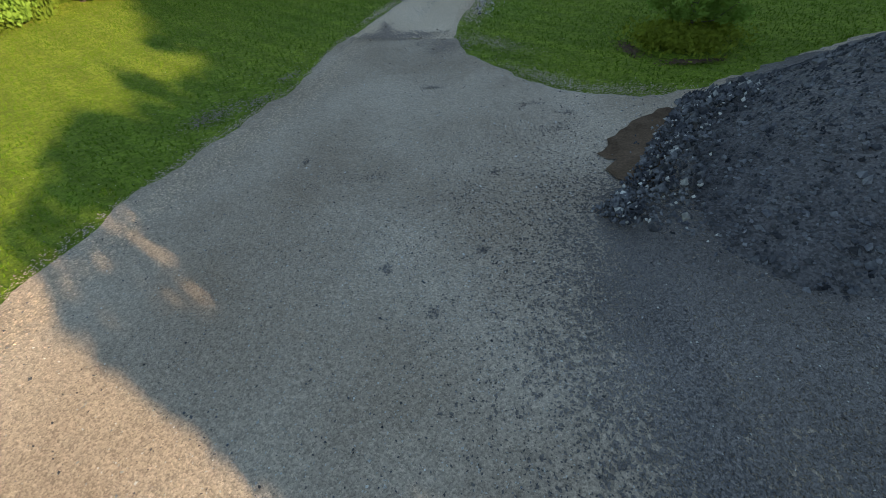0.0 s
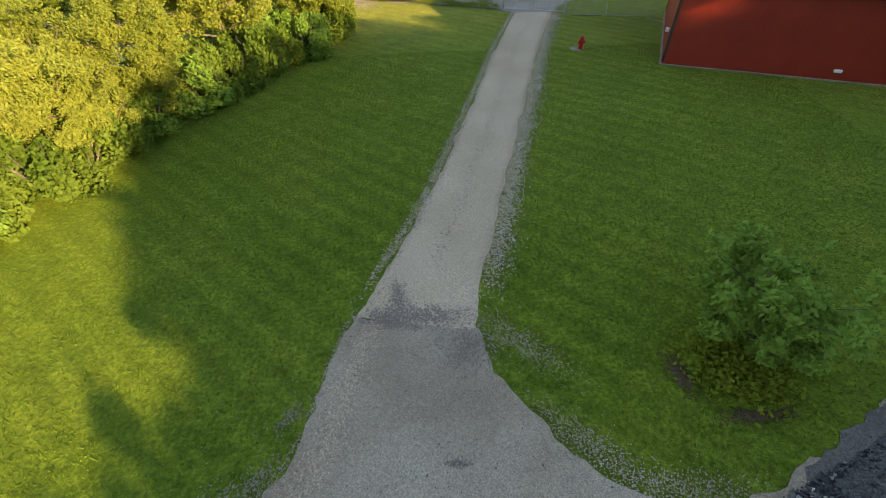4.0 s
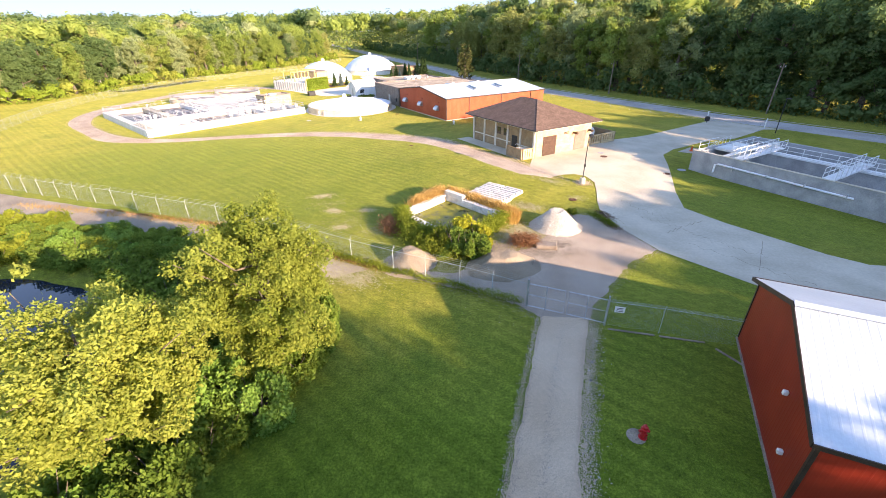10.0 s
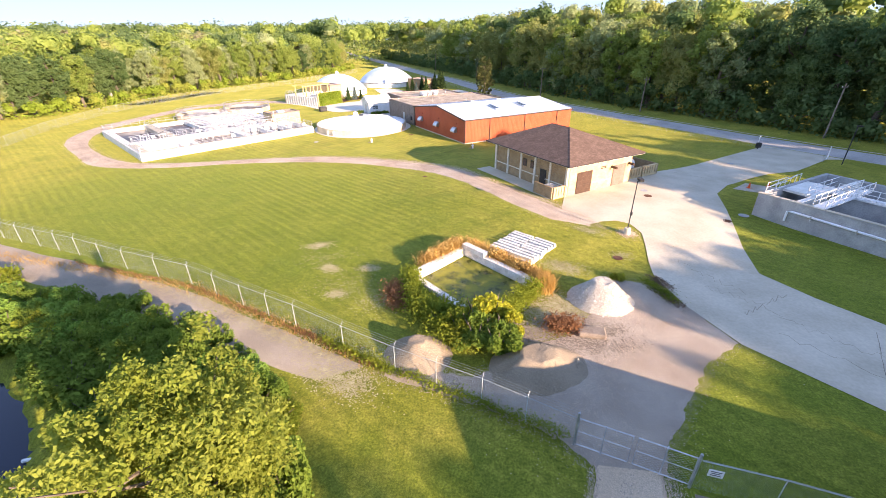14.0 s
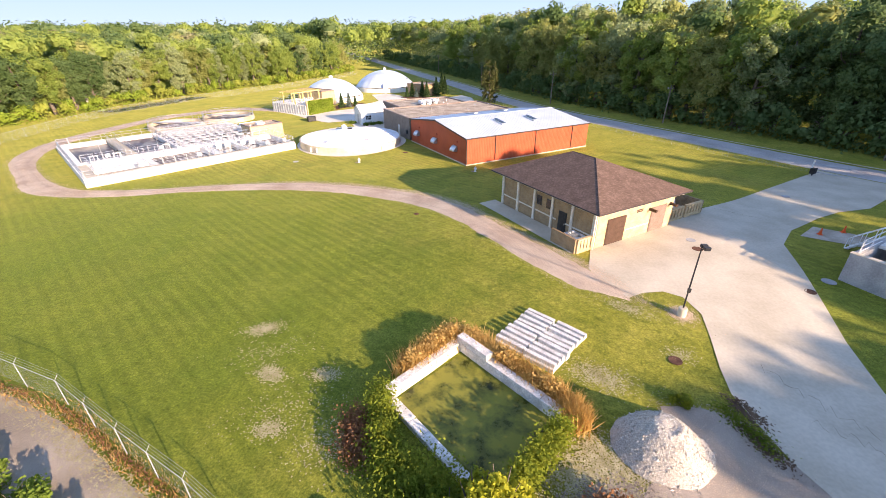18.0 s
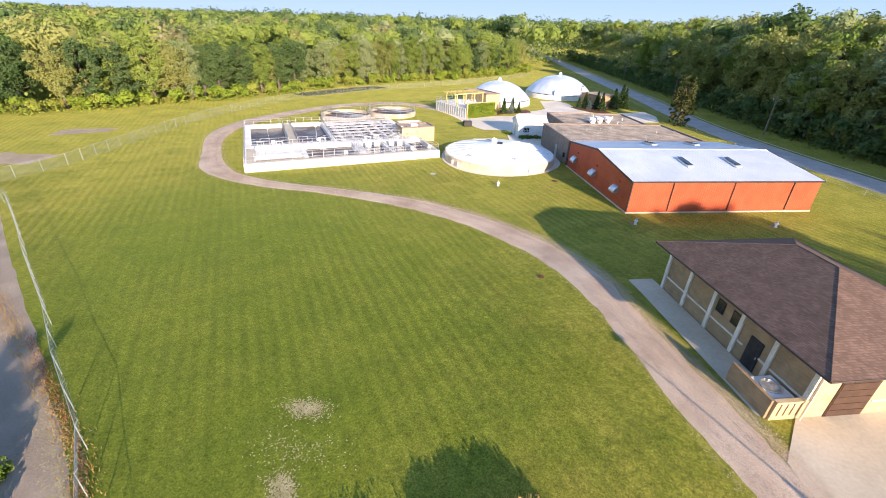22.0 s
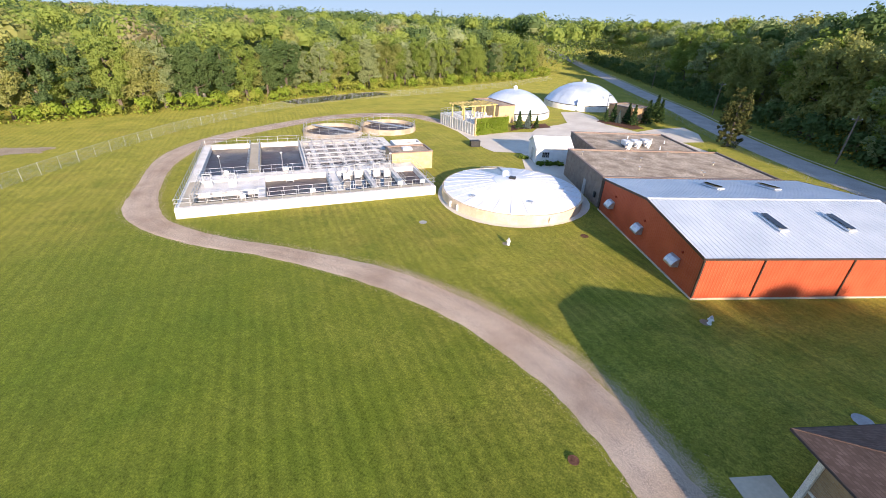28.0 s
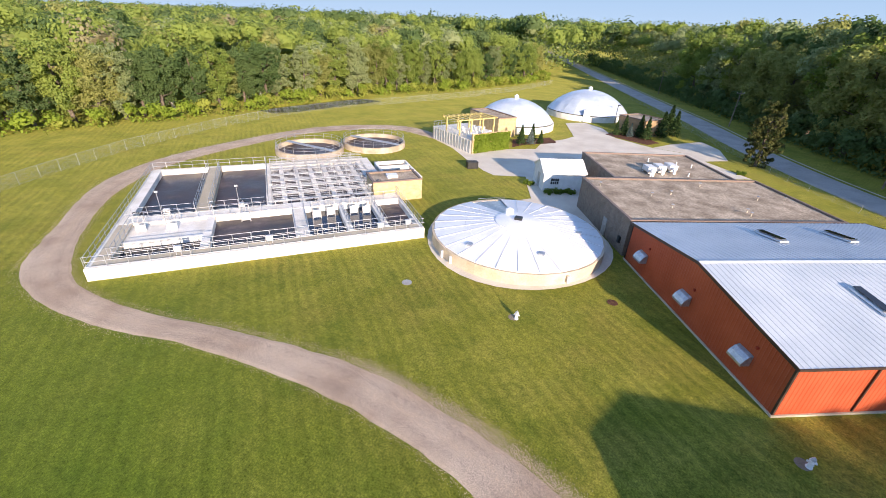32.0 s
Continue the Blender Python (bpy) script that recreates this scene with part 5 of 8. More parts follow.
# two domed digesters
def dome_tank(x, y, r, h, wall, label):
    d = thing("domed_tank", (x, y, 0, 0, 0, 12), label, "tank", "domed tanks")
    part("wall", lathe([(r, 0), (r, wall), (r - 0.3, wall), (r - 0.3, 0.02)], 40), M["concrete_pale"], d)
    rings, seg = 5, 20
    rad = (r * r + (h - wall) ** 2) / (2 * (h - wall))
    amax = math.asin((r - 0.15) / rad)
    pts = [[(rad * math.sin(amax * (1 - i / rings)), wall + (h - wall) - rad + rad * math.cos(amax * (1 - i / rings))) for i in range(rings + 1)]][0]
    for i in range(rings):
        for k in range(seg):
            a0, a1 = 2 * math.pi * k / seg, 2 * math.pi * (k + 1) / seg
            (r0, z0), (r1, z1) = pts[i], pts[i + 1]
            bm = bmesh.new()
            q = [Vector((r0 * math.cos(a0), r0 * math.sin(a0), z0)), Vector((r0 * math.cos(a1), r0 * math.sin(a1), z0)), Vector((r1 * math.cos(a1), r1 * math.sin(a1), z1)), Vector((r1 * math.cos(a0), r1 * math.sin(a0), z1))]
            c = sum(q, Vector()) / 4
            nrm = Vector((c.x, c.y, rad * 0.75)).normalized()
            q = [c + (p - c) * 0.985 for p in q]
            c += nrm * 0.05
            if r1 < 0.01:
                q = q[:3]
            vs = [bm.verts.new(p) for p in q]
            cv = bm.verts.new(c)
            for i2 in range(len(vs)):
                bm.faces.new((vs[i2], vs[(i2 + 1) % len(vs)], cv))
            part("panel", bm, M["dome_panel"], d)
    part("shell", lathe([(p[0] * 0.992, p[1] - 0.05) for p in pts], 40), M["steel"], d)
    part("finial", lathe([(0.5, h - 0.1), (0.5, h + 0.5), (0.65, h + 0.5), (0.0, h + 0.95)], 12), M["alum"], d, "small white roof vent")
    dm = part("dormer", box(-0.8, 0.8, -r - 0.3, -r + 2.6, wall - 0.1, wall + 1.5, bevel=0.05), M["alum"], d, "white entry hatch")
    return d


dome_tank(-44.4, 166.0, 9.3, 6.2, 1.4, "low silver-domed digester tank")
dome_tank(-33.4, 193.5, 10.8, 6.7, 1.4, "low silver-domed digester tank behind the first")

# ---- tanks and guard rails
post_me = mesh_of("post", tube([(0, 0, 0), (0, 0, 1.05)], 0.03, 5), M["steel"])

post_white = mesh_of("post", tube([(0, 0, 0), (0, 0, 1.05)], 0.04, 5), M["paint_white"])


def rail_line(thing_, pts, step=1.6, h=1.05, mat="steel", base=0.0):
    """Posts and three rails along points, as parts of a thing."""
    for a, b in zip(pts, pts[1:]):
        a, b = Vector(a), Vector(b)
        n = max(1, round((b - a).length / step))
        for i in range(n + (b is pts[-1])):
            part("post", post_me if mat == "steel" else post_white, None, thing_, "", Matrix.Translation(a + (b - a) * i / n))
        for z in (h, h * 0.55, 0.1):
            up = Vector((0, 0, z))
            part("rail", tube([a + up, b + up], 0.026 if mat == "steel" else 0.04, 5), M[mat], thing_)


def guard_rail(m, lines, label, group="tank guard rails", mat="steel"):
    g = thing("guard_rail", m, label, "railing", group)
    for pts in lines:
        rail_line(g, pts, mat=mat)
    return g


CL = pose(-50.1, 80.1, 0, 0, 0, 50.2) @ Matrix.Diagonal((1.0, 0.89, 1.0, 1.0))
H1 = 1.15
clar = thing("aeration_basin", CL, "long pale concrete aeration basin with dark water cells", "basin")


def wall_of(x0, x1, y0, y1, z1=H1, name="wall", mat="concrete_pale"):
    return part(name, box(x0, x1, y0, y1, -0.2, z1, bevel=0.02), M[mat], clar)


wall_of(0, 30, 0, 0.4)
wall_of(0, 0.4, 0.4, 31)
wall_of(0.4, 15, 30.6, 31)
wall_of(29.6, 30, 0.4, 17)
wall_of(0.4, 29.6, 10.2, 12.2, H1, "channel_wall")
wall_of(14.4, 15.0, 12.2, 30.6)
wall_of(0.4, 1.2, 12.2, 30.6, H1)
wall_of(7.0, 8.6, 12.2, 30.6, H1, "walkway", "concrete")
wall_of(28.4, 29.6, 12.2, 31)
wall_of(15, 28.4, 30.4, 31)
wall_of(0.4, 29.6, 0.4, 1.6, H1 - 0.02, "walkway", "concrete")
wall_of(0.4, 1.6, 1.6, 10.2, H1 - 0.02, "walkway", "concrete")
for x0, x1 in ((8.4, 9.2), (17.0, 18.4), (22.2, 22.8), (26.0, 26.6)):
    wall_of(x0, x1, 1.6, 10.2, H1 - 0.04, "cross_wall")
wall_of(1.6, 8.4, 5.2, 5.6, H1 - 0.1, "cross_wall")
for x0, x1, y0, y1, mt in ((1.2, 7.0, 12.2, 30.6, "tank_water"), (8.6, 14.4, 12.2, 30.6, "tank_water"), (15, 28.4, 12.2, 30.4, "tank_water"), (1.6, 8.4, 1.6, 5.2, "pond"), (1.6, 8.4, 5.6, 10.2, "concrete_pale"), (9.2, 17.0, 1.6, 10.2, "tank_water"), (18.4, 22.2, 1.6, 10.2, "pond"), (22.8, 26.0, 1.6, 10.2, "pond"), (26.6, 29.6, 1.6, 10.2, "tank_water")):
    part("water_cell", box(x0, x1, y0, y1, -0.1, 0.45 if mt != "concrete_pale" else 0.9), M[mt], clar, "dark water cell" if mt != "concrete_pale" else "covered cell")
for i, x in enumerate((16.2, 18.2, 20.2, 22.2, 24.2, 26.2, 27.6)):
    part("launder", box(x, x + 0.55, 12.3, 30.3, 0.5, 0.98), M["concrete_pale"], clar, "pale effluent trough")
for y in (13.4, 16.2, 19.0, 21.8, 24.6, 27.4, 29.6):
    part("catwalk", box(15.0, 28.4, y, y + 0.6, 0.98, 1.08), M["steel"], clar, "steel grating catwalk")
rails = [[(0.1, 0.2, H1), (30, 0.2, H1)], [(0.2, 0.3, H1), (0.2, 30.8, H1)], [(0.3, 30.8, H1), (28.6, 30.8, H1)], [(1.5, 1.7, H1), (29.4, 1.7, H1)], [(1.3, 12.1, H1), (6.9, 12.1, H1)], [(8.7, 12.1, H1), (14.3, 12.1, H1)],
         [(7.1, 12.3, H1), (7.1, 30.4, H1)], [(8.5, 12.3, H1), (8.5, 30.4, H1)], [(14.6, 12.3, H1), (14.6, 30.4, H1)], [(29.8, 0.3, H1), (29.8, 16.8, H1)], [(1.2, 10.3, H1), (17, 10.3, H1)], [(18.4, 10.3, H1), (29.4, 10.3, H1)], [(17.1, 1.8, H1), (17.1, 10.1, H1)], [(18.3, 1.8, H1), (18.3, 10.1, H1)], [(22.5, 1.8, H1), (22.5, 10.1, H1)], [(26.3, 1.8, H1), (26.3, 10.1, H1)], [(1.7, 2.0, H1), (1.7, 10.0, H1)]]
for y in (13.4, 16.2, 19.0, 21.8, 24.6, 27.4, 29.6):
    rails += [[(15.1, y, 1.08), (28.3, y, 1.08)], [(15.1, y + 0.58, 1.08), (28.3, y + 0.58, 1.08)]]
for pts in rails:
    guard_rail(CL, [pts], "galvanised steel guard rail on the basin walls")
for x, y in ((4.6, 11.6), (11.9, 11.6), (6.9, 0.9), (14.6, 0.9), (25.4, 0.9), (28.4, 0.9)):
    bx = thing("control_box", CL @ pose(x, y, H1 - 0.02), "white control box on the basin walk", "control box", "control boxes")
    part("cabinet", box(-0.3, 0.3, -0.2, 0.2, 0.35, 0.85, bevel=0.03), M["paint_white"], bx)
    for q in (-0.2, 0.2):
        part("leg", box(q - 0.03, q + 0.03, -0.03, 0.03, 0, 0.35), M["steel"], bx)
for x, y, h in ((4.0, 12.0, 2.6), (11.6, 12.0, 2.6), (15.2, 12.0, 2.4), (26.0, 9.0, 2.4)):
    fl = thing("pole_lamp", CL @ pose(x, y, H1 - 0.02), "slim steel pole lamp on the basin", "lamp", "basin pole lamps")
    part("pole", tube([(0, 0, 0), (0, 0, h)], 0.035, 6), M["steel"], fl)
    part("head", box(-0.16, 0.16, -0.1, 0.1, h, h + 0.14, bevel=0.03), M["paint_white"], fl)
# pipe and valve gear over the channel
for i, (x, y) in enumerate(((2.6, 8.6), (5.4, 8.2), (19.6, 8.0), (21.2, 8.4), (23.8, 8.2), (25.2, 7.8), (27.8, 13.0), (12.2, 9.4))):
    vg = thing("sluice_gate", CL @ pose(x, y, H1 - 0.75), "steel sluice gate frame with a wheel", "gate", "sluice gates")
    for q in (-0.45, 0.45):
        part("upright", box(q - 0.04, q + 0.04, -0.05, 0.05, 0, 2.0), M["steel"], vg)
    part("yoke", box(-0.5, 0.5, -0.06, 0.06, 2.0, 2.12), M["steel"], vg)
    part("stem", tube([(0, 0, 0.2), (0, 0, 2.5)], 0.03, 6), M["steel"], vg)
    part("wheel", lathe([(0.28, 2.38), (0.32, 2.41), (0.28, 2.44), (0.24, 2.41), (0.28, 2.38)], 14), M["black_metal"], vg)
    part("plate", box(-0.4, 0.4, -0.03, 0.03, 0.2, 1.1), M["alum"], vg)
# block house at the basin's corner, with troughs
ph = flat_building("valve_house", CL @ pose(27.0, 12.5, 0), 6.4, 4.6, 2.6, M["cream_brick"], "cream block valve house beside the basin")
part("hatch", box(2.2, 3.6, 1.6, 2.8, 2.60, 2.95), M["alum"], ph)
for y in (5.0, 8.4, 11.6):
    tr = thing("open_trough", CL @ pose(30.1, 13.0 + y, 0), "pale concrete open trough of dark water", "trough", "open troughs")
    for x0, x1, y0, y1 in ((0, 5, 0, 0.3), (0, 5, 2.7, 3.0), (0, 0.3, 0.3, 2.7), (4.7, 5, 0.3, 2.7)):
        part("wall", box(x0, x1, y0, y1, 0, 1.3), M["concrete_pale"], tr)
    part("water_cell", box(0.3, 4.7, 0.3, 2.7, 0, 0.8), M["tank_water"], tr)

# round settling tanks behind
for x, y in ((-64.6, 120.4), (-58.6, 130.6)):
    rt = thing("round_tank", (x, y, 0), "round concrete settling tank with guard rail", "tank", "round tanks")
    part("wall", lathe([(5.7, 0), (5.7, 1.0), (5.3, 1.0), (5.3, 0.1)], 40), M["concrete_tan"], rt)
    part("water_cell", lathe([(5.31, 0.3), (0.0, 0.3)], 40), M["tank_water"], rt)
    part("bridge", box(-5.5, 5.5, -0.4, 0.4, 1.0, 1.12), M["steel"], rt)
    for z in (1.55, 2.05):
        part("hoop_rail", tube([(5.5 * math.cos(a * math.pi / 16), 5.5 * math.sin(a * math.pi / 16), z) for a in range(33)], 0.025, 5), M["steel"], rt)
    for k in range(20):
        a = k * math.pi / 10
        part("post", post_me, None, rt, "", Matrix.Translation((5.5 * math.cos(a), 5.5 * math.sin(a), 1.0)))

# covered round tank: a low white cover of radial panels
wt = thing("covered_tank", (-22.3, 108.2, 0.25, 0, 0, 8), "large round tank with a low white aluminium cover", "tank")
RW, SEG = 8.9, 28
part("wall", lathe([(RW + 0.25, -0.3), (RW + 0.25, 0.95), (RW - 0.2, 0.95), (RW - 0.2, 0.3)], 56), M["concrete_cream"], wt, "tan concrete ring wall")
part("shell", lathe([(RW - 0.1, 0.90), (2.4, 1.86), (0.0, 1.9)], 56), M["steel"], wt)
for k in range(SEG):
    a0, a1 = 2 * math.pi * (k + 0.012) / SEG, 2 * math.pi * (k + 0.988) / SEG
    if k in (9, 10):
        continue
    for r0, r1 in ((2.4, 5.6), (5.63, RW + 0.05)):
        z = lambda r: 0.95 + (RW - r) * 0.15  # noqa: E731
        q = [(r * math.cos(a), r * math.sin(a), z(r)) for r, a in ((r0, a0), (r1, a0), (r1, a1), (r0, a1))]
        part("panel", prism(q, (0, 0, 0.06)), M["alum"], wt)
    part("rib", prism([(2.4 * math.cos(a1), 2.4 * math.sin(a1), 1.90), (RW * math.cos(a1), RW * math.sin(a1), 0.97), (RW * math.cos(a1 + 0.006), RW * math.sin(a1 + 0.006), 0.97), (2.4 * math.cos(a1 + 0.02), 2.4 * math.sin(a1 + 0.02), 1.90)], (0, 0, 0.10)), M["paint_white"], wt)
part("crown", lathe([(2.45, 1.88), (2.45, 2.05), (0.9, 2.25), (0.0, 2.3)], 28), M["alum"], wt)
part("hatch", box(-0.4, 0.4, -0.35, 0.35, 2.2, 2.5), M["black_metal"], wt)
part("turret", lathe([(0.45, 2.1), (0.45, 2.7), (0.0, 2.9)], 12, at=(-1.3, 1.3, 0)), M["alum"], wt)
for a, r in ((5.3, 6.2), (4.2, 7.0), (0.2, 6.4)):
    part("hatch", box(-0.3, 0.3, -0.3, 0.3, 0, 0.16), M["steel"], wt, "", Matrix.Translation((r * math.cos(a), r * math.sin(a), 0.98 + (RW - r) * 0.15)))
for a in (4.05, 4.2, 5.45):
    part("standpipe", tube([((RW + 0.5) * math.cos(a), (RW + 0.5) * math.sin(a), 0), ((RW + 0.5) * math.cos(a), (RW + 0.5) * math.sin(a), 0.7)], 0.14, 8), M["paint_white"], wt)
guard_rail((-22.3, 108.4, 0, 0, 0, 8), [[(-6.6, 7.2, 0.04), (-5.2, 8.2, 0.04), (-3.6, 9.0, 0.04)]], "galvanised guard rail beside the covered tank")

# long concrete tank by the drive, empty, with white bridges
LT = pose(30.5, 62.6, 0.1, 0, 0, -57.5)
HT = 2.45
lt = thing("settling_tank", LT, "long grey concrete settling tank with white bridges", "tank")
LL, LW = 40.0, 14.0
for nm, b_ in (("side_wall", (0, LL, 0, 0.4)), ("side_wall", (0, LL, LW - 0.4, LW)), ("end_wall", (0, 0.4, 0.4, LW - 0.4)), ("end_wall", (LL - 0.4, LL, 0.4, LW - 0.4))):
    part(nm, box(*b_, -0.4, HT, bevel=0.03), M["concrete_wall"], lt)
part("middle_wall", box(3.5, LL - 0.4, 6.6, 7.0, -0.4, HT - 0.1), M["concrete_wall"], lt)
part("middle_walk", box(3.5, LL - 0.4, 6.2, 7.4, HT - 0.1, HT + 0.06), M["paint_white"], lt, "white walkway on the middle wall")
part("cross_wall", box(3.0, 3.5, 0.4, LW - 0.4, -0.4, HT - 0.1), M["concrete_pale"], lt)
part("floor", box(0.4, LL - 0.4, 0.4, LW - 0.4, -0.5, 0.1), M["concrete_wall"], lt)
part("coping", box(-0.04, LL, -0.04, 0.44, HT, HT + 0.05), M["concrete"], lt)
guard_rail(LT, [[(4, 6.25, HT + 0.06), (LL - 1, 6.25, HT + 0.06)]], "white guard rail along the tank's middle walk", mat="paint_white")
for x in (5.2, 13.6, 22.5, 31.5):
    bd = thing("tank_bridge", LT @ pose(x, 0, HT + 0.05), "white steel bridge with pipe rails over the tank", "bridge", "tank bridges")
    part("deck", box(-0.5, 0.5, -0.1, 9.6, 0.0, 0.12), M["paint_white"], bd)
    for q in (-0.5, 0.5):
        part("truss_chord", tube([(q, -0.1, 1.1), (q, 9.6, 1.1)], 0.045, 6), M["paint_white"], bd)
        part("truss_chord", tube([(q, -0.1, 0.55), (q, 9.6, 0.55)], 0.035, 6), M["paint_white"], bd)
        for k in range(9):
            y = -0.1 + k * 9.7 / 8
            part("truss_post", tube([(q, y, 0.1), (q, y, 1.1)], 0.04, 5), M["paint_white"], bd)
guard_rail(LT, [[(0.3, 0.6, HT), (0.3, 4.5, HT)], [(2.9, 3.0, HT), (2.9, 9.0, HT)]], "white guard rail on the tank's end platform", mat="paint_white")
part("platform", box(0.4, 3.0, 4.0, 9.0, HT - 0.35, HT - 0.1), M["concrete_pale"], lt)
st = thing("steps", LT @ pose(-2.4, 7.0, -0.1), "white steel steps up to the tank platform", "stairs")
for k in range(8):
    part("tread", box(0.3 * k, 0.3 * k + 0.3, 0, 1.0, 0.28 * k + 0.2, 0.28 * k + 0.25), M["steel"], st)
for y in (0.0, 1.0):
    part("stringer", tube([(0, y, 0.2), (2.4, y, 2.4)], 0.06, 6), M["paint_white"], st)
    part("hand_bar", tube([(0, y, 1.2), (2.4, y, 3.4)], 0.035, 6), M["paint_white"], st)
    for k in range(4):
        part("upright", tube([(0.8 * k, y, 0.2 + 0.73 * k), (0.8 * k, y, 1.2 + 0.73 * k)], 0.03, 5), M["paint_white"], st)
pp_ = thing("wall_pipe", LT, "pale blue pipe running along the tank wall", "pipe")
part("pipe_run", tube([(3.0, -0.14, 0.5), (3.0, -0.14, 1.45), (3.3, -0.14, 1.55), (16.0, -0.14, 1.35)], 0.10, 10), M["alum"], pp_)
for x in (5, 8.5, 12, 15.5):
    part("bracket", box(x - 0.05, x + 0.05, -0.26, -0.005, 1.2, 1.62), M["steel"], pp_)

# ---- fences, gate, poles, loose things
def chain_fence(name, pts, label, h=1.75, step=3.0, barb=True):
    """Chain-link fence: posts, top rail, wire fabric, barbed-wire arms."""
    f = thing(name, (0, 0, 0), label, "fence", "perimeter fence")
    post = mesh_of("post", tube([(0, 0, 0), (0, 0, h + 0.05)], 0.022, 6), M["fence_steel"])
    arm = mesh_of("arm", tube([(0, 0, h), (0, -0.2, h + 0.25)], 0.015, 5), M["fence_steel"])
    wires, faces = [], []
    for a, b in zip(pts, pts[1:]):
        L = math.dist(a, b)
        n = max(1, round(L / step))
        head = math.degrees(math.atan2(b[1] - a[1], b[0] - a[0]))
        P = lambda s: (a[0] + (b[0] - a[0]) * s / L, a[1] + (b[1] - a[1]) * s / L)  # noqa: E731
        for i in range(n):
            x, y = P(L * i / n)
            part("post", post, None, f, "", pose(x, y, gz(x, y), 0, 0, head))
            if barb:
                part("arm", arm, None, f, "", pose(x, y, gz(x, y), 0, 0, head))
        tops = [(*P(L * i / n), gz(*P(L * i / n)) + h) for i in range(n + 1)]
        part("top_rail", tube(tops, 0.016, 5), M["fence_steel"], f)
        cell = 0.075 if barb else 0.12
        for i in range(int(L / cell) + int(h / cell)):
            for sgn in (1, -1):
                s0 = i * cell - h
                s1 = s0 + h
                z0, z1 = 0.05, h
                if s0 < 0:
                    z0, s0 = 0.05 - s0 * (h / h), 0.0
                if s1 > L:
                    z1, s1 = h - (s1 - L), L
                if s1 <= s0 or z1 <= z0:
                    continue
                if sgn < 0:
                    s0, s1 = L - s0, L - s1
                p, q = P(s0), P(s1)
                g0, g1 = gz(*p), gz(*q)
                k = len(wires)
                w = 0.0022 if barb else 0.003
                wires += [(*p, g0 + z0 - w), (*p, g0 + z0 + w), (*q, g1 + z1 + w), (*q, g1 + z1 - w)]
                faces.append((k, k + 1, k + 2, k + 3))
        if barb:
            nx, ny = (b[1] - a[1]) / L, -(b[0] - a[0]) / L
            for q in (0.1, 0.2, 0.3):
                part("barbed_wire", tube([(x + nx * q * 0.7, y + ny * q * 0.7, z + q) for x, y, z in tops], 0.006, 3), M["fence_steel"], f)
    part("chain_link", from_arrays("chain_link", wires, faces, [M["fence_steel"]]), None, f, "galvanised chain-link fabric")["kind"] = "stuff"
    return f


chain_fence("fence", [(6.2, 33.2), (1.9, 35.4), (-3.0, 37.5), (-6.5, 39.2), (-10.3, 41.2), (-15.0, 43.3), (-20.5, 45.9), (-27.4, 47.9), (-33.5, 50.0), (-44, 53.0), (-49, 54.6), (-60, 57.8), (-71.5, 59.6)], "galvanised chain-link fence with barbed wire")
chain_fence("fence", [(-71.5, 59.6), (-72.8, 69.0), (-77.5, 78.6), (-82.8, 89.6), (-88.0, 103.0), (-91.6, 121.5), (-92.4, 138), (-89.0, 155), (-81.5, 173), (-72.5, 198), (-66, 225), (-62, 260)], "galvanised chain-link fence along the woods", barb=False)
chain_fence("fence", [(10.6, 31.4), (13.6, 30.7), (17.3, 29.6)], "chain-link fence joining the barn")
chain_fence("fence", [(26, 126), (29.2, 120.4), (36.0, 110.1), (41.6, 102.0), (48.6, 93.6)], "low chain-link fence beside the road", 1.25, 4.5, False)
chain_fence("fence", [(26, 126), (17, 139), (8, 154), (-2, 176), (-13, 204), (-28, 240)], "low chain-link fence beside the road", 1.25, 4.5, False)

gate = thing("gate", (0, 0, 0), "double-leaf chain-link gate across the gravel lane", "gate")
for i, (p, q) in enumerate((((6.25, 33.15), (8.35, 32.35)), ((8.55, 32.28), (10.6, 31.45)))):
    leaf = part("gate_leaf", tube([(*p, 0.15), (*q, 0.15), (*q, 1.8), (*p, 1.8), (*p, 0.15)], 0.028, 6), M["steel"], gate)
    part("middle_bar", tube([(*p, 1.0), (*q, 1.0)], 0.02, 5), M["steel"], leaf)
    L = math.dist(p, q)
    wv, wf_ = [], []
    for k in range(int((L + 1.65) / 0.16)):
        for sgn in (1, -1):
            s0, z0 = k * 0.16 - 1.65, 0.15
            s1, z1 = s0 + 1.65, 1.8
            if s0 < 0:
                z0, s0 = 0.15 - s0, 0
            if s1 > L:
                z1, s1 = 1.8 - (s1 - L), L
            if s1 <= s0:
                continue
            if sgn < 0:
                s0, s1 = L - s0, L - s1
            pt = lambda s: (p[0] + (q[0] - p[0]) * s / L, p[1] + (q[1] - p[1]) * s / L)  # noqa: E731
            k0 = len(wv)
            wv += [(*pt(s0), z0 - 0.005), (*pt(s0), z0 + 0.005), (*pt(s1), z1 + 0.005), (*pt(s1), z1 - 0.005)]
            wf_.append((k0, k0 + 1, k0 + 2, k0 + 3))
    part("chain_link", from_arrays("chain_link", wv, wf_, [M["steel"]]), None, leaf)
for x, y in ((6.2, 33.2), (10.65, 31.4), (7.3, 32.75), (9.6, 31.9)):
    part("gate_post", tube([(x, y, 0), (x, y, 2.1 if x in (6.2, 10.65) else 1.85)], 0.06 if x in (6.2, 10.65) else 0.03, 8), M["steel"], gate)
sg = thing("sign", (11.25, 31.15, 1.35, 0, 0, -12), "small white notice on the fence", "sign")
part("plate", box(-0.28, 0.28, -0.04, -0.02, -0.2, 0.2), M["paint_white"], sg)
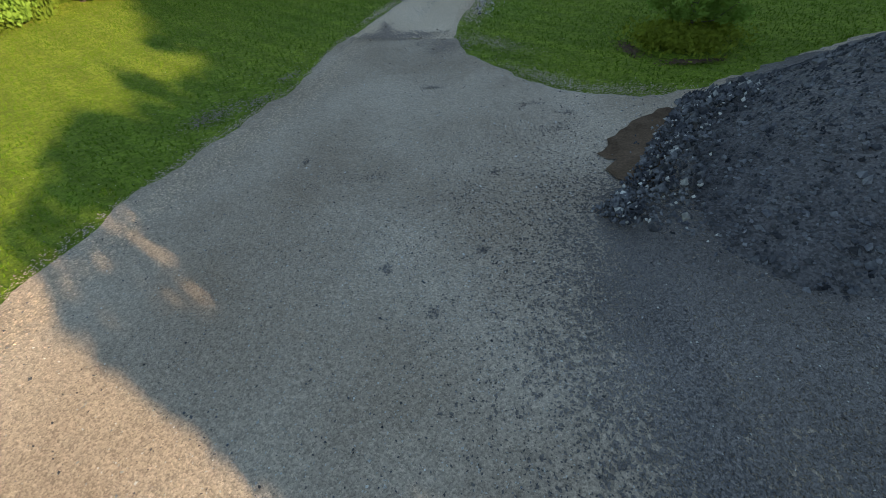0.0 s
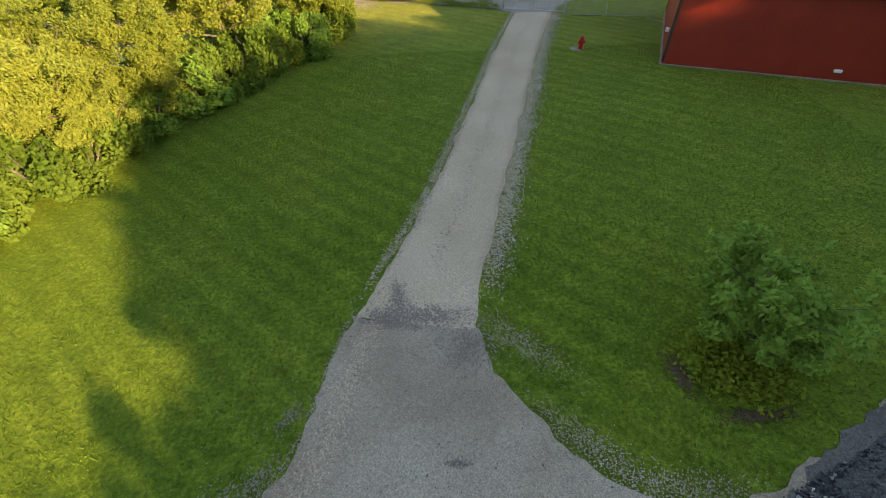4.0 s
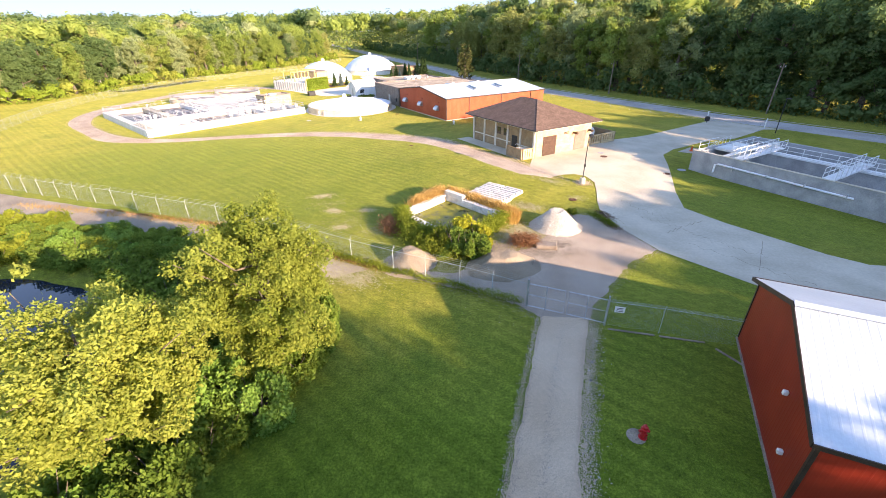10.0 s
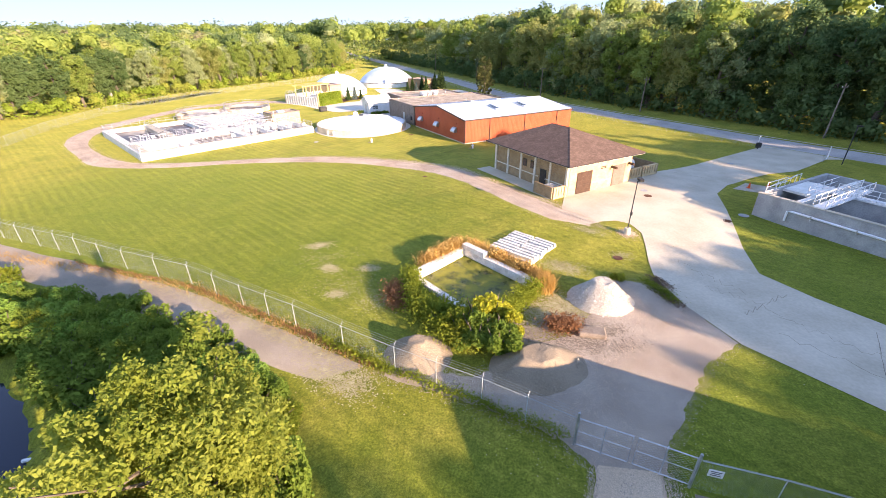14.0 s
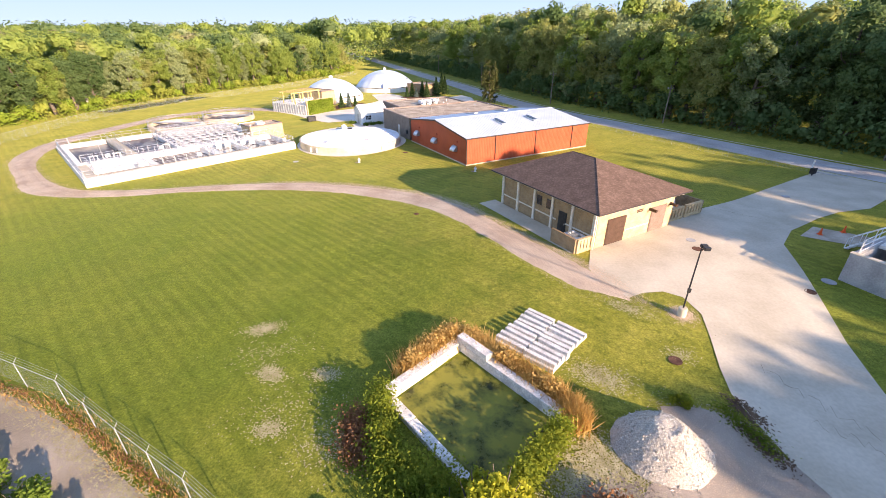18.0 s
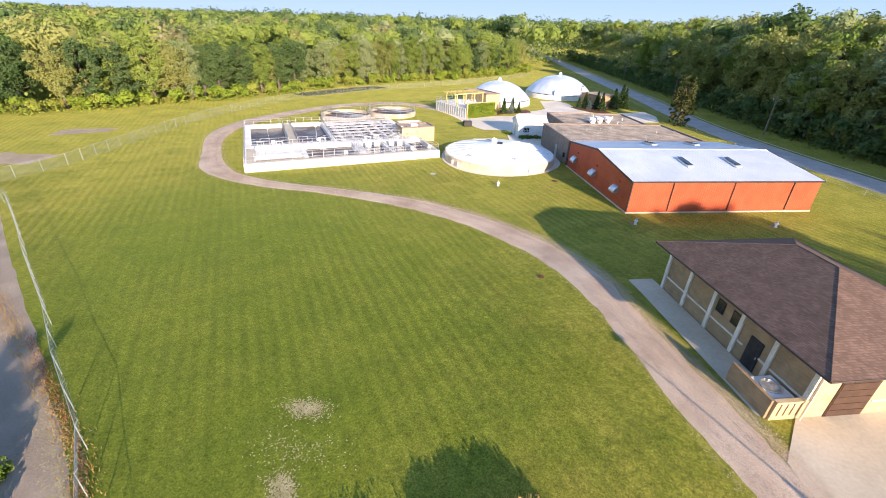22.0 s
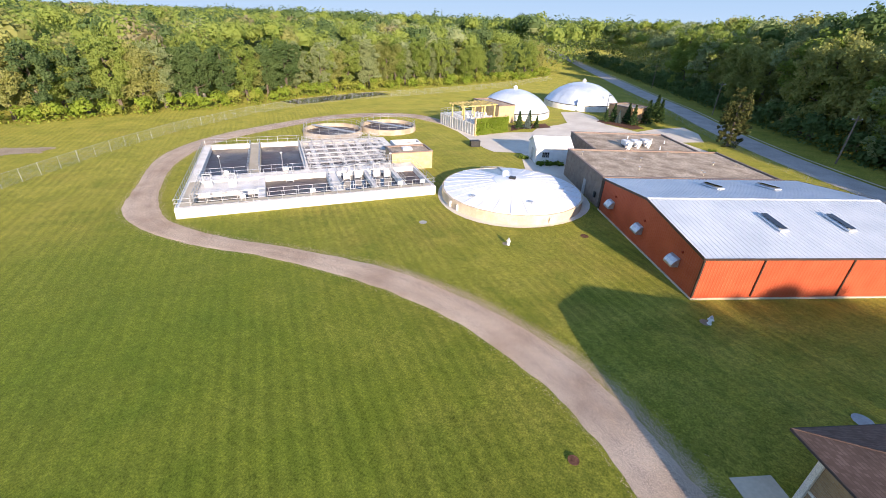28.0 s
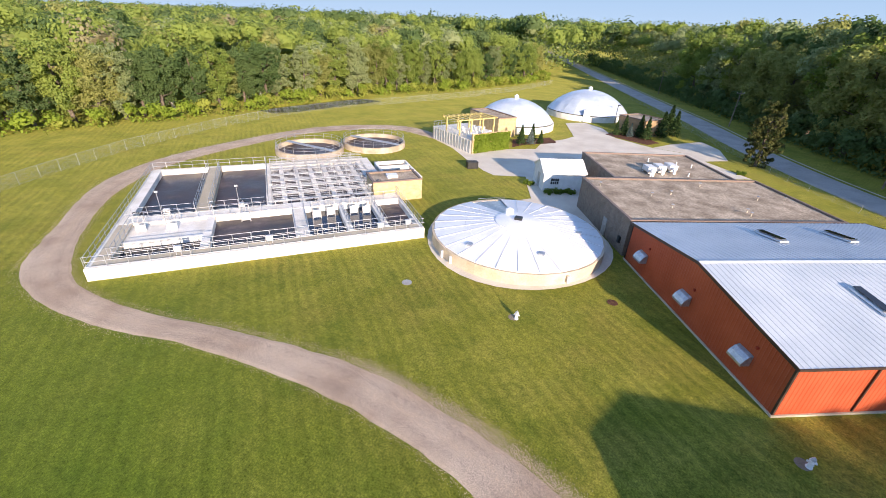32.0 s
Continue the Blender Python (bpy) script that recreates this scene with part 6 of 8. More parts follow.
for k, w in enumerate((0.2, 0.16, 0.2)):
    part("text_bar", box(-w, w, -0.046, -0.041, 0.08 - k * 0.1, 0.12 - k * 0.1), M["black_metal"], sg)

# stacked concrete kerb along the barn fence
for i, (x, y, a, l) in enumerate(((12.0, 30.75, -12, 2.6), (14.7, 30.15, -12, 2.4), (16.6, 28.7, -60, 1.6))):
    solo("edging_strip", box(-l / 2, l / 2, -0.08, 0.08, 0.0, 0.05, bevel=0.02), M["dirt"], "pale stone edging under the fence", "edging", "fence edging", m=pose(x, y, 0, 0, 0, a))


def hydrant(x, y, body, cap, label, h=0.75):
    hy = thing("hydrant", (x, y, gz(x, y)), label, "hydrant", "hydrants")
    part("barrel", lathe([(0.19, 0), (0.19, 0.05), (0.13, 0.06), (0.12, h * 0.62), (0.17, h * 0.64), (0.17, h * 0.70), (0.13, h * 0.72)], 12), body, hy)
    part("bonnet", lathe([(0.13, h * 0.72), (0.12, h * 0.86), (0.05, h * 0.95), (0.04, h), (0, h)], 12), cap, hy)
    for dx, dy in ((1, 0), (-1, 0), (0, -1)):
        part("nozzle", tube([(0.1 * dx, 0.1 * dy, h * 0.52), (0.23 * dx, 0.23 * dy, h * 0.52)], 0.065, 8), body, hy)
    ring = solo("bare_patch", lathe([(0.42, 0.02), (0.25, 0.03), (0.0, 0.035)], 14), M["dirt"], "bare stony soil round a hydrant", "soil", "", "structure", pose(x - 0.25, y + 0.05, gz(x, y)))


hydrant(9.9, 23.5, M["red_paint"], M["red_paint"], "red fire hydrant on the lawn", 0.8)
for x, y in ((1.0, 91.0), (-17.3, 94.9), (15.6, 99.2)):
    hydrant(x, y, M["paint_white"], M["steel"], "white fire hydrant on the lawn", 0.8)

lp = thing("street_lamp", (15.65, 56.1, gz(15.65, 56.1)), "dark lamp post on a concrete footing", "street lamp")
part("footing", lathe([(0.30, 0.0), (0.29, 0.6), (0.25, 0.64), (0, 0.64)], 16), M["concrete"], lp, "round concrete footing")
part("post", tube([(0, 0, 0.5), (0, 0, 5.15)], 0.055, 8, r1=0.045), M["black_metal"], lp)
part("junction_box", box(-0.1, 0.1, -0.12, 0.0, 1.9, 2.2), M["black_metal"], lp)
arm_ = part("arm", tube([(0, 0, 5.1), (0.35, -0.1, 5.2)], 0.05, 6), M["black_metal"], lp)
for y0 in (-0.34, 0.04):
    part("head", box(0.02, 0.42, y0, y0 + 0.28, 5.15, 5.38, bevel=0.03), M["black_metal"], lp, "square dark flood head")
speckle("lamp_gravel", [(15.75, 56.2, 0.42, 0.42, 0, 1500)], 0.06, M["gravel_road"], "pale gravel round the lamp's footing", 0.02, 31)
for x, y, h in ((54.6, 83.2, 5.4), (-24.6, 187.0, 4.4)):
    l2 = thing("street_lamp", (x, y, 0), "dark lamp post beside the road", "street lamp")
    part("post", tube([(0, 0, 0), (0, 0, h)], 0.07, 8), M["black_metal"], l2)
    part("head", box(-0.1, 0.6, -0.2, 0.2, h, h + 0.16, bevel=0.03), M["black_metal"], l2)
for x, y, h, lean in ((21.6, 160, 8.6, 1), (42.2, 131.0, 8.0, 2), (57.2, 127.4, 9.2, 3), (64.6, 101.2, 9.4, 4), (1.7, 204.5, 9, 1), (-20.3, 264, 9, 0)):
    up_ = thing("utility_pole", (x, y, 0, lean * 0.2, lean * 0.2, 30), "weathered wooden utility pole by the road", "pole", "utility poles")
    part("pole", tube([(0, 0, 0), (0, 0, h)], 0.16, 8, r1=0.11), M["wood_grey"], up_)
    part("crossarm", box(-1.0, 1.0, -0.05, 0.05, h - 0.75, h - 0.62), M["wood_grey"], up_)
    for q in (-0.85, 0.0, 0.85):
        part("insulator", lathe([(0.05, h - 0.62), (0.07, h - 0.5), (0.03, h - 0.42), (0, h - 0.42)], 8, at=(q, 0, 0)), M["paint_white"], up_)
bw = thing("drive_gate", (0, 0, 0), "grey steel swing gates at the road entrance", "gate")
for p, q in (((48.6, 93.4), (51.5, 90.6)), ((54.8, 86.4), (52.0, 83.6))):
    part("gate_leaf", tube([(*p, 0.3), (*q, 0.3), (*q, 1.4), (*p, 1.4), (*p, 0.3)], 0.035, 6), M["steel"], bw)
    part("gate_post", tube([(*p, 0), (*p, 1.9)], 0.08, 8), M["paint_white"], bw)
bin_ = thing("mailbox", (48.0, 92.2, 0, 0, 0, 30), "black box on a post at the entrance", "box")
part("body", box(-0.35, 0.35, -0.3, 0.3, 0.3, 1.1, bevel=0.05), M["black_metal"], bin_)
part("leg", box(-0.06, 0.06, -0.06, 0.06, 0, 0.3), M["black_metal"], bin_)
for x, y in ((35.3, 71.7), (38.0, 72.4)):
    cn_ = thing("traffic_cone", (x, y, gz(x, y) + 0.035), "orange traffic cone on the drive", "cone", "traffic cones")
    part("base", box(-0.2, 0.2, -0.2, 0.2, 0, 0.05), M["orange"], cn_)
    part("cone", lathe([(0.16, 0.05), (0.05, 0.7), (0, 0.7)], 12), M["orange"], cn_)
for x, y, r, lb in ((21.2, 67.8, 0.42, "round iron manhole in the drive"), (21.0, 66.0, 0.45, "rusty drain grate in the drive"), (26.8, 60.2, 0.4, "rusty drain grate at the drive's edge"), (39.0, 83.0, 0.45, "dark drain grate in the drive"), (29.4, 62.0, 0.5, "concrete manhole in the grass"), (13.6, 51.7, 0.4, "rusty manhole in the grass"), (8.6, 84.4, 0.55, "concrete manhole in the grass"), (8.9, 82.3, 0.35, "rusty drain grate in the grass"), (-5.2, 73.4, 0.3, "rusty valve cover beside the path"), (-27.5, 94.6, 0.45, "concrete drain inlet in the lawn"), (-11.0, 101.5, 0.45, "rusty drain inlet in the lawn")):
    dr_ = solo("drain_cover", lathe([(r, 0.036), (r, 0.06), (r * 0.85, 0.062), (r * 0.82, 0.05), (0, 0.05)], 14), M["mulch"] if "rust" in lb else M["concrete_wall"], lb, "drain cover", "", "", pose(x, y, gz(x, y)))

# stack of white concrete barriers
rs = random.Random(11)
ST = pose(6.35, 50.45, 0.03, 0, 0, 52)
for row in range(2):
    for i in range(9):
        bm = prism([(-0.24, 0, 0), (0.24, 0, 0), (0.24, 0, 0.34), (0.15, 0, 0.42), (0.13, 0, 0.66), (-0.13, 0, 0.66), (-0.15, 0, 0.42), (-0.24, 0, 0.34)], (0, 2.05, 0))
        bl = solo("barrier", bm, M["concrete_block"], "whitish concrete barrier in a stacked row", "barrier", "stack of barriers", m=ST @ pose(-0.15 + i * 0.47 + rs.uniform(-0.03, 0.03), row * 2.15 + rs.uniform(-0.08, 0.08), 0, 0, 0, rs.uniform(-2, 2)))

# block basin holding green water
BA = {"n": Vector((0.55, 52.2, 0)), "w": Vector((-3.2, 47.7, 0)), "s": Vector((1.5, 42.9, 0)), "e": Vector((6.1, 46.9, 0))}
basin = thing("block_basin", (0, 0, 0), "open bunker of white concrete blocks holding green water", "basin")
for a, b_, hh in (("n", "w", (2,) * 8), ("w", "s", (1,) * 8), ("n", "e", (3, 3, 2, 2, 2, 2, 2, 2))):
    p, q = BA[a], BA[b_]
    L = (q - p).length
    n = round(L / 1.2)
    ang = math.degrees(math.atan2((q - p).y, (q - p).x))
    for i in range(n):
        c = p + (q - p) * (i + 0.5) / n
        for k in range(hh[min(i, len(hh) - 1)]):
            me = box(-L / n / 2 + 0.008, L / n / 2 - 0.008, -0.28, 0.28, 0.0, 0.395, bevel=0.02)
            part("block", me, M["concrete_block"], basin, "", pose(c.x + rs.uniform(-0.015, 0.015), c.y + rs.uniform(-0.015, 0.015), 0.02 + k * 0.4 - 0.1, 0, 0, ang + rs.uniform(-0.7, 0.7)))
sheet("basin_water", [(0.75, 51.6), (-2.75, 47.6), (1.6, 43.5), (3.4, 43.4), (5.6, 46.9)], M["basin_water"], "algae-green standing water in the bunker", 0.045, 1.0)


def heap(name, x, y, rx, ry, h, mat, label, seed, stone="stone_pale", count=500, ssize=0.06, rot=0.0, flat=0.25):
    """A poured heap: a slumped cone with loose stones on it."""
    rnd = np.random.RandomState(seed)
    n, m_ = 26, 56
    vs, fs = [], []
    ca, sa = math.cos(rot), math.sin(rot)

    def place(r, a):
        wob = 1 + 0.10 * noise.noise((math.cos(a) * 1.3 + seed, math.sin(a) * 1.3, 0)) + 0.05 * noise.noise((math.cos(a) * 4 + seed, math.sin(a) * 4, 3))
        u, v = rx * r * wob * math.cos(a), ry * r * wob * math.sin(a)
        rr_ = max(0.0, (r - flat * 0.3) / (1 - flat * 0.3))
        z = h * max(0.0, 1 - rr_) ** 1.12 if r > flat * 0.3 else h
        z += 0.06 * h * noise.noise((u * 1.1 + seed, v * 1.1, 5)) * (1 - r) * 2 + 0.02 * noise.noise((u * 6, v * 6, seed))
        px, py = x + u * ca - v * sa, y + u * sa + v * ca
        return px, py, gz(px, py) + max(z, 0) + (0.02 if r < 0.98 else -0.03)

    for i in range(n + 1):
        for k in range(m_):
            vs.append(place(i / n, 2 * math.pi * k / m_))
    for i in range(n):
        for k in range(m_):
            fs.append((i * m_ + k, (i + 1) * m_ + k, (i + 1) * m_ + (k + 1) % m_, i * m_ + (k + 1) % m_))
    hp = thing(name, (0, 0, 0), label, "heap", "gravel heaps")
    me = from_arrays("mound", vs, fs, [mat])
    for p_ in me.polygons:
        p_.use_smooth = True
    part("mound", me, None, hp)
    pl = [place(min(1.06, math.sqrt(rnd.uniform(0.01, 1.1))), rnd.uniform(0, 6.283)) for _ in range(count)]
    part("loose_gravel", stones_mesh("loose_gravel", pl, ssize * rnd.lognormal(0, 0.5, count), rnd, [M[stone]]), None, hp)["kind"] = "stuff"
    return hp


heap("gravel_heap", 10.6, 45.7, 2.3, 2.25, 1.55, M["gravel_white"], "white crushed limestone heap", 2, "stone_pale", 5200, 0.026, 0.0, 0.9)
heap("gravel_heap", -1.9, 38.9, 2.15, 1.9, 1.15, M["gravel_heap"], "tan gravel heap by the fence", 3, "stone_tan", 500, 0.022, 0.3, 0.8)
heap("gravel_heap", 5.2, 38.3, 2.9, 2.2, 1.1, M["gravel_heap"], "tan gravel heap behind the gate", 4, "stone_tan", 800, 0.026, 0.2, 1.2)
heap("dark_stone_heap", 12.3, -3.2, 7.5, 3.5, 2.1, M["gravel_dark"], "large dark crushed stone heap", 5, "stone_dark", 20000, 0.030, 0.45, 0.9)
sheet("sand_spill", [(6.33, -2.5), (5.66, -2.85), (5.25, -3.3), (4.54, -3.85), (4.28, -4.26), (4.7, -4.43), (4.4, -4.66), (4.47, -4.95), (5.1, -5.1), (5.6, -4.4), (5.8, -3.7), (6.4, -3.05)], M["sand"], "brown sand spilled at the heap's foot", 0.05, 0.5, 0.08)
rn = np.random.RandomState(8)
pl, sz = [], []
while len(pl) < 15000:
    x, y = rn.uniform(-5, 12), rn.uniform(-13, 3)
    if inside(x, y, LOT):
        w = 0.22 + 0.9 * smooth(6.5, 0.5, math.hypot((x - 9) / 1.4, y + 5.5) - 1.5)
        if rn.uniform() < w:
            pl.append((x, y, 0.025))
            sz.append(0.0095 * min(2.4, rn.lognormal(0, 0.6)))
tagged(new("loose_gravel", stones_mesh("loose_gravel", pl, np.array(sz), rn, [M["stone_dark"], M["stone_pale"]], rn.randint(0, 2, len(pl)))), "loose grey stones scattered over the gravel lot", "gravel", "", "stuff")
big_p, big_s = [], []
skirt = resample([(4.7, -5.2), (5.6, -6.0), (6.6, -6.7), (8.2, -7.4), (10.2, -7.6), (12.5, -7.2)], 200)
for _ in range(3000):
    i = rn.randint(0, 200)
    d_ = rn.normal(0, 0.55)
    big_p.append((skirt[i][0] - 0.35 * d_ + rn.normal(0, 0.2), skirt[i][1] - d_, 0.03 + 0.25 * max(0, -d_)))
    big_s.append(0.022 * rn.lognormal(0, 0.55))
foot = resample([(3.9, -5.9), (4.6, -5.2), (5.1, -4.5), (5.6, -3.7), (6.4, -2.75), (6.9, -2.05), (8.17, -1.55), (9.8, -0.9), (11.5, -0.2), (13.2, 0.55), (15.5, 1.4)], 300)
for _ in range(5600):
    i = rn.randint(0, 300)
    d_ = abs(rn.normal(0, 0.5))
    big_p.append((foot[i][0] + d_ * 0.45 + rn.normal(0, 0.05), foot[i][1] - d_ * 0.9 + 0.1, 0.04 + 0.40 * max(0, d_ - 0.15) + rn.uniform(-0.01, 0.05)))
    big_s.append(0.038 * rn.lognormal(0, 0.45))
tagged(new("heap_foot_stones", stones_mesh("heap_foot_stones", big_p, np.array(big_s), rn, [M["stone_dark"], M["stone_pale"]], (rn.uniform(0, 1, len(big_p)) > 0.93).astype(np.int32))), "coarse dark stones along the heap's foot", "stones", "", "stuff")
pl, sz = [], []
for side, pts in (((1, [(2.5, 4.8), (3.4, 8.5), (4.5, 12.6), (5.8, 17.3), (7.5, 24.0), (9.9, 31.4)])), ((-1, [(-0.8, 4.8), (0.3, 8.3), (1.3, 12.1), (2.7, 17.4), (4.5, 24.4), (6.8, 31.9)]))):
    c = resample(pts, 400)
    for _ in range(2200 if side > 0 else 500):
        i = rn.randint(0, 400)
        pl.append((c[i][0] + side * abs(rn.normal(0, 0.42 if side > 0 else 0.15)), c[i][1] + rn.normal(0, 0.1), 0.03))
        sz.append(0.02 * rn.lognormal(0, 0.5))
c = resample([(0.7, 4.8), (1.8, 8.4), (2.9, 12.3), (4.2, 17.4), (6.0, 24.2), (8.3, 31.6)], 400)
for _ in range(400):
    i = rn.randint(0, 400)
    pl.append((c[i][0] + rn.normal(0, 0.10), c[i][1] + rn.normal(0, 0.1), 0.032))
    sz.append(0.014 * rn.lognormal(0, 0.5))
tagged(new("roadside_stones", stones_mesh("roadside_stones", pl, np.array(sz), rn, [M["stone_dark"], M["stone_pale"]], (rn.uniform(0, 1, len(pl)) > 0.22).astype(np.int32))), "loose stones along the gravel lane's verges", "gravel", "", "stuff")

# old stump slab beside the heaps
solo("timber_slab", box(-0.85, 0.85, -0.45, 0.45, 0.0, 0.35, bevel=0.08), M["wood_grey"], "weathered timber slab by the heaps", "timber", m=pose(9.0, 41.5, 0.03, 0, 0, -8))
solo("float_tube", tube([(0, 0, 0.05), (2.2, 0.7, 0.12)], 0.09, 8), M["alum"], "pale tube floating on the pond", "tube", m=pose(-19.6, 31.0, -0.52))
solo("waste_bin", box(-0.9, 0.9, -0.6, 0.6, 0.0, 1.1, bevel=0.05), M["black_metal"], "black waste bin on the paving", "bin", m=pose(-37.7, 129.2, 0.04, 0, 0, 40))

# terrace with a yellow pergola and an ivy wall, far side of the plant
TER = pose(-41.4, 137.0, 0, 0, 0, 62)
pg = thing("terrace", TER, "raised concrete terrace with an ivy-clad end wall", "terrace")
part("platform", box(-0.1, 8.6, 0.3, 13.5, 0, 2.3), M["concrete_pale"], pg)
part("end_wall", box(-0.1, 8.6, 0.0, 0.3, 0, 3.5), M["cream_brick"], pg, "tall cream end wall")
for k in range(14):
    part("pilaster", box(-0.22, -0.1, 0.6 + k * 0.95, 0.95 + k * 0.95, 0, 2.25), M["concrete_wall"], pg)
pe = thing("pergola", TER @ pose(0, 0, 2.3), "yellow timber pergola on the terrace", "pergola")
for x in (0.2, 2.9, 5.6, 8.3):
    for y in (4.6, 9.0):
        part("post", box(x - 0.12, x + 0.12, y - 0.12, y + 0.12, 0, 2.6), M["yellow_wood"], pe)
for y in (4.6, 9.0):
    part("beam", box(-0.6, 9.0, y - 0.1, y + 0.1, 2.6, 2.8), M["yellow_wood"], pe)
for k in range(9):
    x = -0.3 + k * 1.1
    part("rafter", box(x - 0.07, x + 0.07, 4.0, 9.6, 2.8, 2.95), M["yellow_wood"], pe)
guard_rail(TER @ pose(0, 0, 2.3), [[(0, 0.5, 0), (0, 13.3, 0)], [(0, 13.3, 0), (8.5, 13.3, 0)]], "white guard rail round the terrace")
for x, y in ((2.0, 2.6), (5.2, 2.4), (3.4, 6.4), (6.6, 6.8)):
    tb = thing("patio_table", TER @ pose(x, y, 2.3), "round white patio table on the terrace", "table", "patio tables")
    part("tabletop", lathe([(0.0, 0.74), (0.6, 0.74), (0.6, 0.70), (0.0, 0.70)], 18), M["paint_white"], tb)
    part("pedestal", lathe([(0.28, 0.0), (0.06, 0.06), (0.05, 0.70)], 12), M["paint_white"], tb)
    for k in range(4):
        a_ = k * 1.57 + x
        ch = thing("patio_chair", TER @ pose(x + 0.95 * math.cos(a_), y + 0.95 * math.sin(a_), 2.3, 0, 0, math.degrees(a_)), "white patio chair at the table", "chair", "patio chairs")
        part("seat", box(-0.22, 0.22, -0.22, 0.22, 0.40, 0.44, bevel=0.015), M["paint_white"], ch)
        part("backrest", box(0.18, 0.23, -0.22, 0.22, 0.44, 0.88, bevel=0.015), M["paint_white"], ch)
        for lx in (-0.19, 0.19):
            for ly in (-0.19, 0.19):
                part("leg", box(lx - 0.02, lx + 0.02, ly - 0.02, ly + 0.02, 0, 0.40), M["paint_white"], ch)
flat_building("control_hut", (-42.6, 151.6, 0, 0, 0, 58), 4.6, 11.0, 3.9, M["cream_brick"], "cream brick hut beside the domed tank")
flat_building("control_hut", (-22.7, 177.5, 0, 0, 0, -33.7), 7.6, 6.4, 3.6, M["tan_brick"], "tan brick hut among conifers")


# utility cart parked by the tank's far end
uc = thing("utility_cart", pose(38.6, 39.2, gz(38.6, 39.2) + 0.035, 0, 0, -40), "dark grey utility cart with a cargo bed", "cart")
part("chassis", box(-1.3, 1.3, -0.6, 0.6, 0.35, 0.55, bevel=0.04), M["black_metal"], uc)
part("cargo_bed", box(-1.35, 0.1, -0.62, 0.62, 0.62, 0.95, bevel=0.03), M["asphalt"], uc, "grey cargo bed")
part("bench", box(0.2, 0.65, -0.55, 0.55, 0.55, 0.85, bevel=0.05), M["black_metal"], uc)
part("bench_back", box(0.12, 0.22, -0.55, 0.55, 0.85, 1.3, bevel=0.03), M["black_metal"], uc)
part("bonnet", prism([(1.35, -0.58, 0.55), (1.35, -0.58, 0.8), (0.95, -0.58, 1.0), (0.85, -0.58, 0.55)], (0, 1.16, 0)), M["asphalt"], uc)
for x in (0.15, 1.0):
    for y in (-0.55, 0.55):
        part("roof_post", tube([(x, y, 0.9), (x, y, 1.85)], 0.025, 5), M["black_metal"], uc)
part("roof", box(0.0, 1.15, -0.62, 0.62, 1.85, 1.92, bevel=0.03), M["black_metal"], uc)
for x in (-0.85, 0.9):
    for y in (-0.62, 0.62):
        wh = part("wheel", tube([(x, y - 0.11, 0.3), (x, y + 0.11, 0.3)], 0.30, 14), M["black_metal"], uc)
        part("rim", tube([(x, y - 0.12, 0.3), (x, y + 0.12, 0.3)], 0.16, 10), M["steel"], wh)

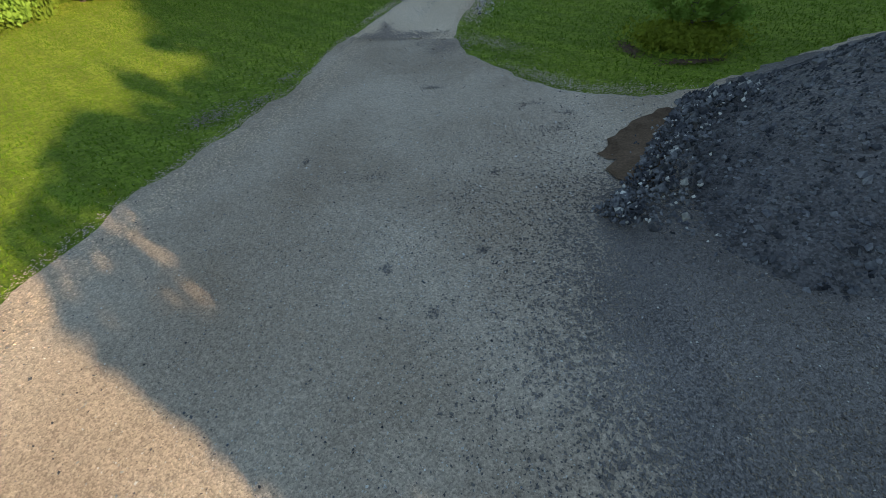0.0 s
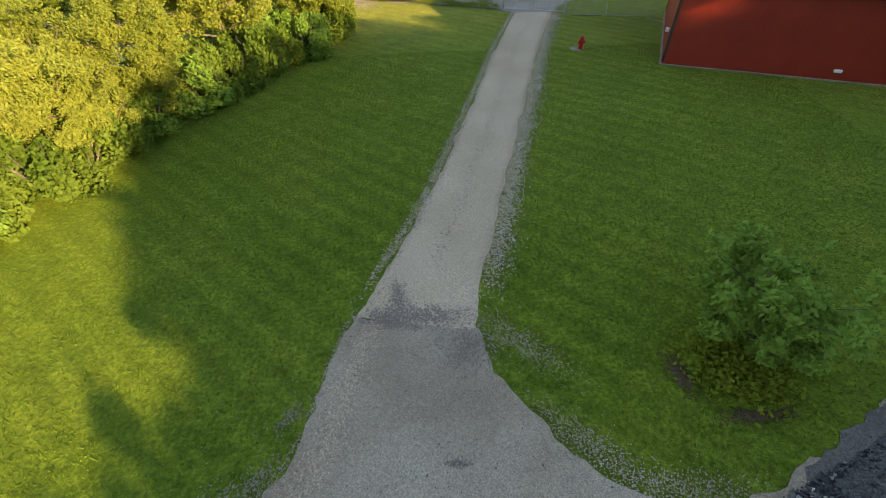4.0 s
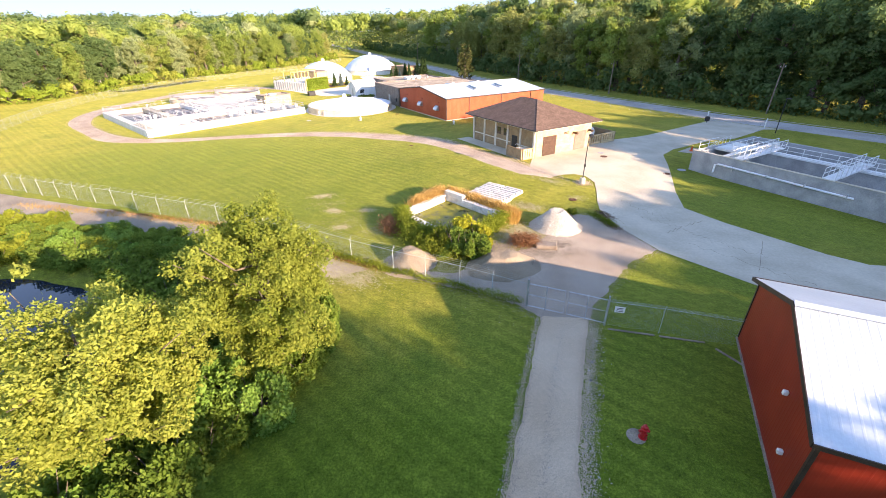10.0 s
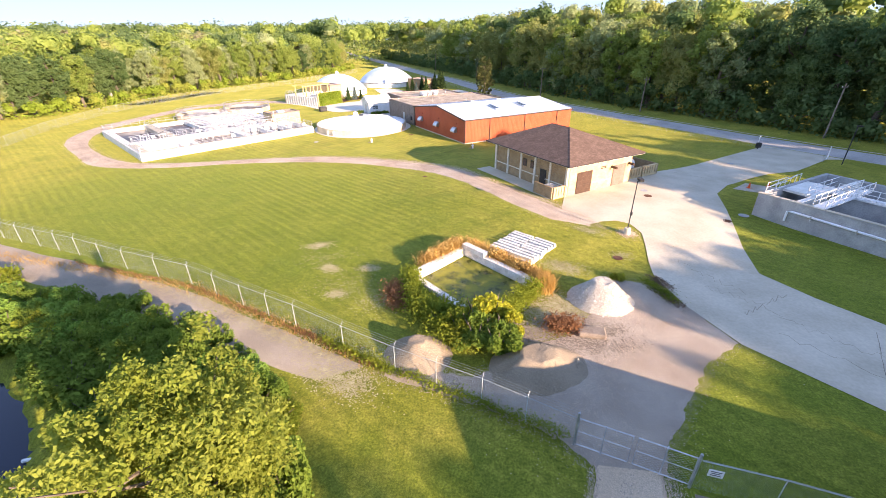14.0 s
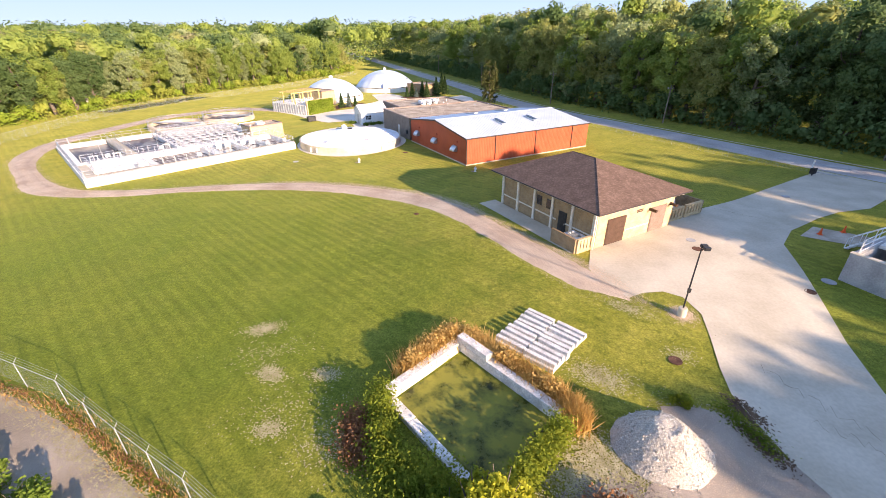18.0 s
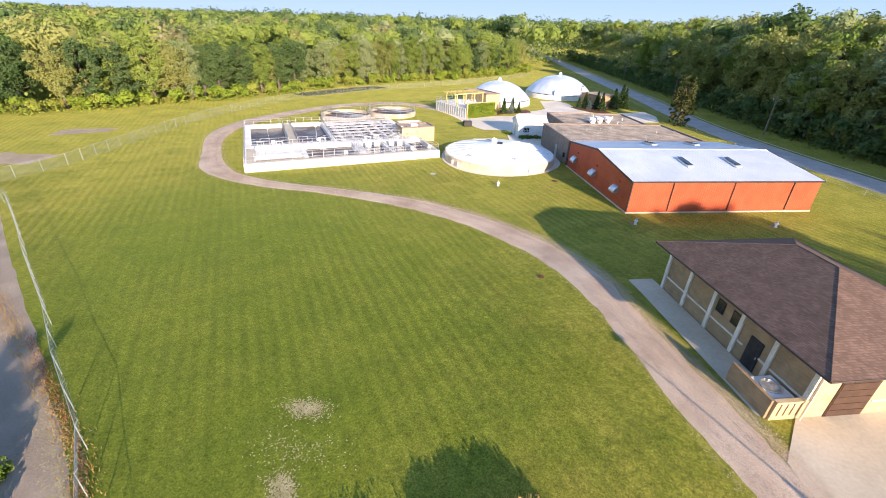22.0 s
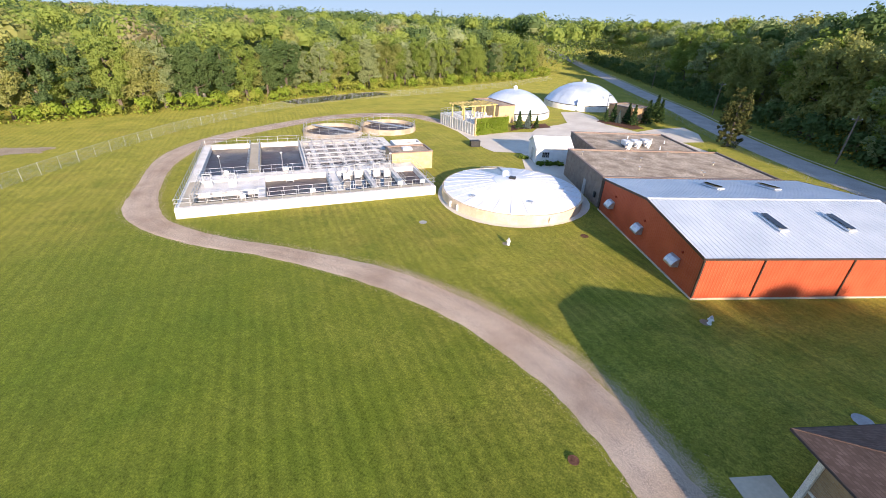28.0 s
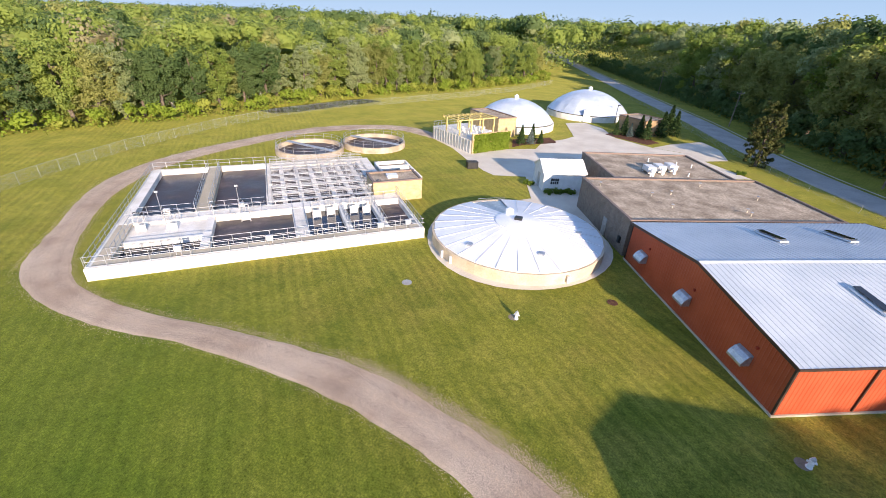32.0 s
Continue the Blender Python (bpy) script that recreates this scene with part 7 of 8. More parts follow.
# ---- plants
def tree_parts(seed, h, rad, n_leaf, leaf, trunk_h=0.25, limbs=9, squash=0.85, mid_h=0.6, face=0.4, leaf_aspect=1.3, many=70, small=1.0):
    """Meshes of a tree: tapered trunk with limbs, and a crown of many leaves in clumps with gaps."""
    rnd = np.random.RandomState(seed)
    bm = bmesh.new()
    lean = rnd.normal(0, 0.04 * h, 2)
    tube([(0, 0, -0.1), (lean[0] * 0.3, lean[1] * 0.3, h * 0.3), (lean[0] * 0.8, lean[1] * 0.8, h * 0.6), (lean[0], lean[1], h * 0.78)], 0.026 * h, 7, bm, 0.006 * h)
    clumps = []
    for i in range(limbs):
        a = 2.4 * i + rnd.uniform(-0.4, 0.4)
        z0 = h * (trunk_h + (0.75 - trunk_h) * i / limbs)
        f = z0 / h
        reach = rad * (0.55 + 0.5 * math.sin(math.pi * min(1, f + 0.1))) * rnd.uniform(0.8, 1.1)
        end = np.array([lean[0] * f + reach * math.cos(a), lean[1] * f + reach * math.sin(a), z0 + reach * rnd.uniform(0.35, 0.8)])
        mid = np.array([lean[0] * f + 0.5 * reach * math.cos(a), lean[1] * f + 0.5 * reach * math.sin(a), z0 + reach * 0.18])
        tube([(lean[0] * f, lean[1] * f, z0), tuple(mid), tuple(end)], 0.0075 * h, 5, bm, 0.002 * h)
        for q in range(7):
            clumps.append((mid + (end - mid) * (0.1 + 0.16 * q) + rnd.normal(0, 0.13 * rad, 3), rad * small * rnd.uniform(0.13, 0.3)))
    for _ in range(many):
        d = rnd.normal(size=3)
        d /= np.linalg.norm(d)
        d *= rnd.uniform(0.55, 1.06)
        c = np.array([lean[0] * 0.7 + d[0] * rad * 0.85, lean[1] * 0.7 + d[1] * rad * 0.85, h * mid_h + d[2] * h * 0.36 * squash])
        clumps.append((c, rad * small * rnd.uniform(0.12, 0.3)))
    w = np.array([r for _, r in clumps]) ** 2
    pick = rnd.choice(len(clumps), n_leaf, p=w / w.sum())
    cs, rs_ = np.array([c for c, _ in clumps])[pick], np.array([r for _, r in clumps])[pick]
    d = rnd.normal(size=(n_leaf, 3))
    d /= np.linalg.norm(d, axis=1)[:, None]
    p = cs + d * (rs_ * rnd.uniform(0.35, 1.0, n_leaf) ** 0.5)[:, None] * np.array([1, 1, 0.8])
    p += rnd.normal(0, 0.035 * rad, p.shape) * (rnd.uniform(0, 1, (n_leaf, 1)) > 0.6)
    p[:, 2] = np.maximum(p[:, 2], 0.02 * h)
    out = p - np.array([lean[0] * 0.6, lean[1] * 0.6, h * (mid_h - 0.12)])
    out /= np.linalg.norm(out, axis=1)[:, None]
    v, f = quads(p, leaf, rnd, 0.25, leaf_aspect, (0.5 * d + 0.5 * out, face))
    return mesh_of("trunk", bm, M["bark"]), v, f


def tree_kind(seed, h, rad, n_leaf, leaf, mat, bark="bark", **kw):
    tr, v, f = tree_parts(seed, h, rad, n_leaf, leaf, **kw)
    tr.materials[0] = M[bark]
    return tr, from_arrays("crown", v, f, [M[mat]])


def plant_tree(kind, x, y, s, a, name, label, group=""):
    t = thing(name, pose(x, y, gz(x, y), 0, 0, a) @ Matrix.Scale(s, 4), label, "tree" if "tree" in name or name == "spruce" else "shrub", group)
    part("trunk", kind[0], None, t)
    part("crown", kind[1], None, t)
    return t


def shrub_mesh(seed, rad, h, n_leaf, leaf, mat, stems=True):
    """A rounded, uneven shrub of leaves from the ground up."""
    rnd = np.random.RandomState(seed)
    cl = []
    for _ in range(16):
        a, r = rnd.uniform(0, 6.28), rad * math.sqrt(rnd.uniform(0, 0.8))
        cl.append((r * math.cos(a), r * math.sin(a), h * rnd.uniform(0.15, 0.8) * (1 - 0.4 * (r / rad) ** 2), rad * rnd.uniform(0.25, 0.45)))
    cl = np.array(cl)
    i = rnd.randint(0, len(cl), n_leaf)
    d = rnd.normal(size=(n_leaf, 3))
    d /= np.linalg.norm(d, axis=1)[:, None]
    p = cl[i, :3] + d * (cl[i, 3] * rnd.uniform(0.3, 1, n_leaf) ** 0.5)[:, None]
    p[:, 2] = np.abs(p[:, 2]) + 0.03
    v, f = quads(p, leaf, rnd, 0.3, 1.3)
    crown = from_arrays("crown", v, f, [M[mat]])
    bm = bmesh.new()
    for k in range(6):
        a = k * 1.05
        tube([(0, 0, -0.05), (0.3 * rad * math.cos(a), 0.3 * rad * math.sin(a), h * 0.4), (0.6 * rad * math.cos(a), 0.6 * rad * math.sin(a), h * 0.75)], 0.03 * h + 0.01, 5, bm, 0.008)
    return mesh_of("stem", bm, M["bark"]), crown


def plant_shrub(kind, x, y, s, a, label, name="shrub", group="", sz=None):
    t = thing(name, pose(x, y, gz(x, y), 0, 0, a) @ Matrix.Diagonal((s, s, sz or s, 1)), label, "shrub", group)
    part("stem", kind[0], None, t)
    part("crown", kind[1], None, t)
    return t


rp = random.Random(21)
big = [tree_kind(31, 9.0, 3.1, 72000, 0.085, "leaf_tree", trunk_h=0.15, mid_h=0.58, squash=1.12, limbs=16, face=0.2, leaf_aspect=1.5, many=190, small=0.62), tree_kind(32, 8.6, 3.1, 68000, 0.085, "leaf_tree", trunk_h=0.2, limbs=16, face=0.2, leaf_aspect=1.5, many=170, small=0.64)]
for k, x, y, s, a in ((0, -7.2, 27.0, 1.04, 10), (1, -11.0, 21.6, 1.03, 70), (0, -12.4, 15.0, 0.70, 150), (1, -13.2, 11.0, 0.66, 30), (0, -15.6, 13.0, 0.7, 90), (1, -17.0, 8.6, 0.7, 200), (0, -19.5, 4.0, 0.75, 260)):
    plant_tree(big[k], x, y, s, a, "tree", "leafy yellow-green tree at the pond's edge", "pond trees")
hedge = [shrub_mesh(41, 1.5, 2.6, 6000, 0.12, "leaf_shrub"), shrub_mesh(42, 1.4, 2.2, 5600, 0.12, "leaf_shrub"), shrub_mesh(43, 1.5, 2.9, 6000, 0.12, "leaf_bush")]
line = resample([(-5.8, 29.6), (-6.6, 26.5), (-7.6, 23.6), (-9.2, 20.4), (-11.0, 17.2), (-12.4, 13.4), (-13.4, 9.6), (-14.4, 6.4), (-16.0, 3.5), (-19, 0.5), (-23, -3), (-29, -8)], 34)
for i, (x, y) in enumerate(line):
    for row in range(2):
        k = rp.choice((0, 0, 1, 1, 2)) if row == 0 else rp.choice((0, 1, 2, 2))
        plant_shrub(hedge[k], x - 0.3 - row * 2.0 + rp.uniform(-0.4, 0.4), y + rp.uniform(-0.5, 0.5) + row * 0.5, rp.uniform(0.75, 1.1) * (1.0 if row == 0 else 1.15), rp.uniform(0, 360), "dense green shrub in the hedgerow" if k < 2 else "fresh green shrub in the hedgerow", group="hedgerow", sz=rp.uniform(0.8, 1.45))
lush = [shrub_mesh(53, 1.5, 1.7, 6500, 0.10, "leaf_shrub"), shrub_mesh(54, 1.3, 1.3, 5200, 0.09, "weed_green"), shrub_mesh(55, 1.2, 1.9, 5600, 0.10, "leaf_bush")]
bank = [shrub_mesh(51, 1.4, 1.5, 2200, 0.16, "leaf_shrub"), shrub_mesh(52, 1.4, 1.4, 2200, 0.16, "weed_green")]
for i in range(60):
    a = rp.uniform(0.15, 1.75)
    q = rp.uniform(1.12, 1.32)
    x, y = -32 + 15.5 * q * math.cos(a), 24 + 13.0 * q * math.sin(a)
    if y > 42.5 - 0.30 * (x + 20) - 2.6 or x > -9.5:
        continue
    plant_shrub(bank[0 if x > -32 else rp.choice((0, 1))], x, y, rp.uniform(0.7, 1.2), rp.uniform(0, 360), "low green bush on the pond bank", group="pond bank bushes")
for x, y, s in ((-18.8, 38.3, 0.9), (-24.2, 41.6, 1.0), (-13.5, 36.9, 0.9), (-10.9, 35.6, 0.8), (-18.5, 39.4, 0.8), (-21.5, 39.6, 1.0), (-15.6, 37.4, 0.9), (-27.0, 42.2, 1.0), (-12.2, 35.0, 0.9), (-9.6, 33.6, 0.8), (-14.6, 39.6, 0.6), (-17.4, 40.4, 0.8), (-20.0, 41.0, 0.8), (-22.8, 42.4, 0.9), (-12.4, 37.6, 0.7)):
    plant_shrub(bank[0], x, y, s, rp.uniform(0, 360), "low green bush beside the dirt track", group="pond bank bushes")
for i, (x, y) in enumerate(resample([(-34, 44.2), (-28.2, 42.4), (-22.2, 40.8), (-17.2, 39.2), (-13.2, 37.3), (-10.2, 36.0), (-8.6, 34.6)], 22)):
    for row in range(2):
        plant_shrub(lush[rp.choice((0, 0, 1, 2))], x - 0.5 * row + rp.uniform(-0.5, 0.5), y - 0.7 - 1.9 * row + rp.uniform(-0.4, 0.4), rp.uniform(0.75, 1.15), rp.uniform(0, 360), "lush green shrub between the track and the pond", group="pond bank bushes", sz=rp.uniform(0.7, 1.2))
for i in range(26):
    x = rp.uniform(-62, -33)
    plant_shrub(bank[1], x, 44.6 + (-33 - x) * 0.10 - rp.uniform(0, 7), rp.uniform(0.7, 1.2), rp.uniform(0, 360), "yellow-green weeds on the pond bank", group="pond bank bushes")

# bush in its ring of weeds on the near lawn
nb = tree_kind(63, 2.8, 1.3, 12000, 0.068, "leaf_bush", trunk_h=0.03, limbs=18, mid_h=0.52, squash=1.1, face=0.1, leaf_aspect=1.9, many=40, small=0.6)
plant_tree(nb, 8.5, 1.75, 1.12, 40, "bush", "young leafy bush in an overgrown ring", "")
ringm = lathe([(1.25, 0.03), (1.1, 0.10), (0.7, 0.12), (0, 0.14)], 24)
speckle("ring_silt", [(6.55, 1.0, 0.12, 0.3, 10, 260), (7.9, -0.05, 0.4, 0.1, 5, 420)], 0.05, M["sand"], "dark wet soil at the planting ring's rim", 0.05, 33)
solo("planting_ring", ringm, M["lawn"], "stony overgrown planting ring round the bush", "soil", "", "structure", pose(8.0, 1.2, 0))


def blades(name, places, h, w, rnd, mat, label, lean=0.35, cat="grass"):
    """Upright blades in one mesh. h: a height for each."""
    n = len(places)
    p = np.array(places)
    a = rnd.uniform(0, 6.283, n)
    d = np.stack([np.cos(a), np.sin(a), np.zeros(n)], 1) * w / 2
    tip = p + np.stack([rnd.normal(0, lean, n) * h, rnd.normal(0, lean, n) * h, h], 1)
    v = np.stack([p - d, p + d, tip], 1).reshape(-1, 3)
    return tagged(new(name, from_arrays(name, v, np.arange(3 * n).reshape(n, 3), [M[mat]])), label, cat, "", "stuff")


rg = np.random.RandomState(77)
n = 110000
x, y = rg.uniform(-15, 19, n), rg.uniform(-9, 24, n)
keep = []
lane = [(-1.6, 3.0), (-0.9, 4.8), (0.35, 8.3), (1.4, 12.1), (2.8, 17.4), (4.6, 24.4), (7.4, 24.0), (5.65, 17.3), (4.35, 12.6), (3.25, 8.5), (2.35, 4.8), (1.9, 2.4)]
for i in range(n):
    if not inside(x[i], y[i], LOT) and not inside(x[i], y[i], lane) and not (inside(x[i] + 0.1, y[i], LOT)):
        keep.append((x[i], y[i], 0.0))
blades("grass_blades", keep, rg.uniform(0.03, 0.085, len(keep)), 0.035, rg, "grass_blade", "short green grass blades of the lawn", 0.5)
rw = np.random.RandomState(9)


def weeds(name, spots, count, hmin, hmax, w, mat, label):
    """Rank weeds along lines (x0, y0, x1, y1, spread)."""
    pl = []
    for x0, y0, x1, y1, s in spots:
        f = rw.uniform(0, 1, count)
        xx, yy = x0 + (x1 - x0) * f + rw.normal(0, s, count), y0 + (y1 - y0) * f + rw.normal(0, s, count)
        pl += [(a, b, gz(a, b)) for a, b in zip(xx, yy)]
    return blades(name, pl, rw.uniform(hmin, hmax, len(pl)), w, rw, mat, label, 0.25, "weeds")


def leafy(name, spots, count, h, leaf, mat, label):
    """Leafy weeds along lines: many small leaves over the ground."""
    pl = []
    for x0, y0, x1, y1, s in spots:
        f = rw.uniform(0, 1, count)
        hh = h * (0.75 + 0.25 * np.sin(f * 17 + x0)) * rw.uniform(0.05, 1, count) ** 0.7
        pl.append(np.stack([x0 + (x1 - x0) * f + rw.normal(0, s, count), y0 + (y1 - y0) * f + rw.normal(0, s, count), hh + 0.03], 1))
    v, f = quads(np.concatenate(pl), leaf, rw, 0.3, 1.4)
    return tagged(new(name, from_arrays(name, v, f, [M[mat]])), label, "weeds", "", "stuff")


leafy("ring_weeds", [(7.2, 0.9, 8.4, 0.5, 0.3), (7.0, 1.3, 9.2, 1.2, 0.35)], 2400, 0.55, 0.08, "weed_green", "rank weeds in the planting ring")
weeds("dry_weeds", [(1.0, 52.8, 6.6, 47.6, 0.30), (0.2, 53.0, -2.6, 49.6, 0.32), (6.4, 47.4, 6.9, 46.6, 0.25)], 4200, 0.6, 1.35, 0.09, "weed_dry", "dry ginger weeds standing behind the block bunker")
leafy("dry_weed_heads", [(1.0, 52.8, 6.9, 47.2, 0.3), (0.2, 53.0, -2.6, 49.6, 0.3)], 4200, 1.3, 0.12, "weed_dry", "dry seed heads behind the block bunker")
leafy("green_weeds", [(-3.6, 47.9, -2.4, 43.2, 0.38), (-2.2, 43.2, 0.8, 41.6, 0.75), (-0.6, 41.0, 2.6, 40.4, 0.8), (5.9, 46.0, 3.4, 42.6, 0.35)], 5200, 1.6, 0.105, "weed_green", "rank green weeds crowding the bunker walls")
leafy("rust_weeds", [(-4.6, 46.2, -3.9, 43.8, 0.42)], 2600, 0.8, 0.10, "weed_rust", "rust-brown dead weeds beside the bunker")
leafy("dead_brush", [(6.5, 41.9, 7.9, 42.0, 0.35)], 2600, 1.0, 0.10, "weed_rust", "brown dead brush pile by the heaps")
tall = [shrub_mesh(71, 1.25, 2.7, 6500, 0.12, "weed_green"), shrub_mesh(72, 0.9, 2.6, 4200, 0.11, "weed_yellow"), shrub_mesh(73, 1.2, 2.7, 6500, 0.12, "leaf_shrub")]
for k, x, y, s in ((2, 1.6, 40.0, 1.15), (2, 2.9, 39.4, 1.1), (0, 0.6, 40.9, 0.95), (1, 2.6, 41.6, 1.35), (1, 1.7, 41.4, 1.3), (1, 3.5, 40.4, 1.15), (0, -0.9, 41.9, 0.7), (1, 3.6, 41.0, 0.6)):
    plant_shrub(tall[k], x, y, s, rp.uniform(0, 360), "tall green bush by the block bunker" if k != 1 else "lime-green bush by the block bunker", group="bunker bushes")
leafy("fence_weeds", [(5.8, 33.6, -3.0, 37.4, 0.22), (-3.0, 37.4, -8, 40.0, 0.25)], 2200, 0.45, 0.09, "weed_green", "low weeds along the fence")
leafy("fence_rust_weeds", [(-4.2, 37.7, -10.4, 40.9, 0.16), (-10.4, 40.9, -20.6, 45.6, 0.14), (-20.6, 45.6, -33, 48.6, 0.16)], 800, 0.25, 0.07, "weed_rust", "rust-coloured weeds at the fence's foot")
weeds("fence_dry_grass", [(-4, 37.9, -20, 45.4, 0.35), (-20, 45.4, -44, 50.2, 0.35)], 1500, 0.08, 0.3, 0.05, "weed_dry", "rusty dry grass along the fence")
leafy("pad_weeds", [(14.6, 48.6, 15.9, 45.6, 0.3)], 900, 0.25, 0.08, "weed_green", "low weeds at the drive's edge")
plant_shrub(bank[1], 12.7, 48.6, 0.4, 20, "small tuft of green weeds by the heap", "weed_tuft")

# unseen trees added near the heap to cut sky light on the lot
for p, q in ((-2.5, 24), (1.5, 25), (5.5, 24), (9, 26), (0, 28)):
    plant_tree(nb, p * 0.633 + q * 0.774, p * 0.774 - q * 0.633, 3.1, rp.uniform(0, 360), "tree", "unseen leafy tree added to shade the lot by the heap", "lot trees")

# conifers and garden beds by the terrace
def conifer(seed, h, r, mat):
    rnd = np.random.RandomState(seed)
    n = 2200
    f = rnd.uniform(0, 1, n) ** 0.75
    layer = 0.75 + 0.25 * np.cos(f * 40)
    rr_ = r * (1 - f) * layer * rnd.uniform(0.5, 1, n)
    a = rnd.uniform(0, 6.283, n)
    p = np.stack([rr_ * np.cos(a), rr_ * np.sin(a), 0.15 * h * (1 - f) * 0.3 + f * h], 1)
    v, fc = quads(p, 0.05 * h, rnd, 0.4, 1.6)
    return mesh_of("trunk", tube([(0, 0, -0.05), (0, 0, h * 0.95)], 0.02 * h, 6, None, 0.004 * h), M["bark"]), from_arrays("crown", v, fc, [M[mat]])


con = [conifer(81, 4.0, 1.3, "leaf_conifer"), conifer(82, 3.4, 1.2, "leaf_blue")]
for k, x, y, s in ((0, -36.6, 149.4, 0.95), (1, -35.0, 150.6, 0.95), (0, -35.6, 153.2, 0.9), (0, -33.6, 152.6, 0.7), (0, -20.5, 173.4, 1.1), (1, -19.0, 172.0, 0.9), (0, -17.2, 173.6, 1.2), (0, -15.6, 171.8, 1.2), (0, -22.0, 172.2, 0.8), (0, -13.0, 176.5, 1.4), (0, -10.5, 180, 1.4), (0, -12.0, 186, 1.5)):
    plant_tree(con[k], x, y, s, rp.uniform(0, 360), "spruce", "dark green spruce in a garden bed" if k == 0 else "blue-green spruce in a garden bed", "garden conifers")
sheet("flower_bed", [(-37.2, 146.2), (-35.9, 149.4), (-31.0, 155.5), (-33.5, 159.5), (-39.5, 152.5)], M["mulch"], "brown mulched garden bed", 0.05, 1.0, 0.1)
sheet("flower_bed", [(-24.0, 171.0), (-21.5, 169.6), (-14.5, 166.5), (-12.6, 170), (-17, 175.5), (-22.5, 176.5)], M["mulch"], "brown mulched garden bed", 0.05, 1.0, 0.1)
for x, y in ((-27.2, 126.9), (-23.6, 124.9), (-22.4, 125.8), (-21.0, 126.7), (-5, 148), (1.5, 154)):
    plant_shrub(bank[0], x, y, 0.55, rp.uniform(0, 360), "small clipped shrub beside the building", group="garden shrubs")
iv = np.random.RandomState(4)
p = np.stack([iv.uniform(0.2, 8.5, 3600), -0.08 - np.abs(iv.normal(0, 0.06, 3600)), iv.uniform(0, 1, 3600) ** 0.8 * 3.3 + 0.05], 1)
v, f = quads(p, 0.3, iv, 0.0, 1.2)
solo_iv = tagged(new("ivy", from_arrays("ivy", v, f, [M["leaf_lime"]])), "green ivy covering the terrace wall", "ivy", "", "stuff")
solo_iv.matrix_basis = TER
ce = tree_kind(91, 11.0, 2.9, 15000, 0.20, "leaf_cedar", trunk_h=0.06, limbs=22, mid_h=0.46, squash=1.75, face=0.15, leaf_aspect=1.6, many=120, small=0.42)
plant_tree(ce, 4.2, 162.4, 1.0, 0, "tree", "olive-brown cedar beside the road", "")

# ---- woods
def wood_mass(name, trees, mats, label, seed):
    """Far woods in one mesh. trees: (x, y, height, radius, leaves, leaf size, material)."""
    rnd = np.random.RandomState(seed)
    V, F, I, off = [], [], [], 0
    for x, y, h, r, nl, ls, mi in trees:
        k = 18
        d = rnd.normal(size=(k, 3))
        d /= np.linalg.norm(d, axis=1)[:, None]
        d[:, 2] = np.abs(d[:, 2] + 0.25) - 0.25
        top = min(0.72 * r, 0.42 * h)
        cl = np.array([0, 0, h - top]) + d * np.array([r * 0.72, r * 0.72, top * 0.78]) * rnd.uniform(0.7, 1, (k, 1))
        i = rnd.randint(0, k, nl)
        e = rnd.normal(size=(nl, 3))
        e /= np.linalg.norm(e, axis=1)[:, None]
        p = cl[i] + e * r * 0.36 * rnd.uniform(0.5, 1, (nl, 1)) ** 0.5
        m = nl // 5
        p[:m] = np.stack([rnd.normal(0, r * 0.6, m), rnd.normal(0, r * 0.6, m), rnd.uniform(0, h * 0.62, m)], 1)
        p[:, 2] = np.maximum(p[:, 2], 0.1)
        out = p - np.array([0, 0, h - 1.3 * top])
        out /= np.linalg.norm(out, axis=1)[:, None] + 1e-6
        v, f = quads(p + np.array([x, y, 0]), ls, rnd, 0.3, 1.2, (0.5 * e + 0.5 * out, 0.78))
        V.append(v)
        F.append(f + off)
        I.append(np.full(nl, mi))
        off += 4 * nl
        if ls > 0.6:
            # the shaded inside of the crown
            az, el = np.meshgrid(np.arange(8) * 0.7854, np.array([-0.7, -0.1, 0.5, 1.0, 1.5]))
            wob = rnd.uniform(0.42, 0.74, az.shape)
            v = np.stack([x + r * wob * np.cos(az) * np.cos(el), y + r * wob * np.sin(az) * np.cos(el), h - top + top * 0.95 * wob * np.sin(el)], -1).reshape(-1, 3)
            q = np.array([(j * 8 + i_, j * 8 + (i_ + 1) % 8, (j + 1) * 8 + (i_ + 1) % 8, (j + 1) * 8 + i_) for j in range(4) for i_ in range(8)])
            V.append(v)
            F.append(q + off)
            I.append(np.full(32, mi))
            off += 40
    return tagged(new(name, from_arrays(name, np.concatenate(V), np.concatenate(F), mats, np.concatenate(I).astype(np.int32))), label, "woods", "", "stuff")


def scatter(region, spacing, seed):
    r = random.Random(seed)
    xs, ys = [p[0] for p in region], [p[1] for p in region]
    out = []
    y = min(ys)
    while y < max(ys):
        x = min(xs)
        while x < max(xs):
            px, py = x + r.uniform(-0.45, 0.45) * spacing, y + r.uniform(-0.45, 0.45) * spacing
            if inside(px, py, region):
                out.append((px, py))
            x += spacing
        y += spacing
    return out


def edge_offset(k):
    return [(q[0] + (q[0] - p[0]) / math.dist(p, q) * k, q[1] + (q[1] - p[1]) / math.dist(p, q) * k) for p, q in zip(NEAR, FAR)]


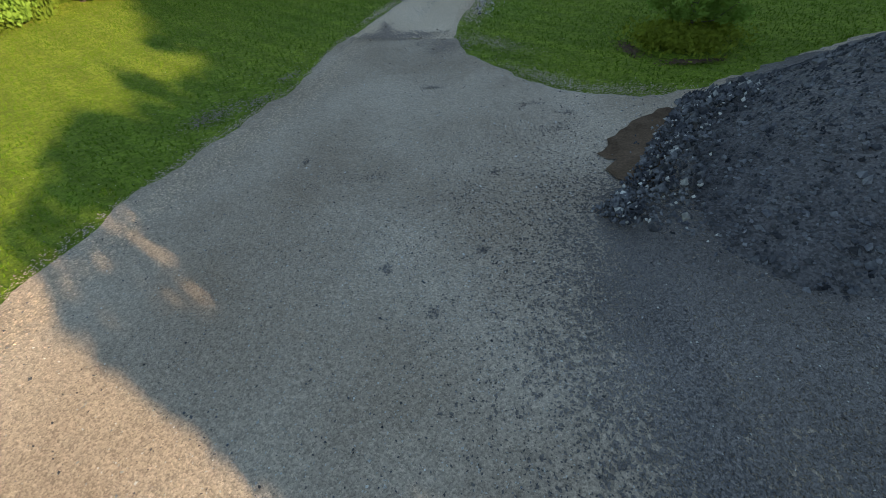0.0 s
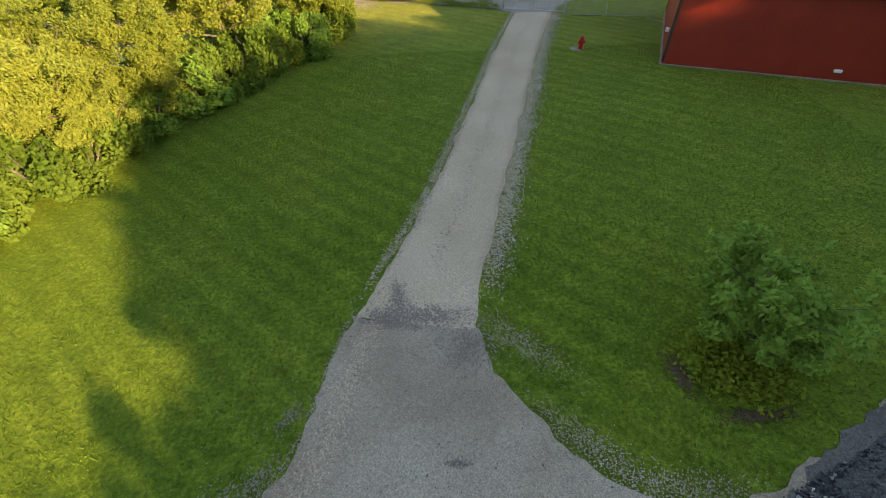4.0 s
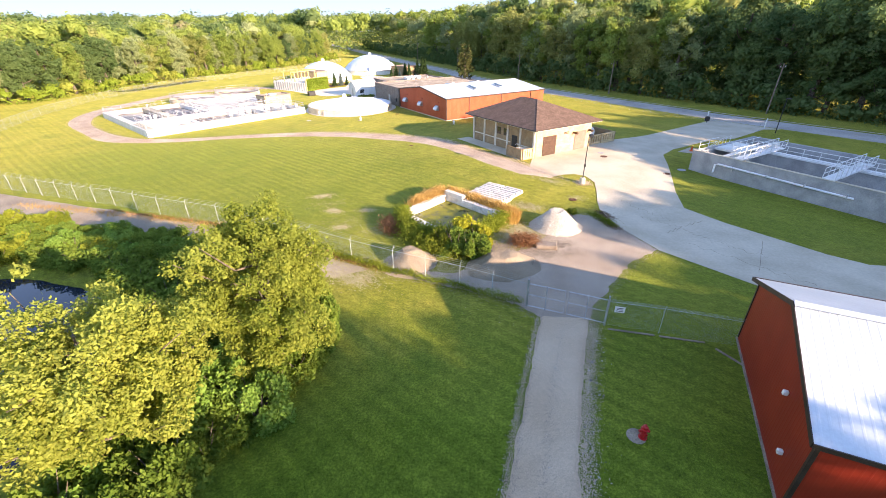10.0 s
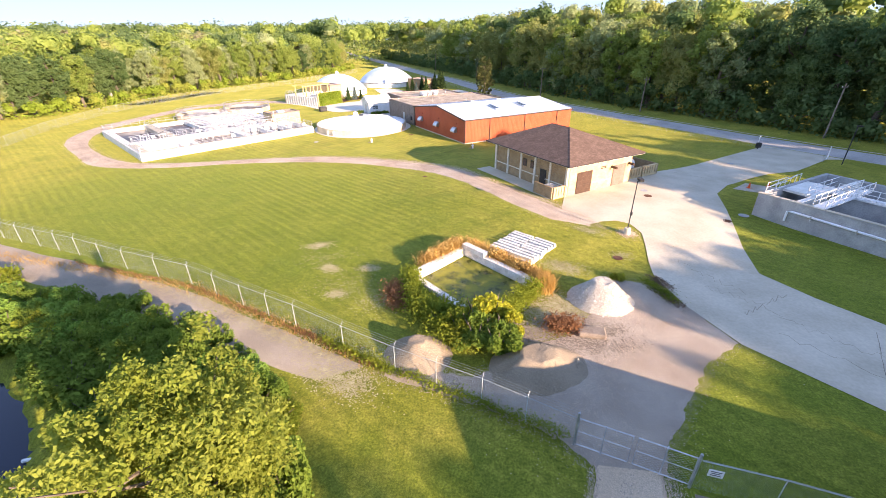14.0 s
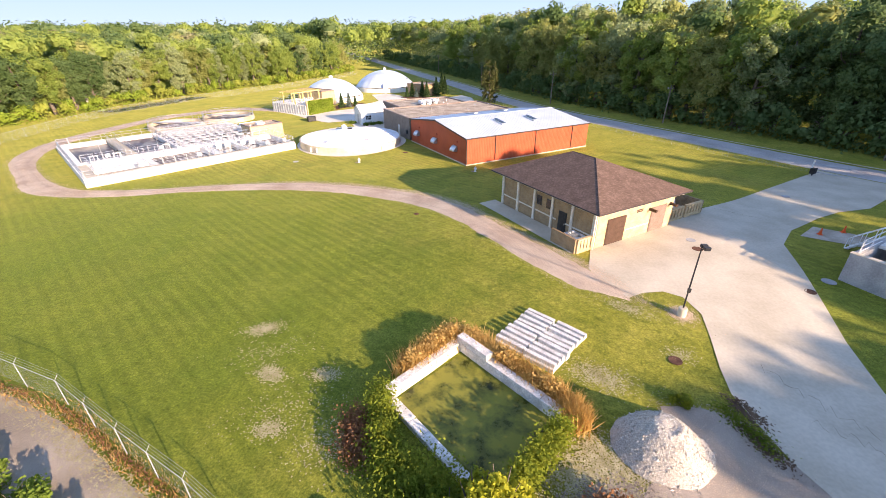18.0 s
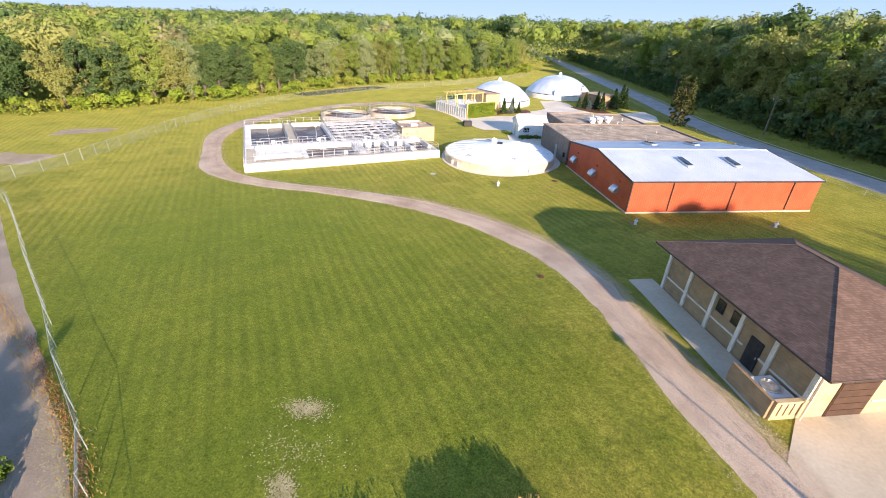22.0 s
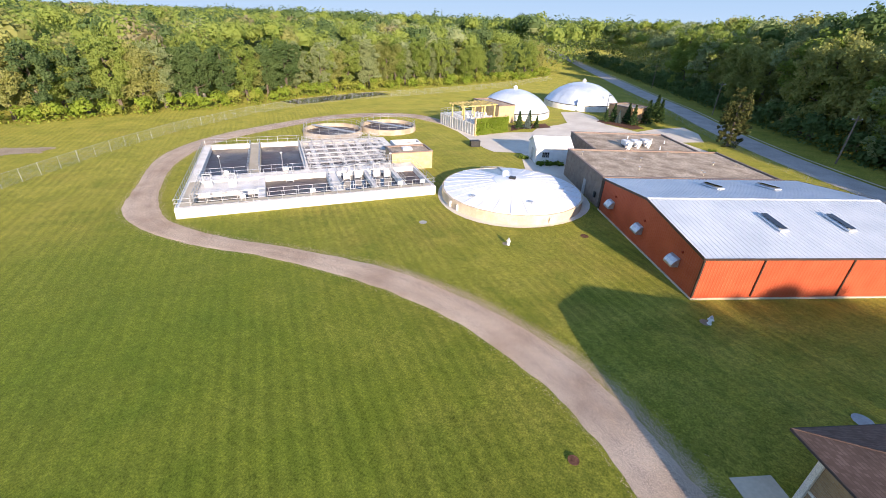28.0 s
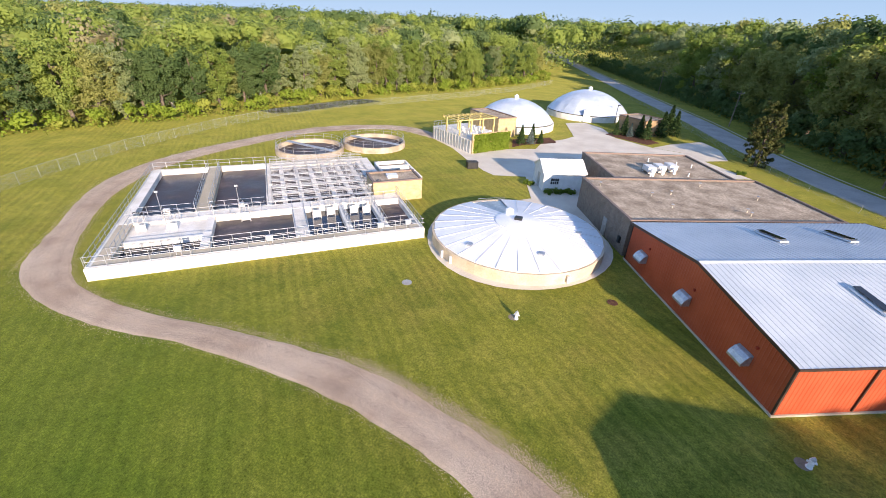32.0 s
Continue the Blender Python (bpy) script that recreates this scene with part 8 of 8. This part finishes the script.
rf = random.Random(33)
WMATS = [M["leaf_woods"], M["leaf_woods_dark"], M["leaf_lime"], M["leaf_tree"], M["leaf_olive"], M["leaf_deep"], M["leaf_dead"], M["leaf_woods_pale"]]
front = [tree_kind(101, 20, 5.2, 11000, 0.40, "leaf_woods_dark", trunk_h=0.1, mid_h=0.56, squash=1.05, face=0.45, many=80, small=0.95), tree_kind(102, 21, 5.2, 11000, 0.40, "leaf_woods", trunk_h=0.1, mid_h=0.56, squash=1.05, face=0.45, many=80, small=0.95), tree_kind(103, 18, 5.2, 11000, 0.40, "leaf_woods_dark", trunk_h=0.1, mid_h=0.56, squash=1.05, face=0.45, many=80, small=0.95)]
front += [tree_kind(105, 21, 4.8, 11000, 0.36, "leaf_woods_pale", trunk_h=0.1, mid_h=0.56, squash=1.1, face=0.4, many=90, small=0.85), tree_kind(106, 19, 5.4, 11000, 0.38, "leaf_olive", trunk_h=0.12, mid_h=0.56, squash=1.0, face=0.4, many=70, small=1.0), tree_kind(107, 20, 5.0, 11000, 0.38, "leaf_deep", trunk_h=0.1, mid_h=0.56, squash=1.05, face=0.45, many=80, small=0.9)]
pale = tree_kind(104, 23, 4.4, 2600, 0.5, "leaf_woods", "bark_pale", trunk_h=0.45)
# right-hand woods behind the road
# paler leaves past y 122 stand for sunlit crowns, darker ones for shaded
for i, (x, y) in enumerate(resample(edge_offset(14.5)[3:15], 56)):
    plant_tree(front[rf.choice((3, 3, 4, 4, 1) if y > 122 else (0, 5, 5, 2))], x + rf.uniform(-3.2, 3.2), y + rf.uniform(-3, 3), rf.uniform(0.8, 1.26) + 0.1 * smooth(140, 90, y), rf.uniform(0, 360), "woodland_tree", "tall dark green roadside tree", "roadside trees")
plant_tree(pale, 70.5, 125.5, 1.0, 20, "woodland_tree", "tall sycamore with a pale bare trunk", "roadside trees")
plant_tree(pale, 47.0, 158.0, 0.85, 120, "woodland_tree", "tall sycamore with a pale bare trunk", "roadside trees")
under = [(x + rf.uniform(-1, 1), y + rf.uniform(-1, 1), rf.uniform(2.0, 7.5), rf.uniform(1.5, 3.0), 190, 0.55, rf.choice((1, 5))) for x, y in resample(edge_offset(10.0)[1:15], 300)]
EO = edge_offset(19)
reg = [EO[i] for i in range(1, 15)] + [(p[0] + 75, p[1] + 45) for p in reversed([EO[i] for i in range(1, 15)])]
# same split again: sunlit north in pale leaf colours, shaded south in dark
tr = [(x, y, rf.uniform(18, 28), rf.uniform(3.8, 6.0), 620, 0.66, rf.choice((0, 0, 7, 7, 4, 4, 1) if y > 135 - 0.4 * max(0, x - 50) else (1, 5, 5, 0))) for x, y in scatter(reg, 7.6, 4)]
wood_mass("woods_east", under + tr, WMATS, "dense dark green woods behind the road", 5)
# left-hand woods behind the river
EDGE = [(-135, 60), (-118, 88), (-112, 104), (-107, 120), (-104, 138), (-103, 160), (-97, 182), (-86, 210), (-76, 245), (-74, 280), (-100, 330)]
for i, (x, y) in enumerate(resample(EDGE, 66)):
    plant_tree(front[rf.choice((1, 1, 3, 4, 0, 5, 1))], x - 5 + rf.uniform(-2, 2), y + rf.uniform(-2, 2), rf.uniform(0.62, 0.85), rf.uniform(0, 360), "woodland_tree", "tall green tree at the edge of the river woods", "river trees")
for x, y in ((-119, 116), (-116, 128), (-112, 150)):
    plant_tree(pale, x, y, 0.78, rf.uniform(0, 360), "woodland_tree", "pale-stemmed tree in the river woods", "river trees")
low = [(x + rf.uniform(-2.5, 2.0), y + rf.uniform(-1.5, 1.5), rf.uniform(2.2, 4.2), rf.uniform(1.6, 2.6), 260, 0.42, rf.choice((2, 2, 2, 3, 3))) for x, y in resample([(p[0] + 2, p[1]) for p in EDGE], 120)]
reg = EDGE + [(-330, 430), (-420, 150), (-300, 20)]
tr = [(x - 10, y, rf.uniform(14, 20) + 0.02 * max(0, -110 - x), rf.uniform(4.0, 6.6), 760 if x > -160 else 300, 0.64 if x > -160 else 0.95, rf.choice((0, 0, 0, 1, 4, 0, 5, 0, 7)) if rf.random() > 0.015 else 6) for x, y in scatter(reg, 8.2, 6)]
wood_mass("woods_west", low + tr, WMATS, "green river woods on the far bank", 6)
reg = [(-600, 330), (-120, 340), (-75, 285), (-60, 400), (-160, 640), (-60, 640), (60, 330), (160, 190), (420, 330), (300, 900), (-700, 900), (-900, 400)]
tr = [(x, y, rf.uniform(23, 29), rf.uniform(6.5, 9.5), 260 if y < 560 else 130, 1.25 if y < 560 else 1.9, rf.choice((0, 1, 0, 5, 7))) for x, y in scatter(reg, 15, 7) if not inside(x, y, [*NEAR[:8], *reversed(FAR[:8])])]
reg2 = [(-1500, 700), (1500, 700), (2300, 1500), (-2300, 1500)]
tr += [(x, y, rf.uniform(34, 44), 26, 170, 3.2, rf.choice((0, 1, 5))) for x, y in scatter(reg2, 62, 8)]
wood_mass("woods_far", tr, WMATS, "distant wooded horizon", 7)
# unseen trees assumed sunward of the walk, placed to shade lot and lanes
def sunward(p, s):
    return p * 0.633 + s * 0.774, p * 0.774 - s * 0.633


spots = [(p, s) for p in (2.0, 4.6, 7.2, 10.2, 13.6, 17, 20.2) for s in (36, 42, 48, 55)] +  [(p, 44) for p in (23.4, 26, 28.6, 31.2, 33.8, 36.4)] + [(45.2, 46), (47.6, 47), (50.0, 46), (52.4, 47), (46.4, 53), (49.4, 53), (52.0, 53)] + [(70.6, 45), (73.6, 45), (76.6, 44), (79.4, 44)] + [(94.6, 46), (98, 46), (101.6, 46), (105, 46)]
low_spots = [(p, 45) for p in (53.6, 56.4, 59.2, 62.0, 64.6, 67.4)] + [(p, 51) for p in (55.0, 57.8, 60.6, 63.4)] + [(p, 48) for p in (54.6, 57.6, 60.4, 63.2, 66.0)] + [(p, 54) for p in (45.4, 48.2, 50.8, 53.2)]
for i, (p, s) in enumerate(spots):
    x, y = sunward(p + rf.uniform(-1, 1), s + rf.uniform(-2, 2))
    plant_tree(front[i % 3], x, y, 1.22 if p > 90 else 19.3 / (20, 21, 18)[i % 3] if p > 70 else (19.2 if s < 50 else 21.2) / (20, 21, 18)[i % 3] if p > 45 else (rf.uniform(0.81, 0.84) if 22 < p < 37 else min(0.28 * (s + 17) + (1.9 if p < 9 else 3.1), 20.8) / 20 * rf.uniform(0.97, 1.03) if p < 21 else rf.uniform(0.88, 1.04)), rf.uniform(0, 360), "woodland_tree", "tall dark green tree, unseen, shading the lot and drive", "lot trees")
for i, (p, s) in enumerate(low_spots):
    x, y = sunward(p, s)
    plant_tree(front[i % 3], x, y, (17.4 if s < 50 else 18.6 if s < 53 else 21.0) / (20, 21, 18)[i % 3] if p < 66 else 19.2 / (20, 21, 18)[i % 3], rf.uniform(0, 360), "woodland_tree", "dark green tree, unseen, shading the settling tank's lawn", "lot trees")
# high crowns added out of view, to shade the lawn behind the pump house
high = tree_kind(108, 27.0, 4.4, 7000, 0.42, "leaf_woods_dark", trunk_h=0.72, mid_h=0.86, squash=0.62)
for p in (73.4, 76.2, 79.0, 81.8, 84.4):
    x, y = sunward(p, 45)
    plant_tree(high, x, y, 1.0, 40 * p, "woodland_tree", "unseen high-crowned tree added to shade the workshop lawn", "lot trees")
# small unseen trees added to shape the shade's edge on the lot
for p, s, k in ((-4.9, 20, 0.38), (-3.2, 25, 0.46), (-6.3, 18, 0.34)):
    x, y = sunward(p, s)
    plant_tree(front[0], x, y, k, rf.uniform(0, 360), "woodland_tree", "small dark green tree, unseen, added to shade the lot's edge", "lot trees")
